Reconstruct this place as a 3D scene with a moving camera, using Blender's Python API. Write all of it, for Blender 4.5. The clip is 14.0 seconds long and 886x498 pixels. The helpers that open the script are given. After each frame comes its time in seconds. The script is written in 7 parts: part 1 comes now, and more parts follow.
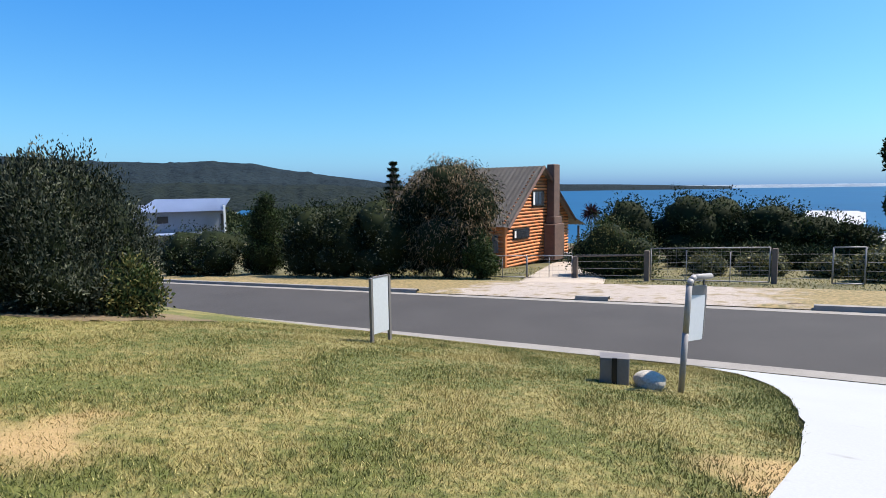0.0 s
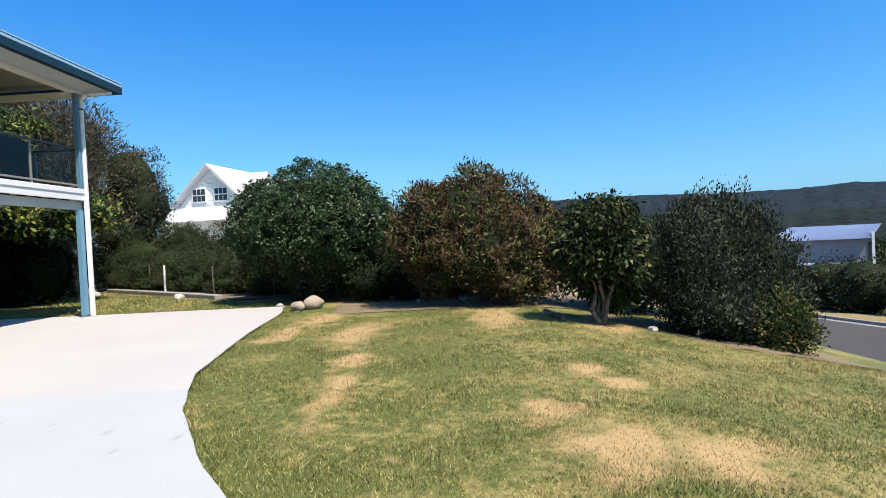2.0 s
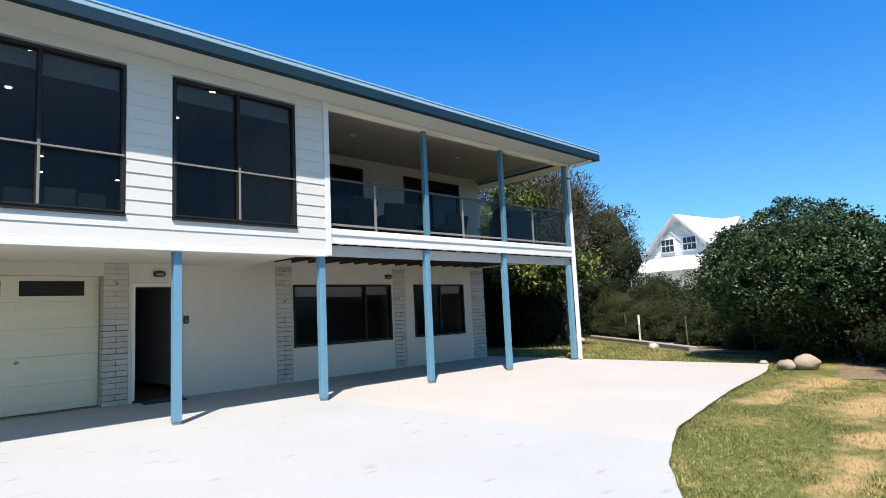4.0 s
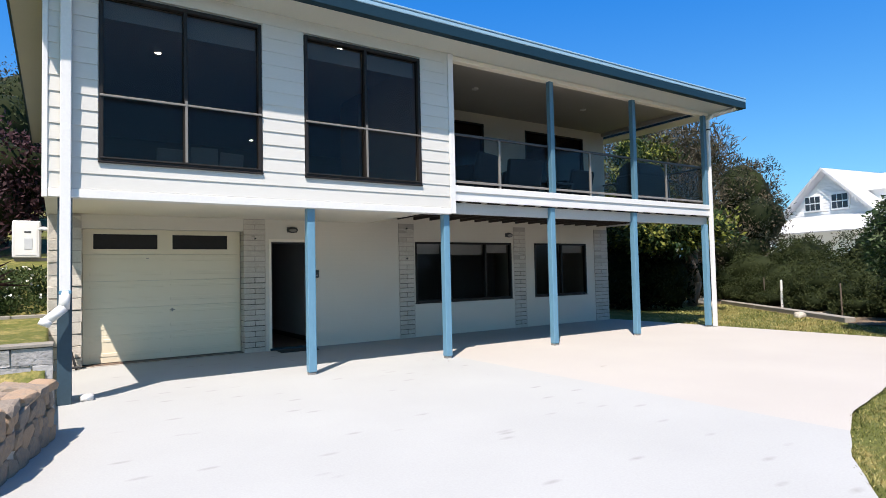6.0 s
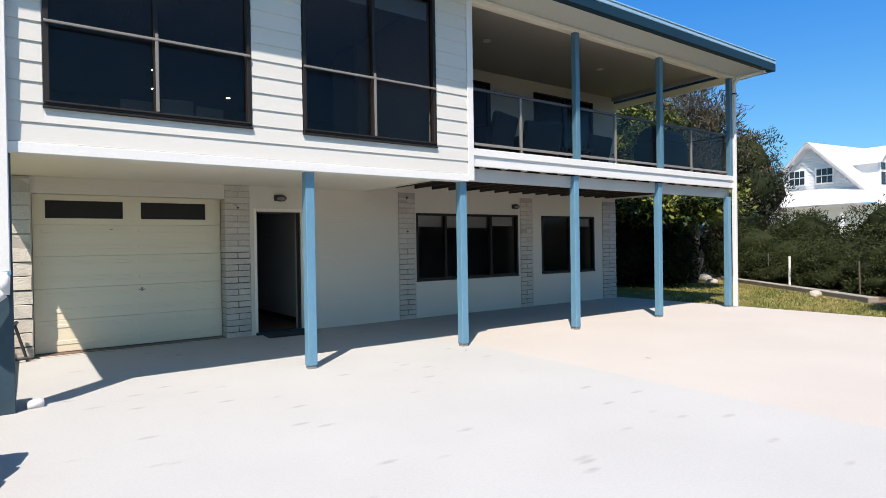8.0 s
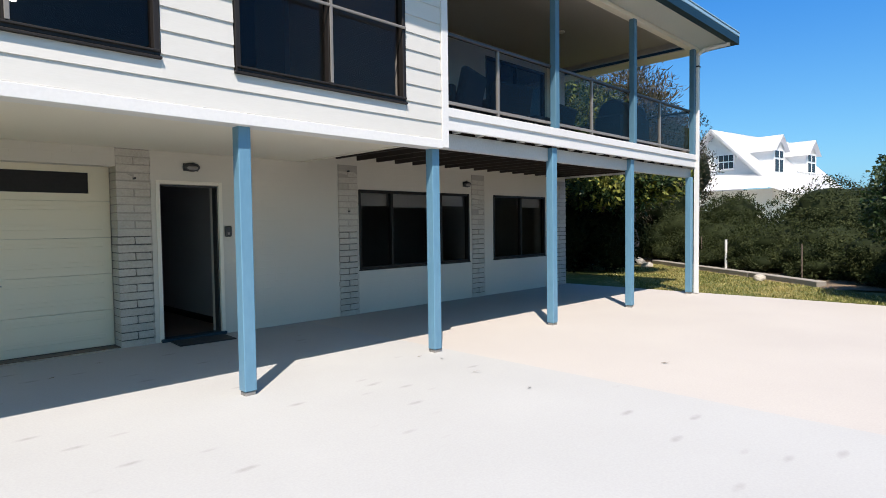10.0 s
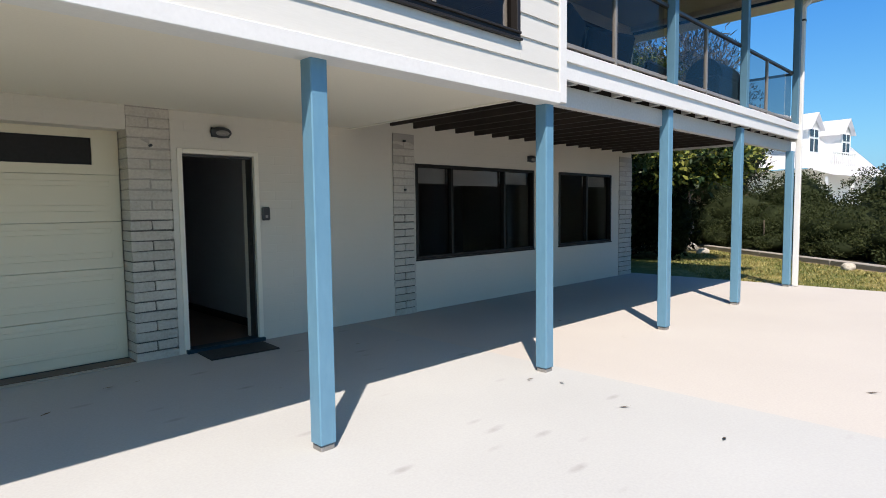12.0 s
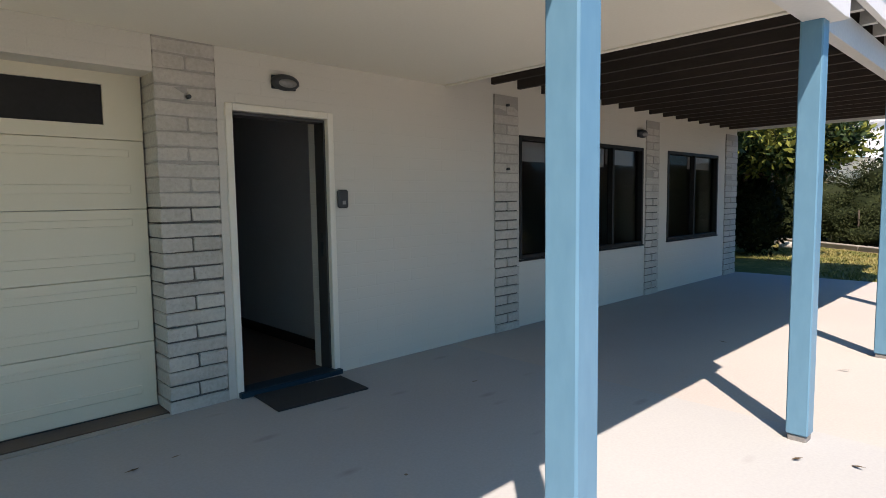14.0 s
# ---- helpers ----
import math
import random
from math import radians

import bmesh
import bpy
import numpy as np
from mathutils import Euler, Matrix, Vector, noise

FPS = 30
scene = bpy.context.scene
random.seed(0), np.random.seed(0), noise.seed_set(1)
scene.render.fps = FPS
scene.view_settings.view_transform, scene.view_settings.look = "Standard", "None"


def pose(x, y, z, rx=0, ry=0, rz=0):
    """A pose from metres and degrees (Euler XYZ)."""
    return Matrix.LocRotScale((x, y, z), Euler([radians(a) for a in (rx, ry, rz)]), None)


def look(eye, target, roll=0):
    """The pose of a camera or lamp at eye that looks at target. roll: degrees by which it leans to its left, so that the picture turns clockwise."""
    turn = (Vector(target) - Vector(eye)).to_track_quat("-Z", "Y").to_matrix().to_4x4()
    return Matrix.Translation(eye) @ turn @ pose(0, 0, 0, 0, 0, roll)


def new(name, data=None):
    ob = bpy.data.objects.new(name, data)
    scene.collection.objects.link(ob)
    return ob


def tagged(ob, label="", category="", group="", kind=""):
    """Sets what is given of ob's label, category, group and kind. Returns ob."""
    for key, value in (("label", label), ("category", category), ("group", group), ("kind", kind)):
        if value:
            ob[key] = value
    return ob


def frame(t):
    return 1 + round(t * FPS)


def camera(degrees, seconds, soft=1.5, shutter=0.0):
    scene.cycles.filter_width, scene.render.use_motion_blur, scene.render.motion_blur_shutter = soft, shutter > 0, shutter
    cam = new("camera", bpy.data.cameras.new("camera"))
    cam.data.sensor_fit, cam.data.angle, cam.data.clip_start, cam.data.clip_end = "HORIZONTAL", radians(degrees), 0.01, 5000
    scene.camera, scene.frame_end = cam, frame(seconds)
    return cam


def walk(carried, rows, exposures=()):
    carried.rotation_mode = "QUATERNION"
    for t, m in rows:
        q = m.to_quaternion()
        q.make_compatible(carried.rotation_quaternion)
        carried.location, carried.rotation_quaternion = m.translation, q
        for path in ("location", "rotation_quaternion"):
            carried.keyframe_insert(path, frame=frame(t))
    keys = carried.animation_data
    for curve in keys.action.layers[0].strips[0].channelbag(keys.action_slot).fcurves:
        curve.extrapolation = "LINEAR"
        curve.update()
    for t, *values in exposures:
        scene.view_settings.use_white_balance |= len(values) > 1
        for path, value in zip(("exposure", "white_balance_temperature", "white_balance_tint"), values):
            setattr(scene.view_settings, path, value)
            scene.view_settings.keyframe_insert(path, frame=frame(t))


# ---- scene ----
cam = camera(74.4, 14.0, soft=0.9)
EXPOSURES = [(0.0, 0.84, 6450, 15), (4.0, 0.90, 6450, 16), (6.5, 0.84, 6600, 17), (8.0, 0.80, 6680, 17), (11.0, 0.76, 6620, 17), (12.5, 0.77, 6740, 18), (14.0, 0.90, 6950, 22)]
PATH = [
    (0, (0.227, 0.157, 1.255), (-0.924, 1.781, 1.055), -0.8),
    (0.5, (0.2, 0.072, 1.263), (-1.299, 1.384, 1.077), -1.0),
    (1, (0.227, -0.011, 1.298), (-1.547, 0.898, 1.139), -1.8),
    (1.5, (0.27, -0.123, 1.317), (-1.683, 0.298, 1.214), -2.6),
    (2, (0.222, -0.17, 1.338), (-1.776, -0.239, 1.305), -2.9),
    (2.5, (0.239, -0.195, 1.344), (-1.693, -0.708, 1.392), -2.9),
    (3, (0.213, -0.245, 1.351), (-1.575, -1.131, 1.477), -2.8),
    (3.5, (0.212, -0.242, 1.35), (-1.384, -1.433, 1.537), -2.7),
    (4, (0.25, -0.257, 1.363), (-1.146, -1.673, 1.577), -2.7),
    (6.5, (0.25, -0.877, 1.446), (-0.852, -2.545, 1.504), -1.1),
    (7, (0.167, -1.205, 1.482), (-0.954, -2.861, 1.516), -1.1),
    (7.5, (0.143, -1.586, 1.487), (-1.001, -3.227, 1.5), -1.0),
    (8, (0.057, -2.011, 1.489), (-1.122, -3.626, 1.471), -0.9),
    (8.5, (-0.033, -2.473, 1.487), (-1.279, -4.036, 1.448), -0.9),
    (11, (-0.594, -4.628, 1.503), (-2.055, -5.991, 1.405), -0.6),
    (11.5, (-0.701, -5.088, 1.472), (-2.135, -6.477, 1.351), -0.7),
    (12, (-0.838, -5.599, 1.492), (-2.243, -7.015, 1.35), -0.7),
    (12.5, (-0.929, -6.098, 1.496), (-2.314, -7.533, 1.343), -0.6),
    (13, (-1.056, -6.605, 1.489), (-2.427, -8.053, 1.33), -0.7),
    (13.5, (-1.168, -7.146, 1.462), (-2.54, -8.592, 1.296), -0.7),
    (14, (-1.355, -7.674, 1.429), (-2.733, -9.114, 1.26), -0.8),
]
walk(cam, [(t, look(eye, target, roll)) for t, eye, target, roll in PATH], exposures=EXPOSURES)

# ---- world, sun, exposure ----
SUN_TO = Vector((0.72, 0.70, 1.66)).normalized()
world = bpy.data.worlds.new("world")
scene.world = world
world.use_nodes = True
wt = world.node_tree
sky = wt.nodes.new("ShaderNodeTexSky")
sky.sky_type, sky.sun_disc = "NISHITA", False
sky.sun_elevation = math.asin(SUN_TO.z)
sky.sun_rotation = math.atan2(SUN_TO.x, SUN_TO.y)
sky.air_density, sky.dust_density, sky.ozone_density = 1.0, 1.2, 3.0
clear_air = wt.nodes.new("ShaderNodeMix")
clear_air.data_type, clear_air.blend_type = "RGBA", "MULTIPLY"
clear_air.inputs["Factor"].default_value, clear_air.inputs["B"].default_value = 1.0, (0.43, 0.94, 1.54, 1)
wt.links.new(sky.outputs["Color"], clear_air.inputs["A"])
# deep blue overhead, paler towards the horizon
bands = wt.nodes.new("ShaderNodeSeparateColor")
joined = wt.nodes.new("ShaderNodeCombineColor")
wt.links.new(clear_air.outputs["Result"], bands.inputs[0])


def sky_math(op, source, value, third=0.0):
    k = wt.nodes.new("ShaderNodeMath")
    k.operation = op
    wt.links.new(source, k.inputs[0])
    k.inputs[1].default_value, k.inputs[2].default_value = value, third
    return k.outputs[0]


wt.links.new(sky_math("MAXIMUM", sky_math("MULTIPLY_ADD", bands.outputs["Red"], 2.0, -0.80), 0.1), joined.inputs["Red"])
wt.links.new(sky_math("MULTIPLY_ADD", bands.outputs["Green"], 1.36, -0.35), joined.inputs["Green"])
wt.links.new(sky_math("MULTIPLY", sky_math("POWER", bands.outputs["Blue"], 0.5), 2.85), joined.inputs["Blue"])
wt.links.new(joined.outputs[0], wt.nodes["Background"].inputs["Color"])
wt.nodes["Background"].inputs["Strength"].default_value = 0.068
sun = new("sun", bpy.data.lights.new("sun", "SUN"))
sun.data.energy, sun.data.angle, sun.data.color = 5.0, radians(0.55), (1.0, 0.93, 0.84)
sun.matrix_world = look((0, 0, 40), Vector((0, 0, 40)) - SUN_TO)


# ---- materials ----
def surf(name, c1, c2=None, rough=0.7, scale=2.0, fine=40.0, bump=0.15, metal=0.0, amount=1.0, random=0.0, spec=0.5, stretch=(1, 1, 1), depth=0.004):
    """A surface that varies between two colours at a coarse and a fine scale, in metres, with fine relief."""
    c2 = c2 or tuple(v * 0.8 for v in c1)
    m = bpy.data.materials.new(name)
    m.use_nodes = True
    n, l = m.node_tree.nodes, m.node_tree.links
    b = n["Principled BSDF"]
    geo = n.new("ShaderNodeNewGeometry")
    mp = n.new("ShaderNodeMapping")
    mp.inputs["Scale"].default_value = stretch
    l.new(geo.outputs["Position"], mp.inputs["Vector"])
    a = n.new("ShaderNodeTexNoise")
    a.inputs["Scale"].default_value, a.inputs["Detail"].default_value = scale, 5
    f = n.new("ShaderNodeTexNoise")
    f.inputs["Scale"].default_value, f.inputs["Detail"].default_value = fine, 3
    l.new(mp.outputs[0], a.inputs["Vector"])
    l.new(mp.outputs[0], f.inputs["Vector"])
    add = n.new("ShaderNodeMath")
    add.operation = "ADD"
    l.new(a.outputs["Fac"], add.inputs[0])
    l.new(f.outputs["Fac"], add.inputs[1])
    fac = add.outputs[0]
    if random:
        info = n.new("ShaderNodeObjectInfo")
        more = n.new("ShaderNodeMath")
        more.operation = "MULTIPLY_ADD"
        more.inputs[1].default_value, more.inputs[2].default_value = random, -random / 2
        l.new(info.outputs["Random"], more.inputs[0])
        tot = n.new("ShaderNodeMath")
        l.new(fac, tot.inputs[0])
        l.new(more.outputs[0], tot.inputs[1])
        fac = tot.outputs[0]
    ramp = n.new("ShaderNodeMapRange")
    ramp.inputs[1].default_value, ramp.inputs[2].default_value = 0.65, 1.35
    ramp.inputs[4].default_value = amount
    l.new(fac, ramp.inputs[0])
    mix = n.new("ShaderNodeMix")
    mix.data_type = "RGBA"
    mix.inputs["A"].default_value, mix.inputs["B"].default_value = (*c1, 1), (*c2, 1)
    l.new(ramp.outputs[0], mix.inputs["Factor"])
    l.new(mix.outputs["Result"], b.inputs["Base Color"])
    b.inputs["Roughness"].default_value, b.inputs["Metallic"].default_value = rough, metal
    b.inputs["Specular IOR Level"].default_value = spec
    if bump:
        bp = n.new("ShaderNodeBump")
        bp.inputs["Strength"].default_value, bp.inputs["Distance"].default_value = bump, depth
        l.new(fac, bp.inputs["Height"])
        l.new(bp.outputs[0], b.inputs["Normal"])
    return m


def leafy(name, c1, c2, rough=0.45, spec=0.5, glow=0.12):
    """Leaves: each one its own shade between two colours, letting some light through."""
    m = bpy.data.materials.new(name)
    m.use_nodes = True
    n, l = m.node_tree.nodes, m.node_tree.links
    b = n["Principled BSDF"]
    geo = n.new("ShaderNodeNewGeometry")
    big = n.new("ShaderNodeTexNoise")
    big.inputs["Scale"].default_value = 1.7
    l.new(geo.outputs["Position"], big.inputs["Vector"])
    add = n.new("ShaderNodeMath")
    l.new(geo.outputs["Random Per Island"], add.inputs[0])
    l.new(big.outputs["Fac"], add.inputs[1])
    rng = n.new("ShaderNodeMapRange")
    rng.inputs[1].default_value, rng.inputs[2].default_value = 0.4, 1.6
    l.new(add.outputs[0], rng.inputs[0])
    mix = n.new("ShaderNodeMix")
    mix.data_type = "RGBA"
    mix.inputs["A"].default_value, mix.inputs["B"].default_value = (*c1, 1), (*c2, 1)
    l.new(rng.outputs[0], mix.inputs["Factor"])
    l.new(mix.outputs["Result"], b.inputs["Base Color"])
    b.inputs["Roughness"].default_value, b.inputs["Specular IOR Level"].default_value = rough + 0.12, spec * 0.35
    tr = n.new("ShaderNodeBsdfTranslucent")
    l.new(mix.outputs["Result"], tr.inputs["Color"])
    ms = n.new("ShaderNodeMixShader")
    ms.inputs[0].default_value = glow
    l.new(b.outputs[0], ms.inputs[1])
    l.new(tr.outputs[0], ms.inputs[2])
    l.new(ms.outputs[0], n["Material Output"].inputs["Surface"])
    return m


def pane_glass(name, tint, gloss=1.45):
    m = bpy.data.materials.new(name)
    m.use_nodes = True
    n, l = m.node_tree.nodes, m.node_tree.links
    n.remove(n["Principled BSDF"])
    t = n.new("ShaderNodeBsdfTransparent")
    t.inputs["Color"].default_value = (*tint, 1)
    g = n.new("ShaderNodeBsdfGlossy")
    g.inputs["Roughness"].default_value = 0.02
    fr = n.new("ShaderNodeFresnel")
    fr.inputs["IOR"].default_value = gloss
    ms = n.new("ShaderNodeMixShader")
    l.new(fr.outputs[0], ms.inputs[0])
    l.new(t.outputs[0], ms.inputs[1])
    l.new(g.outputs[0], ms.inputs[2])
    l.new(ms.outputs[0], n["Material Output"].inputs["Surface"])
    return m


def lawn_surface(name, blades):
    """Mown lawn: green and dry straw in patches, bare sandy soil in worn spots."""
    m = bpy.data.materials.new(name)
    m.use_nodes = True
    n, l = m.node_tree.nodes, m.node_tree.links
    b = n["Principled BSDF"]
    geo = n.new("ShaderNodeNewGeometry")
    pos = geo.outputs["Position"]

    def noise_at(scale, detail=4):
        t = n.new("ShaderNodeTexNoise")
        t.inputs["Scale"].default_value, t.inputs["Detail"].default_value = scale, detail
        l.new(pos, t.inputs["Vector"])
        return t.outputs["Fac"]

    def math_node(op, x, y):
        k = n.new("ShaderNodeMath")
        k.operation = op
        for s, v in zip(k.inputs, (x, y)):
            if isinstance(v, (int, float)):
                s.default_value = v
            else:
                l.new(v, s)
        return k.outputs[0]

    def rng(x, a, c, lo=0.0, hi=1.0):
        k = n.new("ShaderNodeMapRange")
        k.interpolation_type = "SMOOTHSTEP"
        for s, v in zip(list(k.inputs)[1:5], (a, c, lo, hi)):
            s.default_value = v
        l.new(x, k.inputs[0])
        return k.outputs[0]

    def mixed(f, x, y):
        k = n.new("ShaderNodeMix")
        k.data_type = "RGBA"
        l.new(f, k.inputs["Factor"])
        for s, v in (("A", x), ("B", y)):
            if isinstance(v, tuple):
                k.inputs[s].default_value = (*v, 1)
            else:
                l.new(v, k.inputs[s])
        return k.outputs["Result"]

    dry = math_node("ADD", noise_at(0.9), math_node("MULTIPLY", noise_at(8, 6), 0.85))
    sep = n.new("ShaderNodeSeparateXYZ")
    l.new(pos, sep.inputs[0])
    # the verge towards the road is drier than the lawn by the drive
    dry = math_node("ADD", dry, rng(sep.outputs["Y"], -2.5, 3.5, -0.09, 0.03))
    dry = math_node("ADD", dry, rng(sep.outputs["X"], -14.0, -11.5, 0.07, 0.0))
    colour = mixed(rng(dry, 0.80, 1.10), GRASS_GREEN, GRASS_DRY)
    tone = geo.outputs["Random Per Island"] if blades else noise_at(45, 3)
    colour = mixed(rng(tone, 0.0, 1.0, 0.0, 0.7), colour, (0.145, 0.145, 0.034))
    if blades:
        colour = mixed(rng(tone, 0.0, 0.3, 0.65, 0.0), colour, (0.030, 0.042, 0.010))
        colour = mixed(rng(tone, 0.70, 1.0, 0.0, 0.8), colour, (0.48, 0.42, 0.18))
    else:
        colour = mixed(rng(noise_at(25, 5), 0.3, 0.9), colour, (0.050, 0.058, 0.014))
    bare = None
    for x, y, rx, ry in BARE_SPOTS:
        mp = n.new("ShaderNodeMapping")
        mp.vector_type = "POINT"
        mp.inputs["Location"].default_value = (-x / rx, -y / ry, 0)
        mp.inputs["Scale"].default_value = (1 / rx, 1 / ry, 0)
        l.new(pos, mp.inputs["Vector"])
        ln = n.new("ShaderNodeVectorMath")
        ln.operation = "LENGTH"
        l.new(mp.outputs[0], ln.inputs[0])
        one = math_node("SUBTRACT", 1.0, ln.outputs["Value"])
        bare = one if bare is None else math_node("MAXIMUM", bare, one)
    bare = math_node("ADD", bare, math_node("MULTIPLY", math_node("SUBTRACT", noise_at(2.4, 8), 0.5), 2.85))
    soil = mixed(noise_at(9, 5), (0.41, 0.28, 0.125), (0.28, 0.19, 0.08))
    colour = mixed(rng(bare, -0.25, 0.75, 0.0, 0.6 if blades else 0.95), colour, soil)
    l.new(colour, b.inputs["Base Color"])
    b.inputs["Roughness"].default_value, b.inputs["Specular IOR Level"].default_value = 0.75, 0.25
    if not blades:
        bp = n.new("ShaderNodeBump")
        bp.inputs["Strength"].default_value, bp.inputs["Distance"].default_value = 0.7, 0.02
        l.new(noise_at(60, 4), bp.inputs["Height"])
        l.new(bp.outputs[0], b.inputs["Normal"])
    return m


BEIGE_X = -5.3
GRASS_GREEN, GRASS_DRY = (0.082, 0.098, 0.019), (0.34, 0.265, 0.10)
BARE_SPOTS = ((-3.45, 0.75, 0.62, 0.42), (-3.3, 1.3, 0.5, 0.4), (-4.2, 0.4, 0.4, 0.25), (-5.05, 1.2, 0.28, 0.22), (-5.0, -1.42, 1.25, 0.17), (-6.4, -1.5, 0.8, 0.25),
              (-8.4, -1.8, 1.2, 0.5), (-9.6, 0.3, 1.6, 0.5), (-8.6, -3.0, 0.9, 0.3), (-0.1, 3.6, 0.35, 0.4), (-10.2, -2.8, 1.0, 0.5), (-8.9, 2.0, 1.0, 0.5), (-5.6, 1.0, 0.3, 0.25))


def verge_surface(name):
    """Dry grass worn through to pale gravel where cars cross."""
    m = bpy.data.materials.new(name)
    m.use_nodes = True
    n, l = m.node_tree.nodes, m.node_tree.links
    b = n["Principled BSDF"]
    geo = n.new("ShaderNodeNewGeometry")

    def noise_at(scale, detail=5):
        t = n.new("ShaderNodeTexNoise")
        t.inputs["Scale"].default_value, t.inputs["Detail"].default_value = scale, detail
        l.new(geo.outputs["Position"], t.inputs["Vector"])
        return t.outputs["Fac"]

    def rng(x, a, c, lo=0.0, hi=1.0):
        k = n.new("ShaderNodeMapRange")
        k.interpolation_type = "SMOOTHSTEP"
        for s, v in zip(list(k.inputs)[1:5], (a, c, lo, hi)):
            s.default_value = v
        l.new(x, k.inputs[0])
        return k.outputs[0]

    def mixed(f, x, y):
        k = n.new("ShaderNodeMix")
        k.data_type = "RGBA"
        l.new(f, k.inputs["Factor"])
        for s, v in (("A", x), ("B", y)):
            if isinstance(v, tuple):
                k.inputs[s].default_value = (*v, 1)
            else:
                l.new(v, k.inputs[s])
        return k.outputs["Result"]

    sep = n.new("ShaderNodeSeparateXYZ")
    l.new(geo.outputs["Position"], sep.inputs[0])
    dx = n.new("ShaderNodeMath")
    dx.operation = "MULTIPLY_ADD"
    dx.inputs[1].default_value, dx.inputs[2].default_value = 1.0, 6.4
    l.new(sep.outputs["X"], dx.inputs[0])
    ab = n.new("ShaderNodeMath")
    ab.operation = "ABSOLUTE"
    l.new(dx.outputs[0], ab.inputs[0])
    add = n.new("ShaderNodeMath")
    add.operation = "MULTIPLY_ADD"
    add.inputs[1].default_value = 0.16
    l.new(ab.outputs[0], add.inputs[0])
    l.new(noise_at(1.3), add.inputs[2])
    grass = mixed(rng(noise_at(9, 6), 0.35, 0.65), (0.27, 0.195, 0.085), (0.12, 0.10, 0.034))
    stones = mixed(rng(noise_at(38, 3), 0.3, 0.7), (0.40, 0.345, 0.285), (0.22, 0.185, 0.15))
    stones = mixed(rng(noise_at(2.2, 6), 0.52, 0.66), stones, (0.20, 0.155, 0.085))
    l.new(mixed(rng(add.outputs[0], 1.12, 1.42), stones, grass), b.inputs["Base Color"])
    b.inputs["Roughness"].default_value = 0.95
    bp = n.new("ShaderNodeBump")
    bp.inputs["Strength"].default_value, bp.inputs["Distance"].default_value = 0.6, 0.02
    l.new(noise_at(30, 4), bp.inputs["Height"])
    l.new(bp.outputs[0], b.inputs["Normal"])
    return m


def footmarks(m):
    """Faint scuffs: sparse small smudges, a little darker than the concrete."""
    n, l = m.node_tree.nodes, m.node_tree.links
    b = n["Principled BSDF"]
    old = b.inputs["Base Color"].links[0].from_socket
    geo = n.new("ShaderNodeNewGeometry")
    mp = n.new("ShaderNodeMapping")
    mp.inputs["Scale"].default_value, mp.inputs["Rotation"].default_value = (0.85, 2.3, 1), (0, 0, radians(28))
    l.new(geo.outputs["Position"], mp.inputs["Vector"])
    v = n.new("ShaderNodeTexVoronoi")
    v.inputs["Scale"].default_value = 1.9
    l.new(mp.outputs[0], v.inputs["Vector"])
    r = n.new("ShaderNodeMapRange")
    r.inputs[1].default_value, r.inputs[2].default_value, r.inputs[3].default_value, r.inputs[4].default_value = 0.05, 0.17, 0.95, 0.0
    l.new(v.outputs["Distance"], r.inputs[0])
    t = n.new("ShaderNodeTexNoise")
    t.inputs["Scale"].default_value = 14
    l.new(geo.outputs["Position"], t.inputs["Vector"])
    k = n.new("ShaderNodeMath")
    k.operation = "MULTIPLY"
    l.new(r.outputs[0], k.inputs[0])
    l.new(t.outputs["Fac"], k.inputs[1])
    x = n.new("ShaderNodeMix")
    x.data_type = "RGBA"
    x.inputs["B"].default_value = (0.20, 0.195, 0.185, 1)
    l.new(k.outputs[0], x.inputs["Factor"])
    l.new(old, x.inputs["A"])
    l.new(x.outputs["Result"], b.inputs["Base Color"])


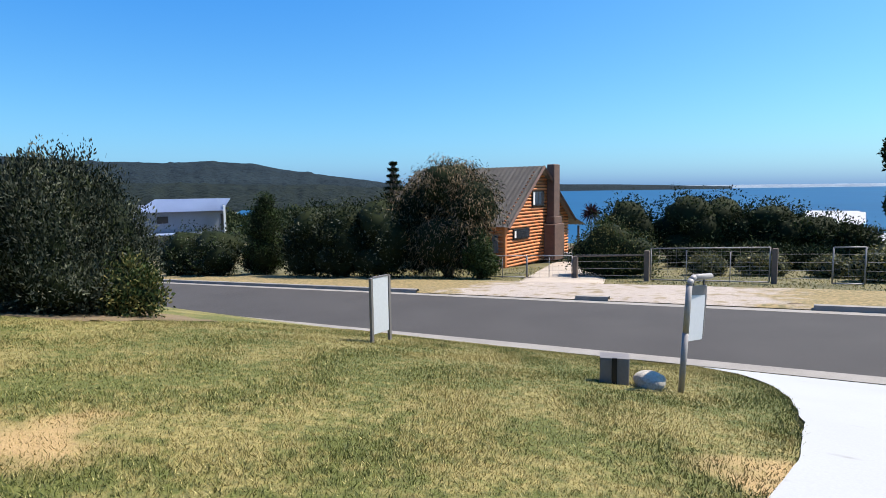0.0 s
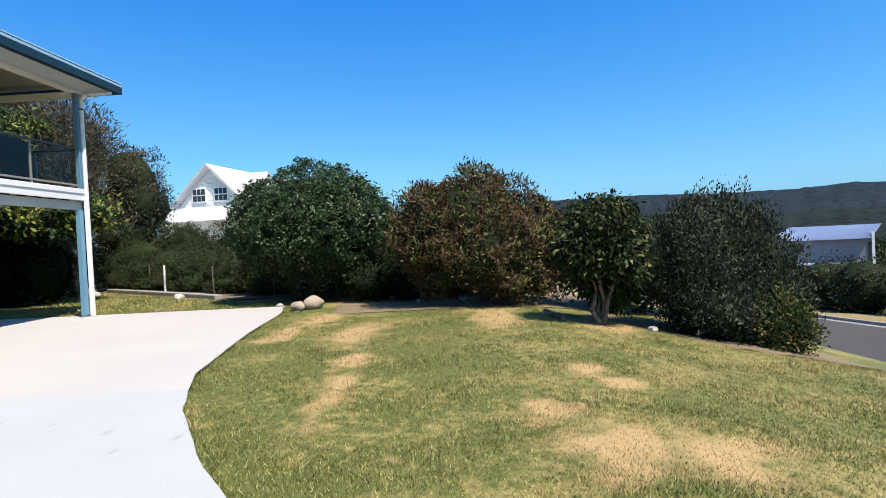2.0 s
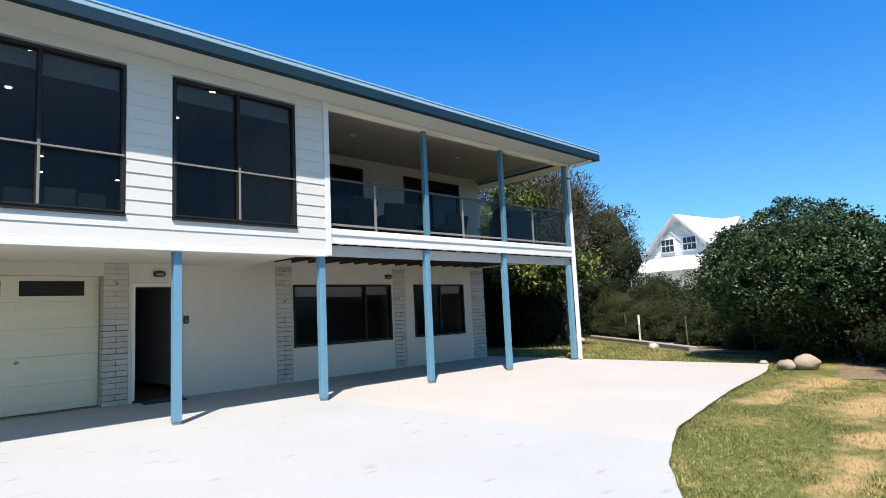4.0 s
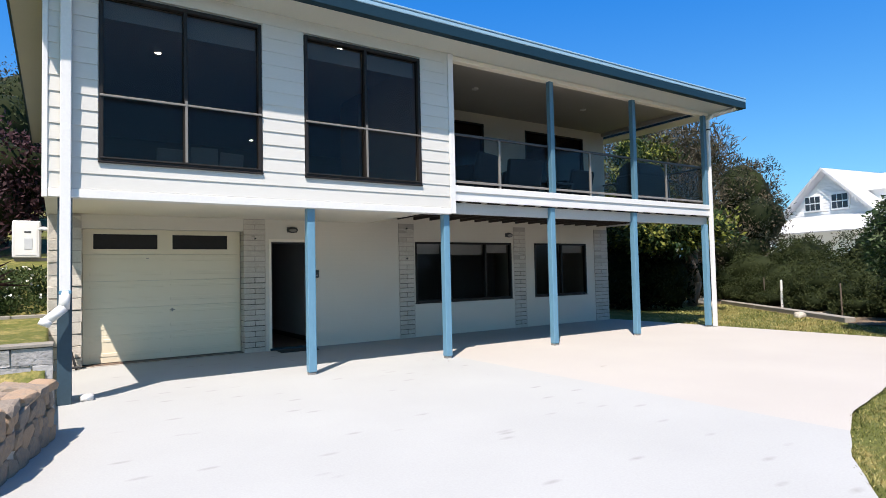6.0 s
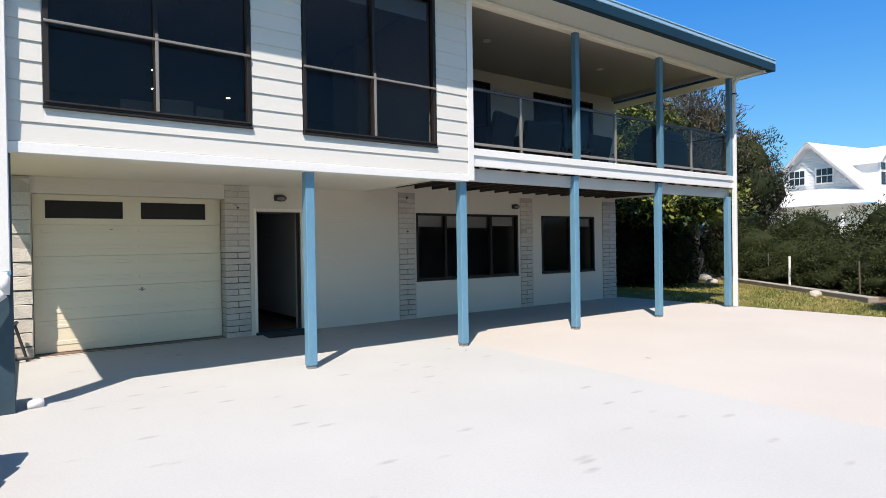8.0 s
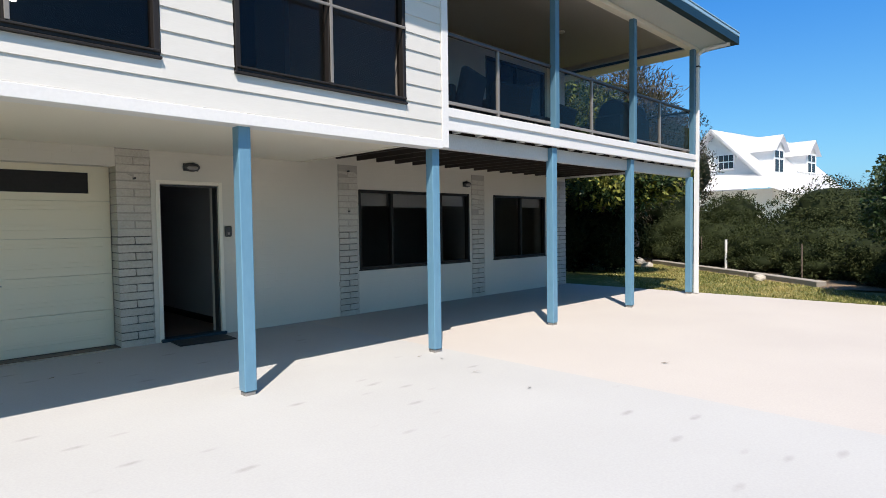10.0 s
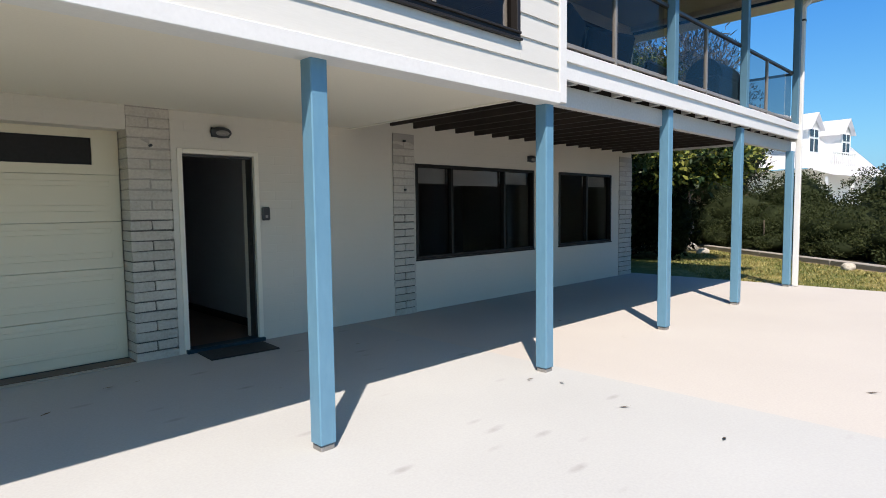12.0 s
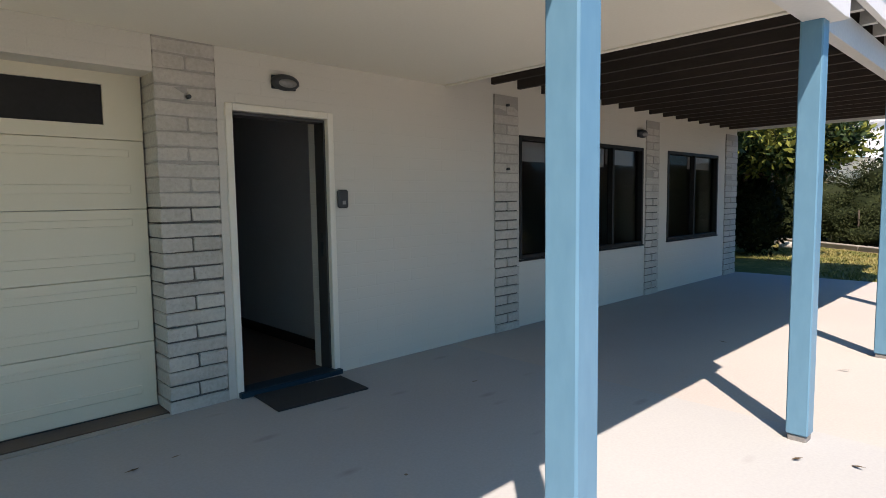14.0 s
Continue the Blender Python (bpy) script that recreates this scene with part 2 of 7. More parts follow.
M = dict(
    lawn=lawn_surface("lawn", False), blade=lawn_surface("grass blades", True),
    field=surf("dry field", (0.16, 0.13, 0.05), (0.055, 0.06, 0.018), 0.9, 0.35, 6, 0.4, depth=0.05),
    verge=verge_surface("worn verge"),
    gravel=surf("pale gravel", (0.44, 0.375, 0.30), (0.28, 0.235, 0.18), 0.95, 1.1, 45, 0.6, depth=0.015),
    asphalt=surf("asphalt", (0.060, 0.056, 0.051), (0.042, 0.039, 0.036), 0.9, 0.6, 130, 0.5, depth=0.004, spec=0.3),
    kerb=surf("kerb concrete", (0.27, 0.25, 0.215), (0.18, 0.165, 0.14), 0.85, 2.0, 50, 0.3),
    concrete=surf("drive concrete", (0.347, 0.355, 0.342), (0.308, 0.315, 0.303), 0.85, 0.7, 60, 0.25, depth=0.002, spec=0.3),
    beige=surf("beige concrete", (0.380, 0.360, 0.325), (0.337, 0.319, 0.289), 0.85, 0.6, 60, 0.25, depth=0.002, spec=0.3),
    # taupe: the cream lining with shade mixed into its colour
    taupe=surf("cream darkened to taupe for shade", (0.36, 0.335, 0.295), (0.33, 0.305, 0.27), 0.7, 0.7, 50, 0.06),
    render=surf("cream render", (0.60, 0.56, 0.48), (0.545, 0.51, 0.435), 0.8, 0.9, 90, 0.25, depth=0.002),
    soffit=surf("soffit paint", (0.73, 0.68, 0.57), (0.69, 0.64, 0.53), 0.6, 0.6, 50, 0.06),
    eave=surf("cream eave paint", (0.78, 0.73, 0.62), (0.74, 0.69, 0.58), 0.6, 0.6, 50, 0.06),
    board=surf("weatherboard paint", (0.555, 0.545, 0.50), (0.515, 0.505, 0.46), 0.5, 0.9, 30, 0.06, random=0.15, stretch=(0.5, 1, 6)),
    white=surf("white paint", (0.67, 0.662, 0.635), (0.61, 0.602, 0.575), 0.45, 1.2, 40, 0.06),
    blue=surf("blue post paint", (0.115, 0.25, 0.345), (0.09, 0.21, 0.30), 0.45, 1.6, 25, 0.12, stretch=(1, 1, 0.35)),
    # upper post lengths: same blue with the eave's shade put into the colour
    shadeblue=surf("blue post paint darkened for shade", (0.075, 0.170, 0.235), (0.06, 0.145, 0.205), 0.5, 1.6, 25, 0.12, stretch=(1, 1, 0.35)),
    # navy: darker blue than the other posts, for the east corner post
    navy=surf("dark blue post colour", (0.030, 0.060, 0.082), (0.022, 0.046, 0.064), 0.5, 1.6, 25, 0.12),
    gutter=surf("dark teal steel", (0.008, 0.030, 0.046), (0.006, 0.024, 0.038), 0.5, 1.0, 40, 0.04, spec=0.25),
    roof=surf("blue roof steel", (0.25, 0.40, 0.50), (0.21, 0.35, 0.45), 0.4, 0.8, 30, 0.05),
    frame=surf("bronze window frame", (0.020, 0.017, 0.015), (0.014, 0.012, 0.011), 0.5, 2.0, 60, 0.04, spec=0.25),
    rail=surf("grey bronze rail", (0.20, 0.185, 0.165), (0.155, 0.145, 0.13), 0.4, 2.0, 60, 0.05),
    garage=surf("cream garage door", (0.70, 0.63, 0.47), (0.66, 0.59, 0.435), 0.55, 0.7, 160, 0.3, depth=0.0012),
    block=surf("split concrete block", (0.53, 0.49, 0.42), (0.40, 0.365, 0.31), 0.9, 3.5, 38, 0.8, random=0.35, depth=0.012),
    raked=surf("raked dark joint", (0.13, 0.12, 0.105), (0.09, 0.085, 0.075), 0.95, 3, 60, 0.4),
    mortar=surf("mortar", (0.40, 0.37, 0.32), (0.30, 0.28, 0.25), 0.95, 3, 60, 0.4),
    greyblock=surf("grey split block", (0.36, 0.35, 0.34), (0.24, 0.235, 0.23), 0.95, 4, 34, 0.9, random=0.35, depth=0.014),
    stone=surf("brown fieldstone", (0.33, 0.225, 0.14), (0.20, 0.165, 0.13), 0.9, 6, 34, 0.9, random=0.9, depth=0.012),
    boulder=surf("tan granite", (0.33, 0.265, 0.195), (0.22, 0.175, 0.13), 0.9, 4, 40, 0.6, depth=0.012),
    timber=surf("dark deck timber", (0.045, 0.032, 0.024), (0.03, 0.022, 0.017), 0.8, 2, 40, 0.3, stretch=(1, 0.2, 1)),
    greybeam=surf("grey steel beam", (0.50, 0.49, 0.46), (0.42, 0.41, 0.385), 0.5, 1.4, 40, 0.06),
    mat=surf("black rubber mat", (0.025, 0.024, 0.023), (0.018, 0.017, 0.016), 0.9, 8, 200, 0.6),
    dark=surf("dark plastic", (0.035, 0.036, 0.038), (0.026, 0.027, 0.028), 0.5, 3, 60, 0.08),
    fabric=surf("dark grey outdoor cover", (0.024, 0.024, 0.025), (0.016, 0.016, 0.017), 0.85, 3, 90, 0.3),
    plaster=surf("interior plaster", (0.36, 0.35, 0.34), (0.32, 0.31, 0.30), 0.8, 1.0, 60, 0.05),
    brownfloor=surf("brown vinyl floor", (0.12, 0.075, 0.05), (0.08, 0.05, 0.035), 0.5, 2, 30, 0.1),
    blind=surf("pale roller blind", (0.70, 0.69, 0.66), (0.65, 0.64, 0.61), 0.8, 2, 120, 0.1),
    tint=pane_glass("tinted window glass", (0.40, 0.395, 0.39), 1.38),
    shady=pane_glass("window glass under the deck", (0.52, 0.51, 0.50), 1.25),
    clear=pane_glass("smoked balustrade glass", (0.62, 0.63, 0.64), 1.27),
    darkrail=surf("dark bronze rail", (0.050, 0.046, 0.042), (0.036, 0.033, 0.031), 0.4, 2.0, 60, 0.05),
    lowland=surf("mottled wooded lowland", (0.016, 0.022, 0.016), (0.005, 0.009, 0.009), 0.95, 0.03, 0.16, 1.0, depth=6, spec=0.1),
    bark=surf("grey bark", (0.16, 0.125, 0.095), (0.09, 0.07, 0.055), 0.95, 4, 40, 0.8, depth=0.02, stretch=(1, 1, 0.3)),
    dirt=surf("sandy leaf litter", (0.21, 0.155, 0.085), (0.10, 0.070, 0.036), 0.95, 2.5, 26, 0.8, depth=0.03),
    mulch=surf("bark mulch", (0.20, 0.145, 0.09), (0.09, 0.065, 0.04), 0.95, 3, 30, 0.8, depth=0.03),
    sign=surf("white sign face", (0.52, 0.54, 0.545), (0.46, 0.48, 0.49), 0.5, 1.2, 30, 0.03),
    galv=surf("dull galvanised steel", (0.30, 0.285, 0.265), (0.21, 0.20, 0.185), 0.6, 4, 60, 0.15, metal=0.25),
    greybox=surf("grey metal box", (0.17, 0.155, 0.145), (0.13, 0.12, 0.11), 0.55, 2, 40, 0.08),
    whiterock=surf("pale tan rock", (0.50, 0.46, 0.385), (0.27, 0.245, 0.20), 0.9, 14, 45, 0.7, depth=0.02),
    cedar=surf("orange stained log", (0.62, 0.235, 0.085), (0.48, 0.165, 0.055), 0.6, 1.5, 20, 0.2, random=0.4, stretch=(1, 0.3, 1)),
    oldroof=surf("weathered corrugated roof", (0.20, 0.18, 0.145), (0.13, 0.115, 0.095), 0.8, 1.0, 12, 0.2),
    chimney=surf("brown chimney brick", (0.15, 0.09, 0.065), (0.085, 0.055, 0.045), 0.95, 3, 14, 0.8, depth=0.02),
    farwhite=surf("far white paint", (0.80, 0.80, 0.79), (0.75, 0.75, 0.74), 0.5, 0.7, 10, 0.05),
    pvglass=surf("blue-grey roof panel", (0.30, 0.36, 0.50), (0.24, 0.30, 0.43), 0.3, 0.4, 6, 0.03),
    water=surf("sea water", (0.006, 0.066, 0.150), (0.003, 0.042, 0.108), 0.45, 0.004, 0.05, 0.25, spec=0.12, depth=0.5, stretch=(0.3, 1, 1)),
    # the blue in the hill colour stands for haze over distance
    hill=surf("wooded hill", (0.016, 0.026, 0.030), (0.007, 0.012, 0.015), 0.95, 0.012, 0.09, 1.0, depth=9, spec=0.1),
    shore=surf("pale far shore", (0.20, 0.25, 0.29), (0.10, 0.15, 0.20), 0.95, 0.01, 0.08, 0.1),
)


def painted_courses(m):
    """Low block courses that show faintly through the paint."""
    n, l = m.node_tree.nodes, m.node_tree.links
    geo = n.new("ShaderNodeNewGeometry")
    sep = n.new("ShaderNodeSeparateXYZ")
    com = n.new("ShaderNodeCombineXYZ")
    l.new(geo.outputs["Position"], sep.inputs[0])
    l.new(sep.outputs["X"], com.inputs["X"])
    l.new(sep.outputs["Z"], com.inputs["Y"])
    br = n.new("ShaderNodeTexBrick")
    for k, v in (("Scale", 1.0), ("Brick Width", 0.4), ("Row Height", 0.1), ("Mortar Size", 0.005), ("Mortar Smooth", 0.6)):
        br.inputs[k].default_value = v
    l.new(com.outputs[0], br.inputs["Vector"])
    bp = n.new("ShaderNodeBump")
    bp.invert = True
    bp.inputs["Strength"].default_value, bp.inputs["Distance"].default_value = 0.35, 0.003
    l.new(br.outputs["Fac"], bp.inputs["Height"])
    b = n["Principled BSDF"]
    l.new(b.inputs["Normal"].links[0].from_socket, bp.inputs["Normal"])
    l.new(bp.outputs[0], b.inputs["Normal"])


painted_courses(M["render"])
footmarks(M["concrete"])


# ---- helpers for meshes ----
def thing(name, at, label="", category="", group="", kind=""):
    ob = new(name)
    ob.location = at
    ob.empty_display_size = 0.1
    return tagged(ob, label, category, group, kind)


def place(ob, parent):
    """Hang a mesh whose coordinates are the world's under a thing or a part."""
    if parent is not None:
        at = Vector((0, 0, 0))
        p = parent
        while p is not None:
            at += p.location
            p = p.parent
        ob.parent = parent
        ob.location = -at
    return ob


def mesh_ob(name, bm, material, smooth=False):
    me = bpy.data.meshes.new(name)
    bm.to_mesh(me)
    bm.free()
    if smooth:
        me.polygons.foreach_set("use_smooth", [True] * len(me.polygons))
    for k in material if isinstance(material, (list, tuple)) else [material]:
        me.materials.append(k)
    return new(name, me)


def part(name, bm, material, parent=None, label="", smooth=False):
    ob = place(mesh_ob(name, bm, material, smooth), parent)
    return tagged(ob, label) if label else ob


def solid(name, bm, material, label, category, kind="", group="", smooth=False):
    return tagged(mesh_ob(name, bm, material, smooth), label, category, group, kind)


def box(bm, x0, x1, y0, y1, z0, z1, bevel=0.0, m=None):
    x0, x1, y0, y1, z0, z1 = min(x0, x1), max(x0, x1), min(y0, y1), max(y0, y1), min(z0, z1), max(z0, z1)
    mat4 = Matrix.Translation(((x0 + x1) / 2, (y0 + y1) / 2, (z0 + z1) / 2)) @ Matrix.Diagonal((x1 - x0, y1 - y0, z1 - z0, 1))
    r = bmesh.ops.create_cube(bm, size=1, matrix=(m @ mat4) if m else mat4)
    if bevel:
        edges = list({e for v in r["verts"] for e in v.link_edges})
        bmesh.ops.bevel(bm, geom=edges, offset=bevel, segments=1, affect="EDGES")
    return bm


def glass_sheet(axis, at, a0, a1, z0, z1):
    """One sheet of glass facing out: axis 'y' faces north, 'x' faces east."""
    bm = bmesh.new()
    pts = [(a1, at, z0), (a0, at, z0), (a0, at, z1), (a1, at, z1)] if axis == "y" else [(at, a0, z0), (at, a1, z0), (at, a1, z1), (at, a0, z1)]
    bm.faces.new([bm.verts.new(p) for p in pts])
    return bm


def boxes(*items, bevel=0.0):
    bm = bmesh.new()
    for it in items:
        box(bm, *it, bevel=bevel)
    return bm


def tube(bm, p, q, r, r2=None, n=10, caps=True):
    p, q = Vector(p), Vector(q)
    d = q - p
    m = Matrix.Translation((p + q) / 2) @ d.to_track_quat("Z", "Y").to_matrix().to_4x4()
    bmesh.ops.create_cone(bm, cap_ends=caps, segments=n, radius1=r, radius2=r if r2 is None else r2, depth=d.length, matrix=m)
    return bm


def wall_with_holes(bm, axis, at, thick, u0, u1, z0, z1, holes):
    """A wall in the plane axis = at, thick towards negative, with rectangular openings (u0, u1, z0, z1)."""
    us = sorted({u0, u1, *[h[0] for h in holes], *[h[1] for h in holes]})
    zs = sorted({z0, z1, *[h[2] for h in holes], *[h[3] for h in holes]})
    for a, b in zip(us, us[1:]):
        run = None
        for c, d in zip(zs, zs[1:]):
            mid = ((a + b) / 2, (c + d) / 2)
            if any(h[0] < mid[0] < h[1] and h[2] < mid[1] < h[3] for h in holes):
                continue
            if axis == "y":
                box(bm, a, b, at - thick, at, c, d)
            else:
                box(bm, at - thick, at, a, b, c, d)
    bmesh.ops.remove_doubles(bm, verts=bm.verts, dist=0.0005)
    return bm


def grid_mesh(name, xs, ys, height, material, label, category, keep=None):
    X, Y = np.meshgrid(xs, ys)
    Z = height(X, Y)
    co = np.stack([X, Y, Z], -1).reshape(-1, 3)
    nx, ny = len(xs), len(ys)
    i = (np.arange(ny - 1)[:, None] * nx + np.arange(nx - 1)[None, :]).reshape(-1)
    f = np.stack([i, i + 1, i + nx + 1, i + nx], -1)
    if keep is not None:
        f = f[keep(co[f].mean(1))]
    return sheet(name, co, f, material, label, category)


def sheet(name, co, faces, material, label, category, kind="structure", smooth=True):
    me = bpy.data.meshes.new(name)
    n, k = faces.shape
    me.vertices.add(len(co))
    me.vertices.foreach_set("co", np.ascontiguousarray(co, np.float32).ravel())
    me.loops.add(n * k)
    me.loops.foreach_set("vertex_index", np.ascontiguousarray(faces, np.int32).ravel())
    me.polygons.add(n)
    me.polygons.foreach_set("loop_start", np.arange(n, dtype=np.int32) * k)
    if smooth:
        me.polygons.foreach_set("use_smooth", np.ones(n, bool))
    me.update(calc_edges=True)
    me.materials.append(material)
    return tagged(new(name, me), label, category, "", kind)


# ---- the lie of the land ----
ROAD0, ROAD1 = 10.6, 16.4


def road_z(x):
    return -1.716 + 0.056 * np.clip(x, -45, 30)


def smooth01(t):
    t = np.clip(t, 0, 1)
    return t * t * (3 - 2 * t)


def bed_edge(y):
    """How far east the paved drive reaches: the line of the stone wall, then the house's corner."""
    return np.interp(y, [-8.7, -8.6, -8.2, -7.1, -6.15, -5.6, -4.8, -4.0, -3.3], [0.22, 0.22, 0.22, 0.20, 0.43, 0.58, 1.0, 2.0, 4.6])


def land(x, y):
    x, y = np.asarray(x, float), np.asarray(y, float)
    rz = road_z(x)
    z = rz * np.clip((y - 0.5) / (ROAD0 - 0.5), 0, 1) ** 1.5
    beyond = np.maximum(y - ROAD1, 0)
    z = z - 0.047 * np.minimum(beyond, 45) - 0.075 * np.clip(beyond - 45, 0, 240)
    west = smooth01((-x - 0.62 * y + 10) / 60)
    z = z - 0.02 * np.clip(-x - 30, 0, 300) * west
    z = np.maximum(z, -9.5 * west - 40 * (1 - west))
    # raised beds east of the drive and beside the house
    z = np.where(x > bed_edge(y) + 0.12, np.where(y > -8.6, np.where(y < -3.2, 0.36, z), 0.66 + 0.03 * np.clip(-8.6 - y, 0, 4.3) + 0.2 * np.clip(-12.9 - y, 0, 25)), z)
    return z


# concrete's edge against the lawn, as y for a given x west of the house drive
def slab_edge(x):
    return np.interp(x, [-13, -11.4, -9.0, -6.0, -4.6, -3.3, -2.2, -1.2, -0.55], [-4.3, -3.9, -3.65, -3.15, -2.6, -1.85, -1.0, 0.0, 1.1])


def drive_edge(y):
    return np.interp(y, [1.1, 2.0, 2.9, 4.0, 5.2, 6.5, 7.7, 8.9, 10.6], [-0.55, -0.25, -0.08, 0.02, -0.02, -0.2, -0.5, -0.95, -1.9])


def on_concrete(x, y):
    west = (x < -0.55) & (x > -12.75) & (y < slab_edge(x)) & (y > -12.5)
    mid = (x >= -0.55) & (x < 4.6) & (y <= 1.1) & (y > -12.5)
    north = (y > 1.1) & (y < ROAD0 + 0.02) & (x > drive_edge(y)) & (x < 4.6 + np.clip(y - 6, 0, 9) * 0.35)
    return west | mid | north


def lines(*runs):
    out = []
    for a, b, s in runs:
        out.append(np.arange(a, b, s))
    return np.concatenate(out)


gx = lines((-4800, -400, 200), (-400, -60, 20), (-60, -16, 1.5), (-16, 8, 0.25), (8, 60, 2), (60, 400, 20), (400, 4801, 200))
gx = np.sort(np.concatenate([gx, [0.31, 0.345, 0.375]]))
gy = lines((-4800, -400, 200), (-400, -40, 20), (-40, -14, 1.0), (-14, 12, 0.25), (12, 60, 1.5), (60, 400, 20), (400, 4801, 200))


def ground_height(X, Y):
    Z = land(X, Y)
    # kept below the paved sheets that lie on it
    lower = on_concrete(X, Y) * 0.06 + ((Y > ROAD0 - 0.3) & (Y < ROAD1 + 0.3)) * 0.15
    return Z - lower


ground = grid_mesh("ground", gx, gy, ground_height, M["lawn"], "mown lawn and dry grassland sloping to the road", "ground")
ground.data.materials.append(M["field"])
pc = np.array([p.center for p in ground.data.polygons])
ground.data.polygons.foreach_set("material_index", ((pc[:, 1] > ROAD0) | (pc[:, 0] < -22) | (pc[:, 0] > 9)).astype(np.int32))

rx = lines((-140, -40, 4), (-40, 12, 0.5), (12, 141, 4))
road = grid_mesh("road", rx, np.linspace(ROAD0 + 0.4, ROAD1 - 0.35, 6), lambda X, Y: road_z(X) + 0.02 + 0.03 * (1 - ((Y - 13.5) / 2.8) ** 2), M["asphalt"], "grey asphalt road with worn patches", "road")
for nm, a, b, up in (("kerb_near", ROAD0, ROAD0 + 0.4, 0.03), ("kerb_gutter_far", ROAD1 - 0.35, ROAD1, 0.03)):
    k = grid_mesh(nm, rx, np.array([a, a + 0.1, b - 0.1, b]), lambda X, Y: road_z(X) + up, M["kerb"], "pale concrete kerb and gutter", "kerb")
kt = bmesh.new()
for a, b in zip(rx[:-1], rx[1:]):
    if (b > -12.3 and a < -6.9) or (b > -5.4 and a < -0.75):
        continue
    z0, z1 = float(road_z(a)), float(road_z(b))
    vs = [kt.verts.new(c) for c in ((a, ROAD1, z0 - 0.1), (b, ROAD1, z1 - 0.1), (b, ROAD1 + 0.03, z1 + 0.15), (a, ROAD1 + 0.03, z0 + 0.15), (b, ROAD1 + 0.18, z1 + 0.16), (a, ROAD1 + 0.18, z0 + 0.16), (b, ROAD1 + 0.2, z1 - 0.2), (a, ROAD1 + 0.2, z0 - 0.2))]
    for q in ((0, 1, 2, 3), (3, 2, 4, 5), (5, 4, 6, 7)):
        kt.faces.new([vs[i] for i in q])
bmesh.ops.remove_doubles(kt, verts=kt.verts, dist=0.001)
solid("kerb_far", kt, M["kerb"], "raised kerb on the far side of the road", "kerb", "structure")
vx = lines((-140, -40, 4), (-40, 12, 0.5), (12, 141, 4))
grid_mesh("verge", vx, np.linspace(ROAD1 + 0.02, ROAD1 + 4.4, 14), lambda X, Y: land(X, Y) + 0.05 + 0.05 * smooth01((Y - ROAD1) / 0.4) + 0.03 * np.sin(X * 1.7) * np.sin(Y * 2.1), M["verge"], "dry straw-coloured grass verge", "verge")
grid_mesh("gravel_drive", np.linspace(-16.5, -6, 30), np.linspace(ROAD1 + 3.0, 34, 34), lambda X, Y: land(X, Y) + 0.08 - 0.3 * smooth01(np.abs(X + 8.8 + (Y - 20) * 0.33) / 2.2 - 0.5), M["gravel"], "pale gravel drive to the log house", "driveway")

# concrete drive: strips between its curved edges, with a thickness at the lawn
def paving(name, material, label, strips):
    co, faces = [], []
    for rows in strips:
        base, k = len(co), len(rows[0])
        for r in rows:
            for x, y in r:
                co.append((x, y, float(land(min(x, float(bed_edge(y))) if y < -3.2 else x, y)) + 0.014))
        for a in range(len(rows) - 1):
            for b in range(k - 1):
                q = base + a * k + b
                faces.append((q, q + 1, q + k + 1, q + k))
    return sheet(name, np.array(co), np.array(faces), material, label, "driveway")


def rag(x, y):
    return 0.018 * noise.noise((x * 3, y * 3, 0)) + 0.008 * noise.noise((x * 17, y * 17, 3))


def slab_columns(x0, x1, n):
    out = []
    for x in np.linspace(x0, x1, n):
        top = float(slab_edge(x)) + rag(x, float(slab_edge(x)))
        out.append([(x, y) for y in np.linspace(-12.5, top, 20)])
    return out[::-1]


def drive_rows(y0, y1, n):
    out = []
    for y in np.linspace(y0, y1, n):
        left = float(drive_edge(y)) + rag(float(drive_edge(y)), y) if y >= 1.1 else -0.55
        right = min(4.6 + max(0, y - 6) * 0.35, float(bed_edge(y)) + 0.14 if y < -3.3 else 99)
        out.append([(x, y) for x in np.linspace(left, right, 24)])
    return out


paving("driveway", M["concrete"], "pale concrete driveway and forecourt slab with faint footmarks", [slab_columns(BEIGE_X, -0.55, 60), drive_rows(-12.5, 1.1, 60), drive_rows(1.1, ROAD0 + 0.02, 70)])
paving("slab_west", M["beige"], "beige concrete slab with a straight joint", [slab_columns(-12.75, BEIGE_X, 70)])
# west end of the slab and the ground by it
sea = sheet("sea", np.array([(-40, 60, -11.0), (4800, 60, -11.0), (4800, 4800, -11.0), (-4700, 4800, -11.0), (-2900, 3300, -11.0)]), np.array([[0, 1, 2, 3, 4]]), M["water"], "deep blue sea with small waves", "water")
lagoon = sheet("lagoon", np.array([(-140, 104, -8.9), (-176, 118, -8.9), (-300, 216, -8.9), (-285, 225, -8.9)]), np.array([[3, 2, 1, 0]]), M["water"], "blue lagoon water below the hills", "water")


def around(az, dist, z, c=(0.2, 0.1)):
    a = radians(az)
    return (c[0] - math.sin(a) * dist, c[1] + math.cos(a) * dist, z)


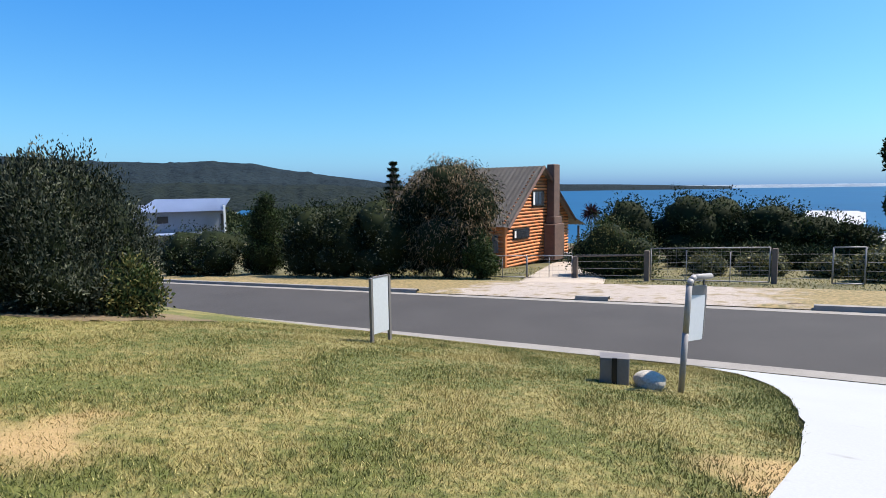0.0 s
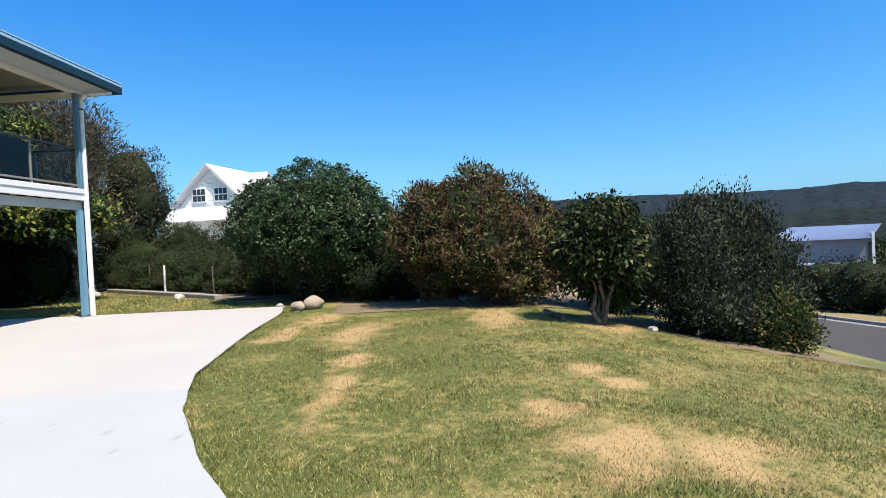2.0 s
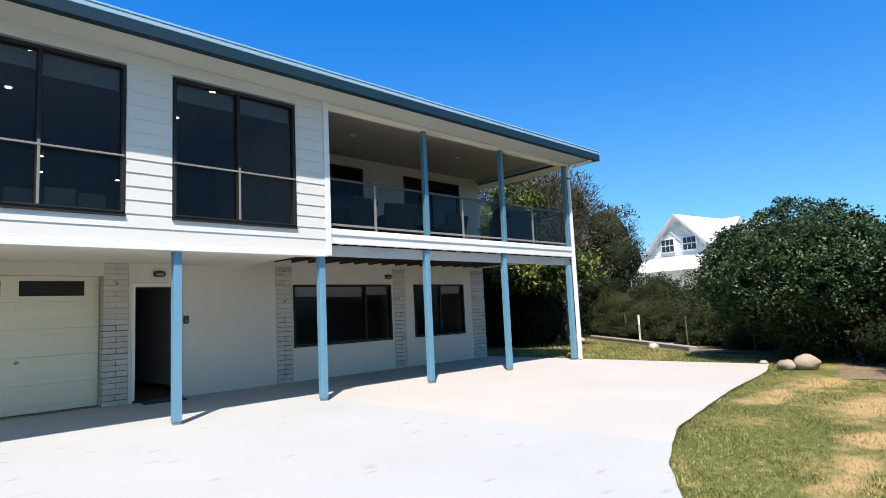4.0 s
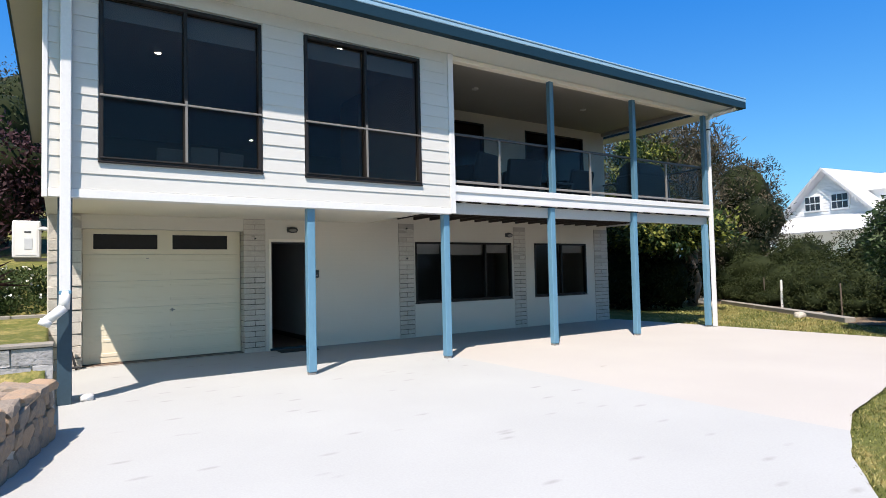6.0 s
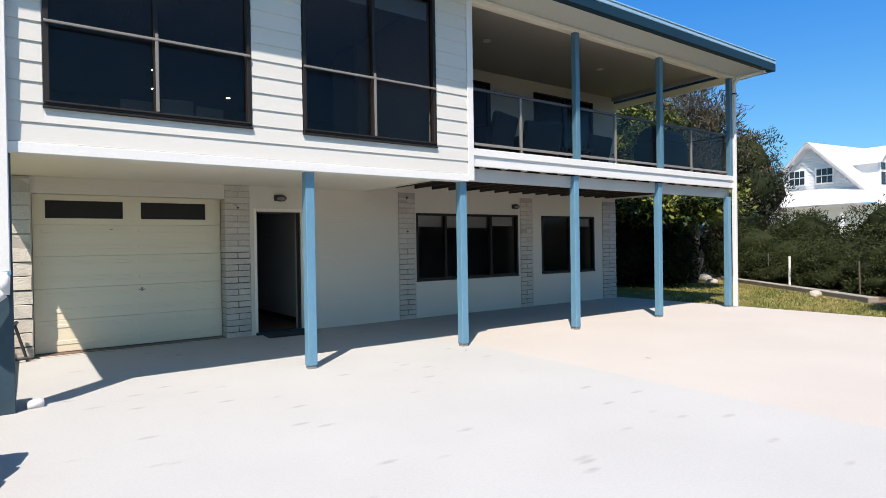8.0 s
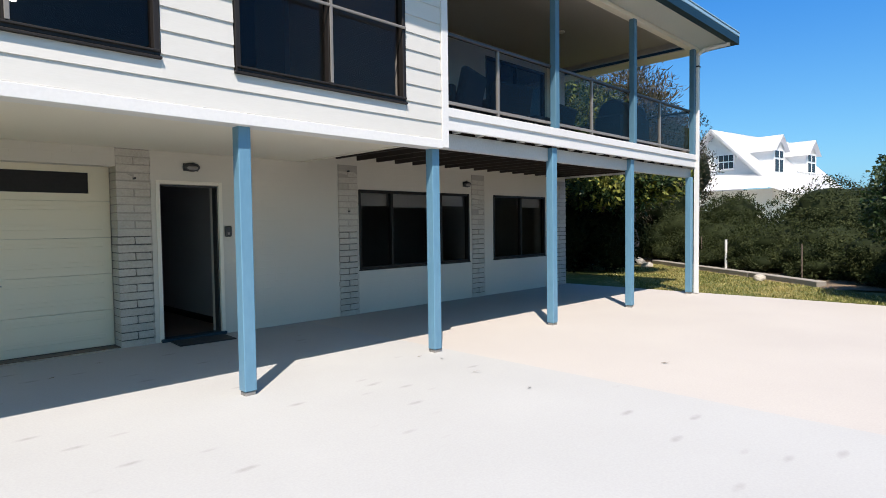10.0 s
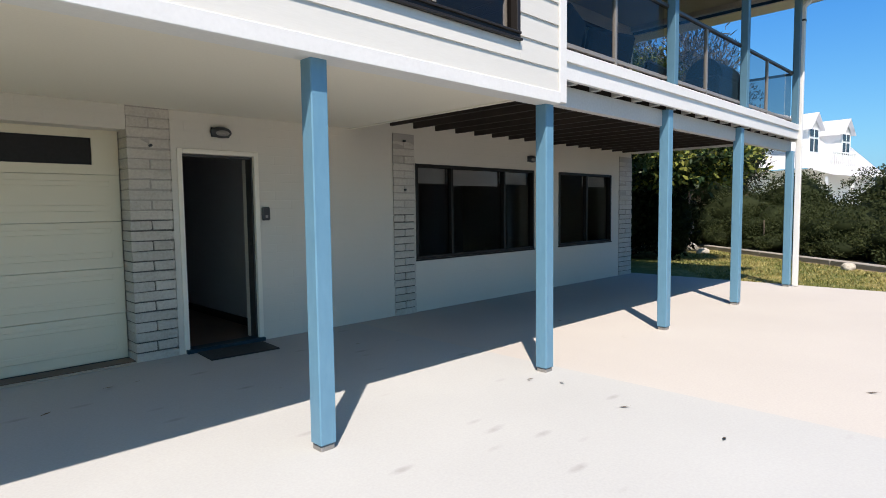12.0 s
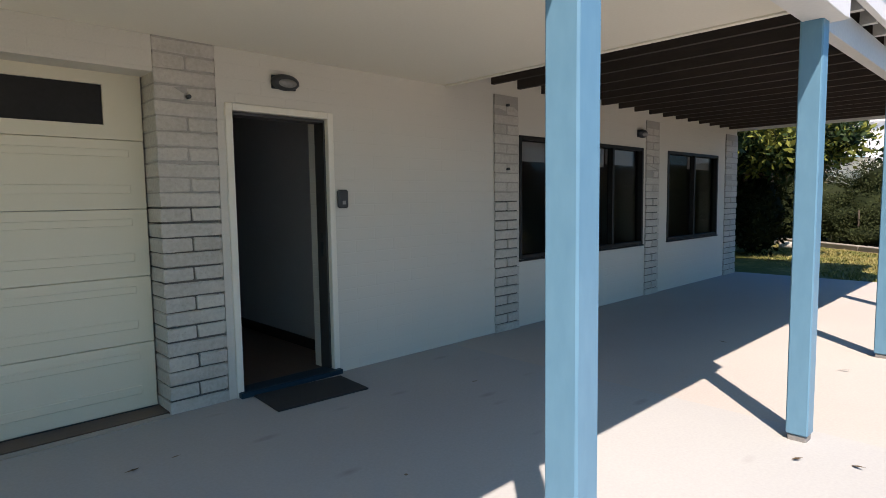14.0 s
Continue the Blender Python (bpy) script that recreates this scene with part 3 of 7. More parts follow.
def ridge_band(name, prof, dist, depth, base, mat, label, rough=4.0, az_step=0.35, seed=3):
    """A far ridge as a solid strip of land: rises from base to the profile (azimuth, elevation angle), then falls."""
    az0, az1 = prof[0][0], prof[-1][0]
    azs = np.arange(az0, az1, az_step)
    pa, pe = zip(*prof)
    rows = 14
    co = []
    rg = np.random.default_rng(seed)
    for j in range(rows):
        t = j / (rows - 1)
        d = dist + depth * (t - 0.7)
        for a in azs:
            top = 1.3 + dist * math.tan(radians(np.interp(a, pa, pe)))
            h = base + (top - base) * min(1, math.sin(min(t / 0.7, 1) * math.pi / 2)) * (1 if t <= 0.7 else 1 - (t - 0.7) / 0.3 * 0.5)
            h += (noise.noise((a * 0.9, t * 5, seed)) + 0.5 * noise.noise((a * 3.1, t * 14, seed))) * rough * (0.25 if 0.6 < t < 0.8 else 1)
            co.append(around(a, d, h))
    n = len(azs)
    i = (np.arange(rows - 1)[:, None] * n + np.arange(n - 1)[None, :]).reshape(-1)
    f = np.stack([i, i + n, i + n + 1, i + 1], -1)
    return sheet(name, np.array(co), f, mat, label, "hill")


ridge_band("hill", [(38, 0.3), (41.5, 0.9), (46, 1.5), (50.5, 2.1), (53.2, 2.65), (55, 2.7), (56.8, 2.85), (60, 2.65), (66.7, 2.75), (72.8, 3.07), (82, 3.1), (92, 2.8), (104, 2.2), (118, 1.2), (128, 0.4)], 1500, 900, -18, M["hill"], "dark wooded hill range tinted blue for haze", 6)
ridge_band("hill_low", [(30, -0.9), (36, -0.25), (42, 0.35), (47, 0.7), (52, 0.75), (58, 0.9), (66, 1.0), (75, 1.0), (90, 0.9), (110, 0.6), (125, 0.2)], 640, 420, -11, M["lowland"], "lower wooded land round the lagoon", 3, seed=8)
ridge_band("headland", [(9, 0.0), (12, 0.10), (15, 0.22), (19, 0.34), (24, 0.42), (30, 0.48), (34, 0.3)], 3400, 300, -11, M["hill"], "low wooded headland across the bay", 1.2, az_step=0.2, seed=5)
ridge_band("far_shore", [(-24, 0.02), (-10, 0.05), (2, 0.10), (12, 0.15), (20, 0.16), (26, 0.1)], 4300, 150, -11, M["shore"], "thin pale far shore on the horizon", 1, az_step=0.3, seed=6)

# ---- the house: shell ----
FRONT, UPPER = -11.70, -8.51          # faces of the lower wall and of the upper storey
EAST, WEST, BACK = 0.36, -12.62, -18.5
SOFFIT, DECK, CEIL = 2.50, 2.80, 5.22
BALC = -5.24                          # where the boarded part ends and the balcony begins
LOWER_HOLES = [(-2.66, -0.11, -0.1, 2.27), (-3.065, -2.66, -0.1, 2.52), (-3.96, -3.16, -0.1, 2.09), (-9.13, -6.36, 0.76, 2.11), (-11.77, -9.88, 0.76, 2.11)]
UPPER_HOLES = [(-2.08, -0.17, 2.82, 4.85), (-4.61, -2.69, 2.82, 4.85)]
BALC_HOLES = [(-8.36, -7.2, DECK, 4.98), (-11.78, -9.68, DECK, 4.98)]

solid("wall_front_lower", wall_with_holes(bmesh.new(), "y", FRONT, 0.3, WEST, EAST, -0.1, SOFFIT + 0.3, LOWER_HOLES), M["render"], "cream painted masonry wall of the lower storey", "wall", "structure")
solid("wall_east_lower", boxes((EAST - 0.2, EAST, BACK, FRONT - 0.2, -0.1, SOFFIT)), M["block"], "side wall of split concrete block", "wall", "structure")
solid("wall_west_lower", boxes((WEST, WEST + 0.2, BACK, FRONT - 0.2, -0.1, CEIL)), M["render"], "cream side wall", "wall", "structure")
solid("wall_back", boxes((WEST, EAST, BACK - 0.2, BACK, -0.1, CEIL + 0.5)), M["render"], "plain back wall", "wall", "structure")
upper = solid("wall_front_upper", wall_with_holes(bmesh.new(), "y", UPPER - 0.03, 0.14, BALC, EAST - 0.02, SOFFIT - 0.02, CEIL, UPPER_HOLES), M["board"], "upper wall clad in cream weatherboards", "wall", "structure")
eastu = solid("wall_east_upper", boxes((EAST - 0.14, EAST - 0.02, BACK, UPPER - 0.17, SOFFIT - 0.02, CEIL)), M["board"], "upper side wall clad in weatherboards", "wall", "structure")
solid("wall_balcony_side", boxes((BALC, BALC + 0.12, FRONT, UPPER - 0.17, SOFFIT + 0.031, CEIL)), M["render"], "painted wall at the balcony's end", "wall", "structure")
solid("wall_balcony_back", wall_with_holes(bmesh.new(), "y", FRONT, 0.14, WEST, BALC, DECK, CEIL, BALC_HOLES), M["render"], "cream wall behind the balcony", "wall", "structure")
solid("ceiling_carport", boxes((BALC, EAST - 0.02, FRONT + 0.002, UPPER - 0.17, SOFFIT, SOFFIT + 0.03)), M["soffit"], "smooth cream soffit under the upper storey", "ceiling", "structure")
solid("floor_upper", boxes((BALC, EAST - 0.15, BACK, UPPER - 0.18, SOFFIT + 0.04, DECK)), M["brownfloor"], "upper floor", "floor", "structure")
solid("floor_upper_west", boxes((WEST + 0.21, BALC, BACK, FRONT - 0.15, SOFFIT + 0.04, DECK)), M["brownfloor"], "upper floor behind the balcony", "floor", "structure")
solid("ceiling_balcony", boxes((WEST + 0.101, BALC - 0.021, FRONT - 0.14, UPPER - 0.175, CEIL, CEIL + 0.05)), M["taupe"], "balcony ceiling, cream darkened to taupe for shade", "ceiling", "structure")
solid("ceiling_upper_west", boxes((WEST + 0.101, BALC - 0.021, BACK, FRONT - 0.141, CEIL, CEIL + 0.05)), M["soffit"], "cream ceiling of the rooms behind the balcony", "ceiling", "structure")
solid("ceiling_upper", boxes((BALC - 0.02, EAST - 0.15, BACK, UPPER - 0.175, CEIL, CEIL + 0.05)), M["soffit"], "cream ceiling of the upper storey", "ceiling", "structure")
solid("floor_lower", boxes((WEST + 0.2, EAST - 0.2, BACK, FRONT - 0.02, -0.1, 0.03)), M["brownfloor"], "dark brown floor inside", "floor", "structure")
for nm, x in (("wall_hall_west", -4.32), ("wall_hall_east", -3.05), ("wall_room", -6.0)):
    solid(nm, boxes((x, x + 0.1, -16.5, FRONT - 0.31, 0.03, SOFFIT)), M["plaster"], "plain plaster partition wall", "wall", "structure")
solid("wall_rooms_back", boxes((WEST + 0.2, EAST - 0.2, -16.7, -16.5, 0.03, SOFFIT)), M["plaster"], "plain plaster inner wall", "wall", "structure")
solid("ceiling_lower", boxes((WEST + 0.2, EAST - 0.2, BACK, FRONT - 0.31, SOFFIT + 0.005, SOFFIT + 0.035)), M["plaster"], "plain inner ceiling", "ceiling", "structure")
solid("wall_upper_back", boxes((WEST + 0.2, EAST - 0.15, -18.4, -18.3, DECK, CEIL)), M["plaster"], "plain inner wall upstairs", "wall", "structure")
solid("wall_upper_divide", boxes((BALC + 0.12, BALC + 0.2, -12.6, FRONT - 0.001, DECK, CEIL)), M["plaster"], "plain inner partition upstairs", "wall", "structure")
solid("baseboard", boxes((-4.22, -4.205, -16.5, FRONT - 0.32, 0.03, 0.13)), M["frame"], "dark skirting along the hall", "baseboard", "structure")

# weatherboards, each a lapped plank
PITCH = 0.185


def plank_mesh(x0, x1, z0, h, y, side=False):
    bm = bmesh.new()
    if side:
        sec = [(EAST - 0.02, z0), (EAST + 0.012, z0), (EAST - 0.008, z0 + h), (EAST - 0.02, z0 + h)]
        for yy in (x0, x1):
            for a, b in sec:
                bm.verts.new((a, yy, b))
    else:
        sec = [(y - 0.03, z0), (y + 0.002, z0), (y - 0.0105, z0 + h), (y - 0.03, z0 + h)]
        for xx in (x0, x1):
            for a, b in sec:
                bm.verts.new((xx, a, b))
    bm.verts.ensure_lookup_table()
    v = bm.verts
    for q in ((0, 1, 5, 4), (1, 2, 6, 5), (2, 3, 7, 6), (3, 0, 4, 7), (3, 2, 1, 0), (4, 5, 6, 7)):
        bm.faces.new([v[i] for i in q])
    bmesh.ops.recalc_face_normals(bm, faces=bm.faces)
    return bm


def weatherboards():
    z = SOFFIT - 0.025
    while z < 5.04:
        h = min(PITCH, 5.05 - z)
        cuts = [(BALC + 0.09, EAST - 0.03)]
        for a, b, c, d in UPPER_HOLES:
            if z + h > c - 0.02 and z < d + 0.02:
                if z < c - 0.06:
                    part("weatherboard", plank_mesh(a - 0.01, b + 0.01, z, c - 0.022 - z, UPPER), M["board"], upper)
                cuts = [s for p, q in cuts for s in ((p, min(q, a - 0.01)), (max(p, b + 0.01), q)) if s[1] - s[0] > 0.02]
        for p, q in cuts:
            part("weatherboard", plank_mesh(p, q, z, h + 0.012, UPPER), M["board"], upper)
        part("weatherboard", plank_mesh(BACK, UPPER - 0.06, z, h + 0.012, 0, True), M["board"], eastu)
        z += PITCH


solid("trim_corner_east", boxes((EAST - 0.03, EAST + 0.025, UPPER - 0.06, UPPER + 0.015, SOFFIT - 0.135, 5.05), bevel=0.004), M["white"], "white corner board of the upper storey", "trim", "structure")
solid("trim_corner_balcony", boxes((BALC - 0.02, BALC + 0.085, UPPER - 0.17, UPPER + 0.012, SOFFIT - 0.115, 5.05), bevel=0.004), M["white"], "white corner board beside the balcony", "trim", "structure")
solid("trim_bottom", boxes((BALC + 0.09, EAST - 0.035, UPPER - 0.17, UPPER + 0.02, SOFFIT - 0.13, SOFFIT - 0.03), bevel=0.004), M["white"], "white bottom board under the weatherboards", "trim", "structure")

# roof: steel sheet over the whole, falling to the front, gutter and eave lining
EAVE_Y, EAVE_Z = -8.05, 5.25
bm = bmesh.new()
rv = [bm.verts.new(c) for c in ((WEST - 0.52, EAVE_Y, EAVE_Z + 0.06), (EAST + 0.40, EAVE_Y, EAVE_Z + 0.06), (EAST + 0.40, -14.0, 6.0), (WEST - 0.52, -14.0, 6.0), (EAST + 0.40, -19.2, 5.3), (WEST - 0.52, -19.2, 5.3))]
bm.faces.new([rv[i] for i in (0, 1, 2, 3)])
bm.faces.new([rv[i] for i in (3, 2, 4, 5)])
bmesh.ops.solidify(bm, geom=bm.faces[:], thickness=0.04)
solid("roof", bm, M["roof"], "low blue steel roof", "roof", "structure")
gutter = thing("gutter", (WEST, EAVE_Y, EAVE_Z - 0.17), "dark teal steel gutter along the eave", "gutter")
for nm, a in (("back_strip", (WEST - 0.56, EAST + 0.44, EAVE_Y, EAVE_Y + 0.02, EAVE_Z - 0.17, EAVE_Z + 0.06)),
              ("bottom_strip", (WEST - 0.56, EAST + 0.44, EAVE_Y + 0.021, EAVE_Y + 0.114, EAVE_Z - 0.17, EAVE_Z - 0.15)),
              ("front_strip", (WEST - 0.56, EAST + 0.44, EAVE_Y + 0.115, EAVE_Y + 0.13, EAVE_Z - 0.17, EAVE_Z - 0.022)),
              ("end_cap", (WEST - 0.56, WEST - 0.54, EAVE_Y + 0.021, EAVE_Y + 0.114, EAVE_Z - 0.149, EAVE_Z + 0.055)),
              ("end_cap", (EAST + 0.42, EAST + 0.44, EAVE_Y + 0.021, EAVE_Y + 0.114, EAVE_Z - 0.149, EAVE_Z + 0.055))):
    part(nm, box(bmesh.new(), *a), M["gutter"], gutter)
part("bead", boxes((WEST - 0.565, EAST + 0.445, EAVE_Y + 0.105, EAVE_Y + 0.145, EAVE_Z + 0.048, EAVE_Z + 0.08), (WEST - 0.565, EAST + 0.445, EAVE_Y + 0.110, EAVE_Y + 0.136, EAVE_Z - 0.020, EAVE_Z + 0.046), bevel=0.008), M["roof"], gutter, "lighter blue rolled gutter edge")
solid("trim_barge_west", boxes((WEST - 0.56, WEST - 0.53, -19.2, EAVE_Y - 0.005, EAVE_Z - 0.17, EAVE_Z + 0.06)), M["gutter"], "dark teal fascia at the balcony end", "trim", "structure")
solid("trim_barge_east", boxes((EAST + 0.41, EAST + 0.44, -19.2, EAVE_Y - 0.005, EAVE_Z - 0.16, EAVE_Z + 0.06)), M["gutter"], "dark teal fascia at the east gable", "trim", "structure")


def sloped(bm, x0, x1, y0, z0, y1, z1, t):
    vs = [bm.verts.new(c) for c in ((x0, y0, z0), (x1, y0, z0), (x1, y1, z1), (x0, y1, z1))]
    f = bm.faces.new(vs)
    bmesh.ops.solidify(bm, geom=[f], thickness=t)
    return bm


solid("ceiling_eave", sloped(bmesh.new(), WEST - 0.52, EAST + 0.40, EAVE_Y - 0.004, EAVE_Z - 0.16, UPPER - 0.06, 5.055, 0.012), M["eave"], "cream eave lining", "ceiling", "structure")
solid("ceiling_eave_east", boxes((EAST + 0.02, EAST + 0.40, -19.1, UPPER - 0.07, 5.05, 5.07)), M["taupe"], "eave lining at the east gable, cream darkened for shade", "ceiling", "structure")
solid("ceiling_eave_west", boxes((WEST - 0.52, WEST - 0.01, -19.1, UPPER - 0.07, 5.05, 5.07)), M["eave"], "cream eave lining at the balcony end", "ceiling", "structure")
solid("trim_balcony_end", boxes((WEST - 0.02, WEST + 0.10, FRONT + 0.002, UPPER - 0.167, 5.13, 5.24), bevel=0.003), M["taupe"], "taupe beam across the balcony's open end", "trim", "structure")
solid("trim_balcony_head", boxes((WEST - 0.02, BALC - 0.025, UPPER - 0.165, UPPER - 0.03, 4.97, 5.045), bevel=0.004), M["soffit"], "cream beam along the balcony's head", "trim", "structure")

# balcony deck, beams, joists
balcony = thing("balcony", (-9, UPPER, SOFFIT), "timber balcony deck with white fascia and dark joists", "balcony", kind="structure")
for k in range(26):
    y = FRONT + 0.02 + k * 0.122
    if y < UPPER - 0.1:
        part("plank", boxes((WEST, BALC - 0.025, y, y + 0.114, DECK - 0.022, DECK)), M["timber"], balcony)
for k in range(18):
    x = BALC - 0.30 - k * 0.42
    if x > WEST + 0.05:
        part("joist", boxes((x, x + 0.045, FRONT + 0.003, UPPER - 0.16, DECK - 0.21, DECK - 0.024)), M["timber"], balcony)
        part("joist_end", boxes((x - 0.006, x + 0.051, UPPER - 0.158, UPPER - 0.062, DECK - 0.208, DECK - 0.026)), M["greybeam"], balcony, "pale painted joist end")
part("fascia", boxes((WEST - 0.02, BALC - 0.022, UPPER - 0.06, UPPER - 0.02, DECK - 0.2, DECK + 0.04), bevel=0.004), M["white"], balcony, "white painted fascia board")
part("fascia_cap", boxes((WEST - 0.03, BALC - 0.022, UPPER - 0.09, UPPER + 0.0, DECK - 0.05, DECK + 0.055), bevel=0.004), M["white"], balcony, "white capping board")
part("beam", boxes((WEST + 0.02, BALC - 0.022, UPPER - 0.225, UPPER - 0.145, DECK - 0.40, DECK - 0.213), bevel=0.004), M["greybeam"], balcony, "grey painted beam")
part("end_fascia", boxes((WEST - 0.02, WEST + 0.02, FRONT, UPPER - 0.065, DECK - 0.22, DECK + 0.04)), M["white"], balcony, "white painted end board")

solid("trim_soffit_edge", boxes((BALC - 0.05, BALC - 0.001, FRONT + 0.003, UPPER - 0.175, SOFFIT - 0.012, SOFFIT + 0.03), bevel=0.003), M["soffit"], "cream strip closing the soffit's edge", "trim", "structure")

# posts
POSTS = [-2.785, -5.115, -7.525, -9.90, -12.46]


def post_mesh(x, y, z0, z1, w=0.115):
    bm = boxes((x - w / 2, x + w / 2, y - w / 2, y + w / 2, z0, z1), bevel=0.007)
    return bm


def posts():
    for i, x in enumerate(POSTS):
        y = UPPER - 0.12
        t = thing("verandah_post", (x, y, 0), "square blue painted timber post on a worn foot" if i < 4 else "square blue corner post beside a white downpipe", "post", "verandah posts")
        top = SOFFIT - 0.05 if i < 2 else DECK - 0.214
        part("shaft", post_mesh(x, y, 0.05, top if i < 4 else 2.40), M["blue"], t)
        part("foot", post_mesh(x, y, 0.005, 0.05, 0.10), M["galv"], t, "rusted metal foot plate")
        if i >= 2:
            part("shaft_upper", post_mesh(x, y + 0.062, DECK + 0.055, 4.97, 0.10), M["shadeblue"], t, "upper length of the post, its blue darkened for eave shade")


posts()
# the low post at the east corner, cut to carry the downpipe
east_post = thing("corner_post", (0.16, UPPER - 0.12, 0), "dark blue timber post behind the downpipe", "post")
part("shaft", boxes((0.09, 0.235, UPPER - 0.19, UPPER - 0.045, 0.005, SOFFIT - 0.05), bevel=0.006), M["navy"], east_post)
dp = thing("downpipe", (0.16, UPPER + 0.03, 1.0), "white rectangular downpipe with an elbow at its foot", "downpipe")
part("pipe", boxes((0.105, 0.215, UPPER + 0.022, UPPER + 0.10, 1.30, 5.06), bevel=0.008), M["white"], dp)
part("collar", boxes((0.10, 0.22, UPPER + 0.018, UPPER + 0.105, 1.27, 1.31), bevel=0.004), M["blue"], dp, "dark joint band")
bm = bmesh.new()
tube(bm, (0.16, UPPER + 0.06, 1.30), (0.17, UPPER + 0.08, 1.10), 0.055, n=12)
tube(bm, (0.17, UPPER + 0.08, 1.12), (0.33, UPPER + 0.12, 0.98), 0.055, n=12)
tube(bm, (0.33, UPPER + 0.12, 0.99), (0.36, UPPER + 0.13, 0.93), 0.062, n=12)
part("elbow", bm, M["white"], dp, smooth=True)
dp2 = thing("downpipe", (-12.54, UPPER, 0.02), "white downpipe running down the corner post", "downpipe")
part("pipe", boxes((-12.60, -12.525, UPPER - 0.055, UPPER + 0.035, 0.02, 4.88), bevel=0.01), M["white"], dp2)
bm = bmesh.new()
tube(bm, (-12.565, UPPER - 0.01, 4.86), (-12.62, UPPER + 0.1, 4.98), 0.04, n=10)
tube(bm, (-12.62, UPPER + 0.09, 4.97), (-12.90, UPPER + 0.46, 5.06), 0.04, n=10)
tube(bm, (-12.90, UPPER + 0.46, 5.03), (-12.90, UPPER + 0.47, 5.17), 0.045, n=10)
part("swan_neck", bm, M["white"], dp2, smooth=True)
part("strap", boxes((-12.61, -12.515, UPPER - 0.06, UPPER + 0.04, 4.62, 4.65)), M["frame"], dp2, "dark strap")


# ---- windows ----
def window(name, label, x0, x1, z0, z1, y, bars, rail_z=None, blinds=(), depth=0.09, group="", glass="tint"):
    t = thing(name, ((x0 + x1) / 2, y, z0), label, "window", group, "structure")
    w = 0.045
    part("window_frame", boxes((x0, x0 + w, y - depth, y + 0.012, z0, z1), (x1 - w, x1, y - depth, y + 0.012, z0, z1), (x0 + w, x1 - w, y - depth, y + 0.012, z1 - w, z1), (x0 + w, x1 - w, y - depth, y + 0.012, z0, z0 + w), bevel=0.004), M["frame"], t)
    part("window_sill", boxes((x0 - 0.012, x1 + 0.012, y - 0.01, y + 0.026, z0 - 0.022, z0 - 0.002), bevel=0.004), M["frame"], t)
    xs = [x0 + w, *bars, x1 - w]
    for b in bars:
        part("mullion", boxes((b - 0.022, b + 0.022, y - depth + 0.012, y + 0.004, z0 + w, z1 - w), bevel=0.003), M["frame"], t)
    for i, (a, b) in enumerate(zip(xs, xs[1:])):
        g = part("pane", glass_sheet("y", y - 0.052 - 0.012 * (i % 2), a + (0.022 if a in bars else 0), b - (0.022 if b in bars else 0), z0 + w, z1 - w), M[glass], t)
        g.visible_shadow = False
    for a, b, drop in blinds:
        part("blind", boxes((a, b, y - depth - 0.05, y - depth - 0.045, z1 - w - drop, z1 - w)), M["blind"], t, "pale roller blind partly drawn")
    if rail_z:
        part("safety_rail", boxes((x0 + 0.005, x1 - 0.005, y + 0.014, y + 0.032, rail_z - 0.014, rail_z + 0.014), bevel=0.006), M["rail"], t, "grey bronze safety rail")
        part("stanchion", boxes(((x0 + x1) / 2 - 0.016, (x0 + x1) / 2 + 0.016, y + 0.013, y + 0.03, z0 + 0.05, rail_z + 0.06), bevel=0.004), M["rail"], t)
        part("rail_bottom", boxes((x0 + 0.005, x1 - 0.005, y + 0.014, y + 0.028, z0 + 0.028, z0 + 0.046), bevel=0.004), M["frame"], t)
    return t


window("window_1", "wide bronze-framed window in three dark panes", -9.13, -6.36, 0.76, 2.11, FRONT, [-8.33, -7.10], blinds=((-8.31, -7.12, 0.24), (-9.08, -8.35, 0.2), (-7.08, -6.41, 0.22)), glass="shady")
window("window_2", "bronze-framed sliding window with dark panes", -11.77, -9.88, 0.76, 2.11, FRONT, [-10.85], blinds=((-11.72, -10.87, 0.2),), glass="shady")
window("window_3", "tall dark window with a safety rail, blinds up", -2.08, -0.17, 2.82, 4.85, UPPER, [-1.12], 3.60, ((-2.03, -1.14, 0.28), (-1.10, -0.22, 0.22)))
window("window_4", "tall dark window with a safety rail, blinds up", -4.61, -2.69, 2.82, 4.85, UPPER, [-3.65], 3.60, ((-4.56, -3.67, 0.24), (-3.63, -2.74, 0.24)))
window("window_5", "dark window behind the balcony", -8.36, -7.2, DECK + 0.001, 4.98, FRONT, [])
window("window_6", "dark sliding doors onto the balcony", -11.78, -9.68, DECK + 0.001, 4.98, FRONT, [-10.73])


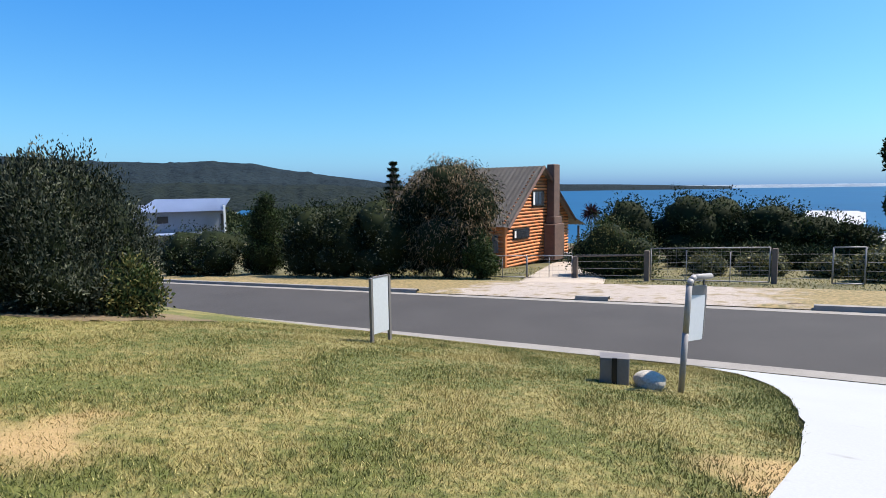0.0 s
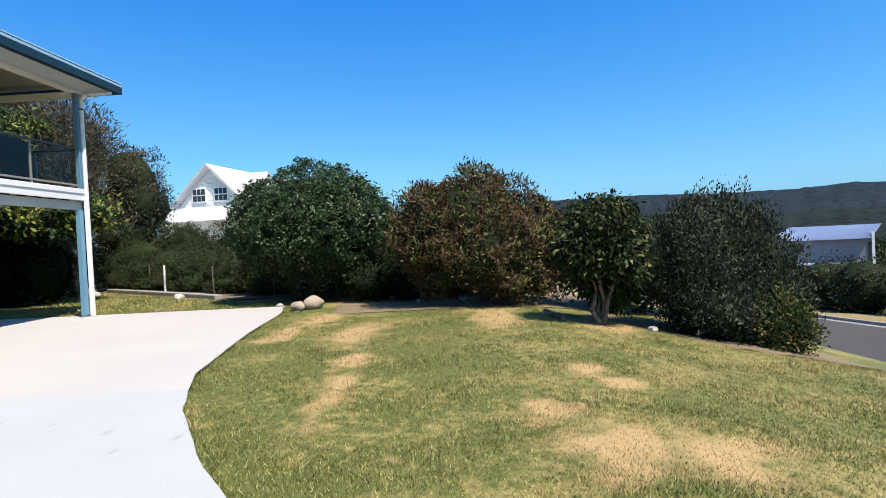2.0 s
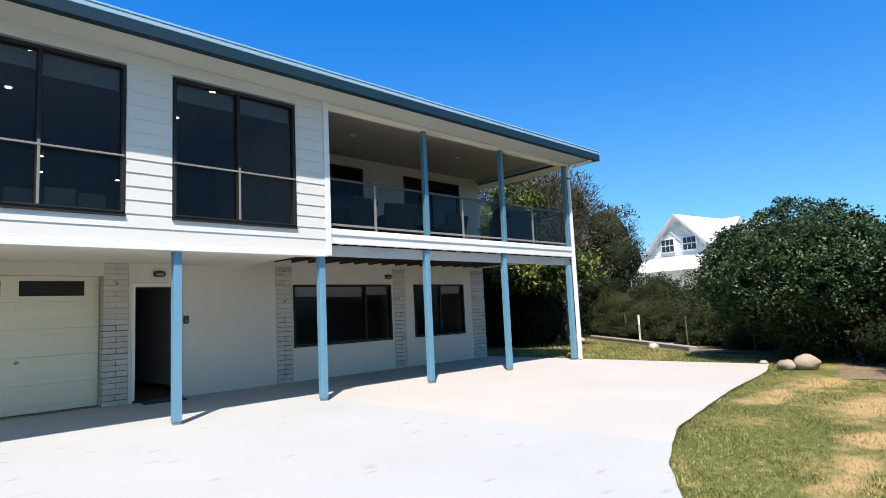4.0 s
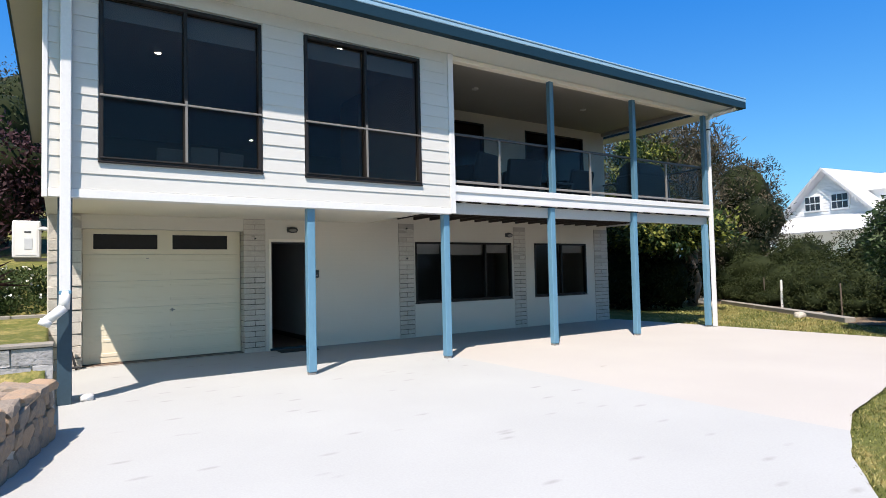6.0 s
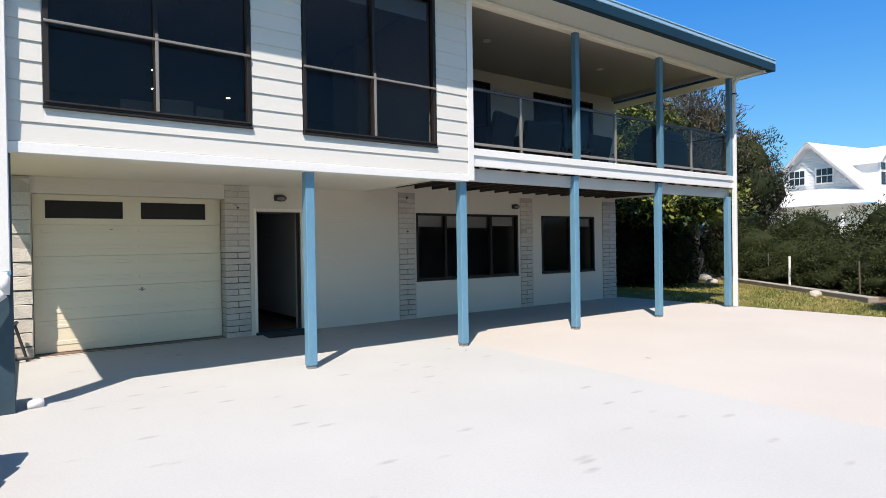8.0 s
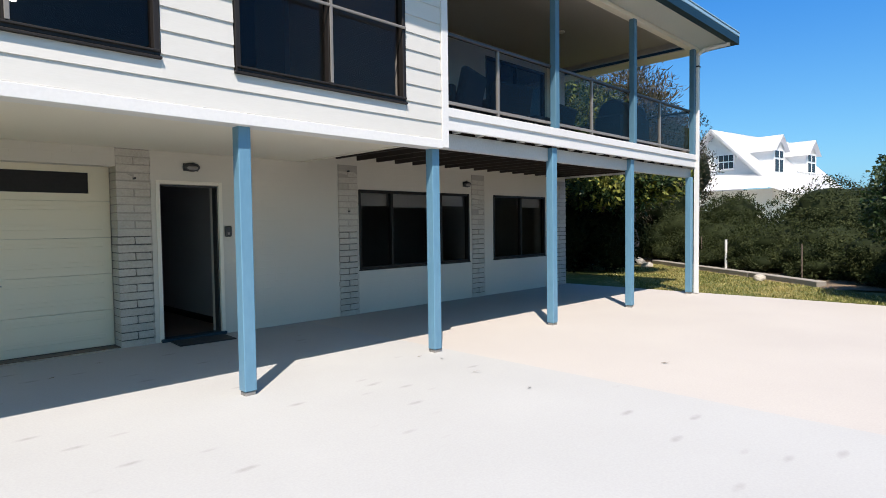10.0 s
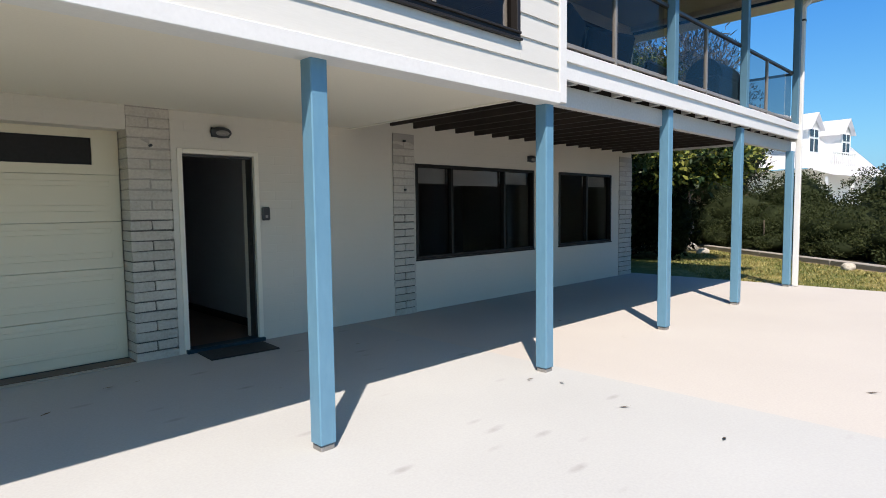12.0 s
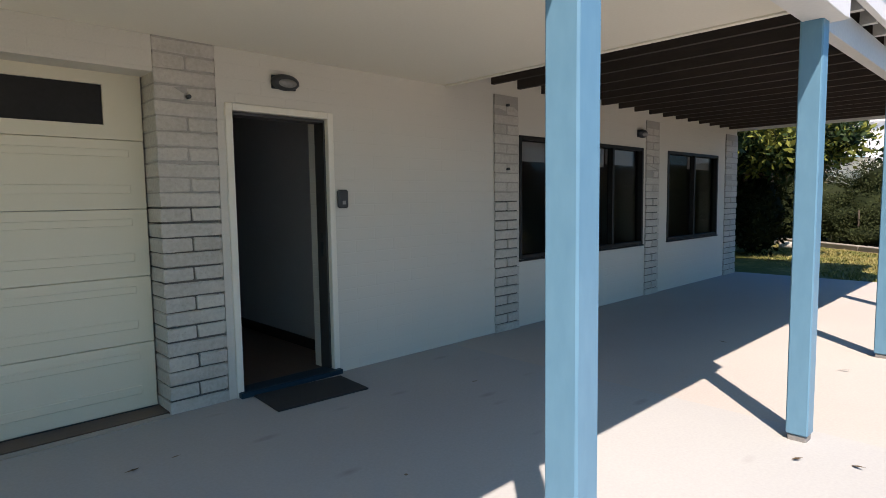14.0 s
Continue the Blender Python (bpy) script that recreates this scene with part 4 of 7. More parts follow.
# ---- front door, garage door ----
def front_door():
    d = thing("door_1", (-3.56, FRONT, 0.02), "white door frame of an open doorway", "door", "", "structure")
    part("door_frame", boxes((-3.172, -3.12, FRONT - 0.12, FRONT + 0.015, 0.01, 2.125), (-4.0, -3.948, FRONT - 0.12, FRONT + 0.015, 0.01, 2.125), (-3.948, -3.172, FRONT - 0.12, FRONT + 0.015, 2.075, 2.125), bevel=0.004), M["soffit"], d)
    # inner frame coloured dark to sink into the unlit doorway
    part("inner_frame", boxes((-3.19, -3.173, FRONT - 0.16, FRONT - 0.03, 0.02, 2.07), (-3.947, -3.93, FRONT - 0.16, FRONT - 0.03, 0.02, 2.07), (-3.93, -3.19, FRONT - 0.16, FRONT - 0.03, 2.05, 2.07)), M["darkrail"], d, "door stop coloured as dark as the unlit doorway")
    part("threshold", boxes((-4.0, -3.13, FRONT - 0.12, FRONT + 0.06, 0.013, 0.055), bevel=0.006), M["gutter"], d, "dark blue painted threshold")
    part("strike_plate", boxes((-3.929, -3.925, FRONT - 0.10, FRONT - 0.07, 0.98, 1.10), (-3.929, -3.925, FRONT - 0.10, FRONT - 0.07, 1.13, 1.17)), M["dark"], d)
    leaf = part("leaf", boxes((-3.19, -3.15, FRONT - 0.95, FRONT - 0.165, 0.04, 2.04), bevel=0.003), M["soffit"], d, "door leaf swung fully open inwards")
    part("door_handle", tube(bmesh.new(), (-3.20, FRONT - 0.88, 1.02), (-3.26, FRONT - 0.88, 1.02), 0.012), M["galv"], leaf)


def garage_door():
    x0, x1, z0, z1, y = -2.655, -0.115, 0.02, 2.30, FRONT - 0.22
    g = thing("garage_door", (-1.39, y, 0.02), "cream sectional garage door with two dark windows", "garage door")
    n = 5
    z0 = 0.036
    h = (z1 - z0) / n
    for i in range(n):
        a, b = z0 + i * h, z0 + (i + 1) * h - 0.003
        if i < n - 1:
            bm = boxes((x0 + 0.005, x1 - 0.005, y - 0.04, y, a, b), bevel=0.004)
            for p, q in ((x0 + 0.1, -1.44), (-1.34, x1 - 0.1)):
                box(bm, p, q, y - 0.005, y + 0.006, a + 0.10, a + 0.16, 0.004)
                box(bm, p, q, y - 0.005, y + 0.006, b - 0.11, b - 0.06, 0.004)
            part("panel", bm, M["garage"], g)
        else:
            zz0, zz1 = a + 0.09, b - 0.105
            wins = ((-2.42, -1.48), (-1.24, -0.27))
            bm = wall_with_holes(bmesh.new(), "y", y, 0.04, x0 + 0.005, x1 - 0.005, a, b, [(p, q, zz0, zz1) for p, q in wins])
            top = part("panel", bm, M["garage"], g)
            for p, q in wins:
                part("pane", boxes((p, q, y - 0.03, y - 0.02, zz0, zz1)), M["tintdark"], top, "dark tinted acrylic pane")
    part("handle", boxes((-1.52, -1.43, y + 0.001, y + 0.025, 0.86, 0.875), (-1.49, -1.46, y, y + 0.012, 0.84, 0.90), bevel=0.003), M["galv"], g)
    part("latch", boxes((-1.10, -1.06, y, y + 0.015, 1.77, 1.785)), M["galv"], g)
    part("bottom_seal", boxes((x0 + 0.005, x1 - 0.005, y - 0.035, y + 0.004, 0.023, 0.034)), M["dark"], g, "black rubber seal")


M["tintdark"] = surf("dark acrylic", (0.028, 0.026, 0.025), (0.022, 0.020, 0.018), 0.45, 2, 40, 0.02, spec=0.12)
front_door()
garage_door()
solid("garage_threshold", boxes((-2.65, -0.12, FRONT - 0.29, FRONT + 0.05, -0.05, 0.022)), M["mortar"], "rough concrete strip under the garage door", "floor", "structure")

# ---- balustrade ----
def balustrade():
    b = thing("balustrade", (-9, UPPER - 0.08, DECK + 0.05), "smoked glass balustrade with grey bronze rails", "balustrade")
    y = UPPER - 0.11
    top, bot = 3.74, DECK + 0.14
    xs = [BALC - 0.03, -6.30, -7.44, -8.62, -9.83, -11.05, -12.4]
    part("top_rail", boxes((WEST + 0.12, BALC - 0.03, y - 0.025, y + 0.025, top - 0.02, top + 0.02), bevel=0.006), M["darkrail"], b)
    part("bottom_rail", boxes((WEST + 0.12, BALC - 0.03, y - 0.015, y + 0.015, bot - 0.02, bot + 0.02), bevel=0.005), M["rail"], b)
    for x in (-6.30, -8.62, -11.05):
        part("stanchion", boxes((x - 0.02, x + 0.02, y - 0.02, y + 0.02, DECK + 0.056, top - 0.02), bevel=0.004), M["rail"], b)
    for a, c in zip(xs, xs[1:]):
        g = part("pane", glass_sheet("y", y, c + 0.03, a - 0.03, bot + 0.02, top - 0.02), M["clear"], b)
        g.visible_shadow = False
    x = WEST + 0.1
    part("top_rail", boxes((x - 0.025, x + 0.025, FRONT + 0.02, y, top - 0.02, top + 0.02), bevel=0.006), M["darkrail"], b)
    part("bottom_rail", boxes((x - 0.015, x + 0.015, FRONT + 0.02, y, bot - 0.02, bot + 0.02), bevel=0.005), M["rail"], b)
    for yy in (-10.6, -9.6):
        part("stanchion", boxes((x - 0.02, x + 0.02, yy - 0.02, yy + 0.02, DECK + 0.001, top - 0.02), bevel=0.004), M["rail"], b)
    for p, q in ((FRONT + 0.05, -10.63), (-10.57, -9.63), (-9.57, y - 0.04)):
        g = part("pane", glass_sheet("x", x, p, q, bot + 0.02, top - 0.02), M["clear"], b)
        g.visible_shadow = False


balustrade()


# ---- plants ----
def lump(bm, x, y, z, rx, ry, rz, seed, rot=0, rough=0.22, fine=3):
    r = bmesh.ops.create_icosphere(bm, subdivisions=fine, radius=1)
    m = pose(x, y, z, 0, 0, rot)
    for v in r["verts"]:
        k = 1 + rough * noise.noise((v.co * 1.3) + Vector((seed * 3.7, 0, 0))) + 0.06 * noise.noise(v.co * 5 + Vector((seed, 1, 0)))
        v.co = m @ Vector((v.co.x * rx * k, v.co.y * ry * k, v.co.z * rz * k))
    return bm


def leaves(name, lobes, count, size, material, parent, seed, shell=0.45, droop=0.0, aspect=2.2, up=0.3, clump=0, clump_r=0.25, face=0.55, pocket=0.16, tall=0.8, wave=0.22):
    """A crown: many folded leaves through the outer shells of several lobes (x, y, z, rx, ry, rz)."""
    rg = np.random.default_rng(seed)
    vol = np.array([l[3] * l[4] + l[4] * l[5] + l[3] * l[5] for l in lobes])
    pick = rg.choice(len(lobes), clump or count, p=vol / vol.sum())
    L = np.array(lobes)[pick]
    d = rg.normal(size=(len(pick), 3))
    d /= np.linalg.norm(d, axis=1)[:, None]
    r = (1 - shell * rg.random(len(pick)) ** 1.6)[:, None]
    wob = 1 + wave * np.sin(d[:, :1] * 5 + seed) * np.cos(d[:, 1:2] * 6 + d[:, 2:] * 4 + pick[:, None])
    c = L[:, :3] + d * L[:, 3:] * r * wob
    q = c * 2.6
    g = (np.sin(q[:, 0] * 1.3 + q[:, 2] * 1.7 + seed) + np.sin(q[:, 1] * 1.7 - q[:, 0] + 2) + np.sin(q[:, 2] * 2.1 + q[:, 1] * 1.1 + 4)) / 2
    c = L[:, :3] + (c - L[:, :3]) * (1 - pocket * np.clip(0.3 - g, 0, 1))[:, None]
    o = np.zeros_like(c)
    if clump:
        k = rg.integers(0, clump, count)
        c, d = c[k], d[k]
        o = np.clip(rg.normal(size=c.shape), -1.6, 1.6) * np.array([1, 1, tall])
        c = c + o * clump_r
    n = len(c)
    nrm = d * face + rg.normal(size=(n, 3)) * 0.5 + np.array([0, 0, 0.25])
    a = np.cross(nrm, rg.normal(size=(n, 3))) + np.array([0, 0, up - droop * 2.0]) + d * 0.25 + o * 0.45
    a /= np.linalg.norm(a, axis=1)[:, None]
    b = np.cross(nrm, a)
    b /= np.linalg.norm(b, axis=1)[:, None]
    s = size * (0.6 + 0.8 * rg.random((n, 1)))
    w = s / aspect
    nrm = np.cross(a, b)
    co = np.stack([c, c + a * s * 0.45 + b * w * 0.5 + nrm * w * 0.12, c + a * s, c + a * s * 0.45 - b * w * 0.5 + nrm * w * 0.12], 1).reshape(-1, 3)
    f = np.arange(n * 4).reshape(n, 4)
    ob = sheet(name, co, f, material, "", "", "", False)
    return place(ob, parent)


def limbs(name, base, tips, r0, material, parent, seed=0, bend=0.15):
    rg = random.Random(seed)
    bm = bmesh.new()
    for tip in tips:
        p, q = Vector(base), Vector(tip)
        prev, pr = p, r0
        for k in range(1, 6):
            t = k / 5
            w = p.lerp(q, t) + Vector((rg.uniform(-1, 1), rg.uniform(-1, 1), rg.uniform(-0.3, 0.6))) * bend * (q - p).length * (1 - t) * 0.6
            r = r0 * (1 - 0.82 * t)
            tube(bm, prev, w, pr, r, 7)
            prev, pr = w, r
    return part(name, bm, material, parent, smooth=True)


def plant(name, label, category, x, y, lobes, count, size, material, seed, trunk=0.07, group="", z=None, core=0.74, **kw):
    """A bush or tree: trunk with limbs into each lobe and one or more layers of leaves. Lobes are relative to its foot."""
    z = float(land(x, y)) if z is None else z
    t = thing(name, (x, y, z), label, category, group)
    L = [(x + l[0], y + l[1], z + l[2], *l[3:]) for l in lobes]
    limbs("trunk", (x, y, z - 0.05), [(l[0], l[1], l[2] + l[5] * 0.3) for l in L], trunk, M["bark"], t, seed)
    if isinstance(material, str):
        material = [(material, 1.0)]
    # added opaque dark lumps inside the lobes keep light out of the crown
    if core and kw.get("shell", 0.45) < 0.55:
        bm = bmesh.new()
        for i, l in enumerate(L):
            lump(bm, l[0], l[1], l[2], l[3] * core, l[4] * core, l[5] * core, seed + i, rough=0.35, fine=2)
        part("shade_core", bm, LEAF["deep"], t, "added dark core that blocks light inside the crown", smooth=True)
    for i, (mm, share) in enumerate(material):
        leaves("crown", L, int(count * share), size, LEAF[mm], t, seed * 10 + i, **kw)
    return t


LEAF = dict(
    # glint: pale leaf colour that stands for highlights on glossy leaves
    glint=leafy("leaf paled as a glint", (0.075, 0.11, 0.045), (0.13, 0.16, 0.085), 0.35, 0.6),
    laurel=leafy("dark glossy leaf", (0.013, 0.032, 0.011), (0.036, 0.063, 0.020), 0.35, 0.5),
    bronze=leafy("bronze red leaf", (0.100, 0.052, 0.026), (0.052, 0.040, 0.018), 0.45, 0.4),
    olive=leafy("olive leaf", (0.085, 0.095, 0.029), (0.156, 0.134, 0.044), 0.45, 0.4),
    tea=leafy("grey-green small leaf", (0.010, 0.017, 0.009), (0.034, 0.040, 0.026), 0.5, 0.4),
    mid=leafy("mid green leaf", (0.020, 0.036, 0.011), (0.046, 0.069, 0.020), 0.5, 0.4),
    yellow=leafy("yellow-green leaf", (0.106, 0.132, 0.023), (0.198, 0.205, 0.046), 0.45, 0.4),
    hedge=leafy("soft hedge foliage", (0.020, 0.030, 0.010), (0.050, 0.060, 0.021), 0.6, 0.3),
    casuarina=leafy("she-oak foliage", (0.055, 0.050, 0.033), (0.12, 0.10, 0.068), 0.7, 0.2),
    pepper=leafy("pepper tree foliage", (0.10, 0.085, 0.040), (0.24, 0.165, 0.10), 0.6, 0.3),
    # deep: leaf colour taken near black to stand for shade within foliage
    deep=leafy("foliage darkened for shade", (0.006, 0.011, 0.004), (0.022, 0.029, 0.011), 0.6, 0.2),
    far=leafy("far bush foliage", (0.013, 0.022, 0.008), (0.040, 0.051, 0.018), 0.6, 0.3),
    silver=leafy("pale grey-green foliage", (0.066, 0.079, 0.050), (0.119, 0.125, 0.086), 0.6, 0.3),
    purple=leafy("dark purple foliage", (0.030, 0.015, 0.017), (0.066, 0.030, 0.033), 0.5, 0.4),
    petal=leafy("white petals", (0.72, 0.70, 0.66), (0.80, 0.78, 0.76), 0.6, 0.3),
)

# by the lawn
plant("laurel_bush", "big rounded dark green glossy bush", "bush", -14.2, -3.9,
      [(0, 0.1, 2.02, 1.7, 1.75, 1.38), (0.3, -0.95, 1.8, 1.15, 1.05, 1.1), (0.3, 1.0, 1.8, 1.3, 1.15, 1.1), (0.85, 0.0, 1.7, 1.05, 1.4, 0.95), (-0.6, 0, 1.1, 1.2, 1.4, 1.1), (-0.1, 0.3, 0.6, 0.8, 1.0, 0.6)], 95000, 0.074, [("laurel", 0.88), ("glint", 0.12)], 11, aspect=1.9, clump=3400, clump_r=0.055, shell=0.15, up=0.05, pocket=0.07, wave=0.08)
plant("bronze_bush", "dense bush with bronze and reddish leaf tips", "bush", -11.9, 0.1,
      [(0, 0, 1.72, 1.2, 1.25, 1.13), (0.2, 0.85, 1.2, 1.0, 0.85, 1.05), (0.2, -0.9, 1.5, 1.05, 0.9, 1.02), (0.5, 0.25, 1.0, 1.0, 1.1, 0.85), (0.1, 1.55, 0.98, 0.7, 0.6, 0.92), (0.1, -0.6, 0.6, 0.7, 0.7, 0.6), (0.55, 0.8, 0.6, 0.75, 0.75, 0.62)], 80000, 0.088, [("bronze", 0.5), ("olive", 0.3), ("deep", 0.2)], 12, up=0.7, clump=2000, clump_r=0.06, aspect=3.2, shell=0.3, pocket=0.24, wave=0.14)
plant("young_tree", "small green tree with a pale trunk and drooping leaves", "tree", -8.95, 1.95,
      [(0, 0.05, 1.62, 0.5, 0.58, 0.42), (0.0, -0.3, 1.2, 0.45, 0.4, 0.45), (0.05, 0.35, 1.1, 0.5, 0.42, 0.45), (-0.35, 0.05, 0.85, 0.4, 0.6, 0.45), (-0.45, 0.3, 0.5, 0.35, 0.4, 0.35)], 15000, 0.09, [("deep", 0.4), ("far", 0.35), ("mid", 0.15), ("olive", 0.1)], 13, trunk=0.042, shell=0.6, clump=620, clump_r=0.07, droop=0.55)
# the silver share puts pale glints into this bush's leaf colours
plant("tea_tree", "large grey-green bush with fine upright leaves", "bush", -9.3, 3.9,
      [(0, -0.1, 1.25, 0.85, 0.8, 1.1), (0.2, 0.5, 0.95, 0.8, 0.7, 0.95), (0.3, -0.5, 1.0, 0.75, 0.65, 1.0), (0.55, 0.35, 0.55, 0.62, 0.75, 0.6), (-0.2, -0.25, 1.8, 0.36, 0.36, 0.5), (0.0, 0.25, 1.75, 0.33, 0.33, 0.45), (0.6, -0.3, 0.5, 0.65, 0.7, 0.5), (0.1, 0.55, 1.6, 0.2, 0.2, 0.4), (0.2, -0.6, 1.65, 0.22, 0.22, 0.4)], 76000, 0.062, [("tea", 0.64), ("deep", 0.14), ("silver", 0.22)], 14, up=1.2, clump=1700, clump_r=0.06, shell=0.35, aspect=2.8, pocket=0.26, tall=2.0)
plant("low_shrub", "low olive-green shrub in front of the grey bush", "bush", -8.40, 4.28, [(0, 0, 0.45, 0.42, 0.45, 0.45), (0.15, 0.2, 0.3, 0.32, 0.34, 0.32)], 9000, 0.06, [("olive", 0.45), ("mid", 0.55)], 17, trunk=0.02, clump=300, clump_r=0.06, up=0.9, tall=1.8)
# near-black plants fill the gaps where shade lies under the bushes
plant("undergrowth_bush", "undergrowth coloured dark for the shade behind the lawn", "bush", -11.8, 3.3, [(0, 0, 1.1, 1.3, 1.3, 1.1), (-0.6, 1.5, 1.0, 1.2, 1.3, 1.1), (0.6, -0.6, 1.0, 0.9, 0.9, 0.9)], 14000, 0.09, "deep", 15)
plant("undergrowth_bush", "undergrowth coloured dark for the shade between the bushes", "bush", -13.9, -1.7, [(0, 0, 0.9, 1.0, 1.2, 0.95), (0.7, -0.6, 0.45, 0.7, 0.8, 0.5), (0.8, 0.5, 0.45, 0.7, 0.8, 0.5)], 12000, 0.09, "deep", 16)
# boundary hedge and trees to the west
for i, (x, y, w, h) in enumerate(((-17.0, -5.4, 1.2, 1.6), (-18.3, -7.0, 1.3, 1.45), (-19.8, -8.8, 1.5, 1.55), (-21.2, -10.8, 1.4, 1.6), (-22.6, -12.8, 1.6, 2.0), (-24.6, -14.6, 1.6, 2.2))):
    plant("hedge_bush", "soft green boundary hedge plant", "hedge", x, y, [(0, 0, h * 0.55, w, w, h * 0.5), (0.5, -0.7, h * 0.42, w * 0.62, w * 0.62, h * 0.36), (0.8, 0.5, h * 0.33, w * 0.6, w * 0.6, h * 0.33), (1.0, -0.2, h * 0.2, w * 0.5, w * 0.6, h * 0.22)], 36000, 0.06, [("hedge", 0.78), ("far", 0.22)], 20 + i, group="boundary hedge", clump=720, clump_r=0.08, pocket=0.3, shell=0.35, wave=0.14)
for i, (x, y, w, h) in enumerate(((-19.2, -4.9, 1.6, 2.5), (-20.7, -7.6, 1.8, 2.72), (-22.0, -10.9, 1.0, 2.5), (-26.5, -14.0, 1.7, 2.3))):
    plant("hedge_bush", "taller darker hedge plant behind the boundary", "hedge", x, y, [(0, 0, h * 0.6, w, w, h * 0.42), (0.3 * w, 0.35 * w, h * 0.4, w, w * 0.8, h * 0.4), (0.2 * w, -0.4 * w, h * 0.35, w, w * 0.8, h * 0.36)], 22000, 0.07, [("far", 0.5), ("hedge", 0.5)], 30 + i, group="back hedge", clump=800, clump_r=0.06, pocket=0.12, shell=0.25, wave=0.1)
plant("yellow_shrub", "tall shrub with bright yellow-green leaves over deep shade", "tree", -17.8, -14.4, [(0, 0, 4.9, 1.4, 1.4, 1.4), (0, 0, 3.6, 1.6, 1.6, 1.2), (0.8, 1.2, 2.75, 1.7, 1.6, 0.65), (1.4, 2.8, 2.6, 1.5, 1.3, 0.5), (-0.4, -0.8, 3.0, 1.8, 1.6, 1.2), (1.6, -0.6, 3.0, 1.7, 1.8, 0.8), (-0.6, -1.2, 3.4, 2.6, 2.6, 0.9), (2.4, 1.2, 2.75, 1.6, 1.6, 0.5), (1.9, 2.2, 2.5, 1.5, 1.4, 0.6)], 60000, 0.16, [("yellow", 0.34), ("laurel", 0.66)], 41, trunk=0.12, clump=1500, clump_r=0.15, pocket=0.3)
# near-black leaves added to blacken the shade under the shrub's canopy
plant("shade_bush", "bush coloured near black for the shade behind the house", "bush", -18.4, -16.5, [(0, 0, 1.5, 2.0, 2.0, 1.5), (1.4, -1.6, 1.6, 1.8, 1.8, 1.6), (0.4, 1.6, 0.9, 1.3, 1.2, 0.95), (-1.8, 1.8, 1.0, 1.4, 1.4, 1.0), (1.2, 2.2, 0.95, 1.2, 1.2, 1.0), (2.2, 0.3, 1.0, 1.3, 1.3, 1.05), (1.6, 3.7, 1.0, 1.0, 0.9, 1.1), (2.2, 2.5, 1.2, 1.1, 1.2, 1.25)], 34000, 0.14, "deep", 42)
for i, (x, y, h) in enumerate(((-18.9, -13.3, 7.2), (-22.3, -17.3, 9.2), (-19.4, -19.5, 9.4), (-24.0, -19.0, 9.0), (-20.6, -17.9, 9.0), (-26.0, -17.5, 8.0))):
    plant("she_oak", "wispy brown-green she-oak tree", "tree", x, y, [(0, 0, h * 0.62, 1.5, 1.5, h * 0.30), (0.9, 0.5, h * 0.5, 1.1, 1.1, h * 0.22), (-0.8, -0.5, h * 0.45, 1.2, 1.2, h * 0.24), (0.3, 0.2, h * 0.85, 0.8, 0.8, h * 0.14), (-0.6, 0.6, h * 0.75, 0.8, 0.8, h * 0.14)], 14000, 0.24, [("casuarina", 0.85), ("far", 0.15)], 45 + i, trunk=0.15, aspect=8, group="she-oaks", shell=0.85, up=0.8, clump=1500, clump_r=0.2)
plant("round_tree", "dense grey-green tree with a rounded crown", "tree", -24.0, -14.0, [(0, 0, 4.6, 1.3, 1.3, 1.5), (0.4, 0.7, 3.2, 1.3, 1.2, 1.3), (-0.3, -0.7, 3.2, 1.2, 1.2, 1.4), (0.5, 0, 2.0, 1.5, 1.5, 1.3)], 24000, 0.13, [("casuarina", 0.5), ("tea", 0.5)], 58, trunk=0.14, aspect=3.5, clump=900, clump_r=0.13, pocket=0.35, up=0.7)
# on the rise behind the house's east side
for i, (x, y, w, h, mm) in enumerate(((1.6, -20.5, 1.8, 3.4, "purple"), (3.6, -19.5, 1.7, 3.0, "purple"), (2.2, -26.0, 2.4, 5.0, "far"), (5.5, -25.0, 2.4, 5.2, "far"), (1.5, -33.0, 2.2, 6.5, "casuarina"))):
    plant("hillside_bush", "dark bush on the rise beside the house", "bush", x, y, [(0, 0, h * 0.6, w, w, h * 0.42), (0.5, 0.5, h * 0.35, w, w, h * 0.36)], 9000, 0.14, mm, 200 + i, group="hillside bushes")


# across the road
def row_of(name, label, items, mat_name, size, count, seed, group, **kw):
    for i, (x, y, w, h) in enumerate(items):
        plant(name, label, "bush", x, y, [(0, 0, h * 0.58, w, w, h * 0.42), (w * 0.5, -w * 0.3, h * 0.4, w * 0.7, w * 0.7, h * 0.4), (-w * 0.5, -w * 0.2, h * 0.38, w * 0.75, w * 0.7, h * 0.38), (0, -0.4 * w, h * 0.22, w, w * 0.7, h * 0.24)], count, size, mat_name, seed + i, group=group, **kw)


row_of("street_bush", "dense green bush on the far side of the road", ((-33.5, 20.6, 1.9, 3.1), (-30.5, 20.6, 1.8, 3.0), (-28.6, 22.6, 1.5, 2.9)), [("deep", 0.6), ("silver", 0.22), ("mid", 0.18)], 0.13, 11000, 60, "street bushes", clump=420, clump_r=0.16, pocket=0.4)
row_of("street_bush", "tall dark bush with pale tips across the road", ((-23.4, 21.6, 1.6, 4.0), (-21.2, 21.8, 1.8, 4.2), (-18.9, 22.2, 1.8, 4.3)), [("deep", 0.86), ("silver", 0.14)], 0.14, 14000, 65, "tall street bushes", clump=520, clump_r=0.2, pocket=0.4)
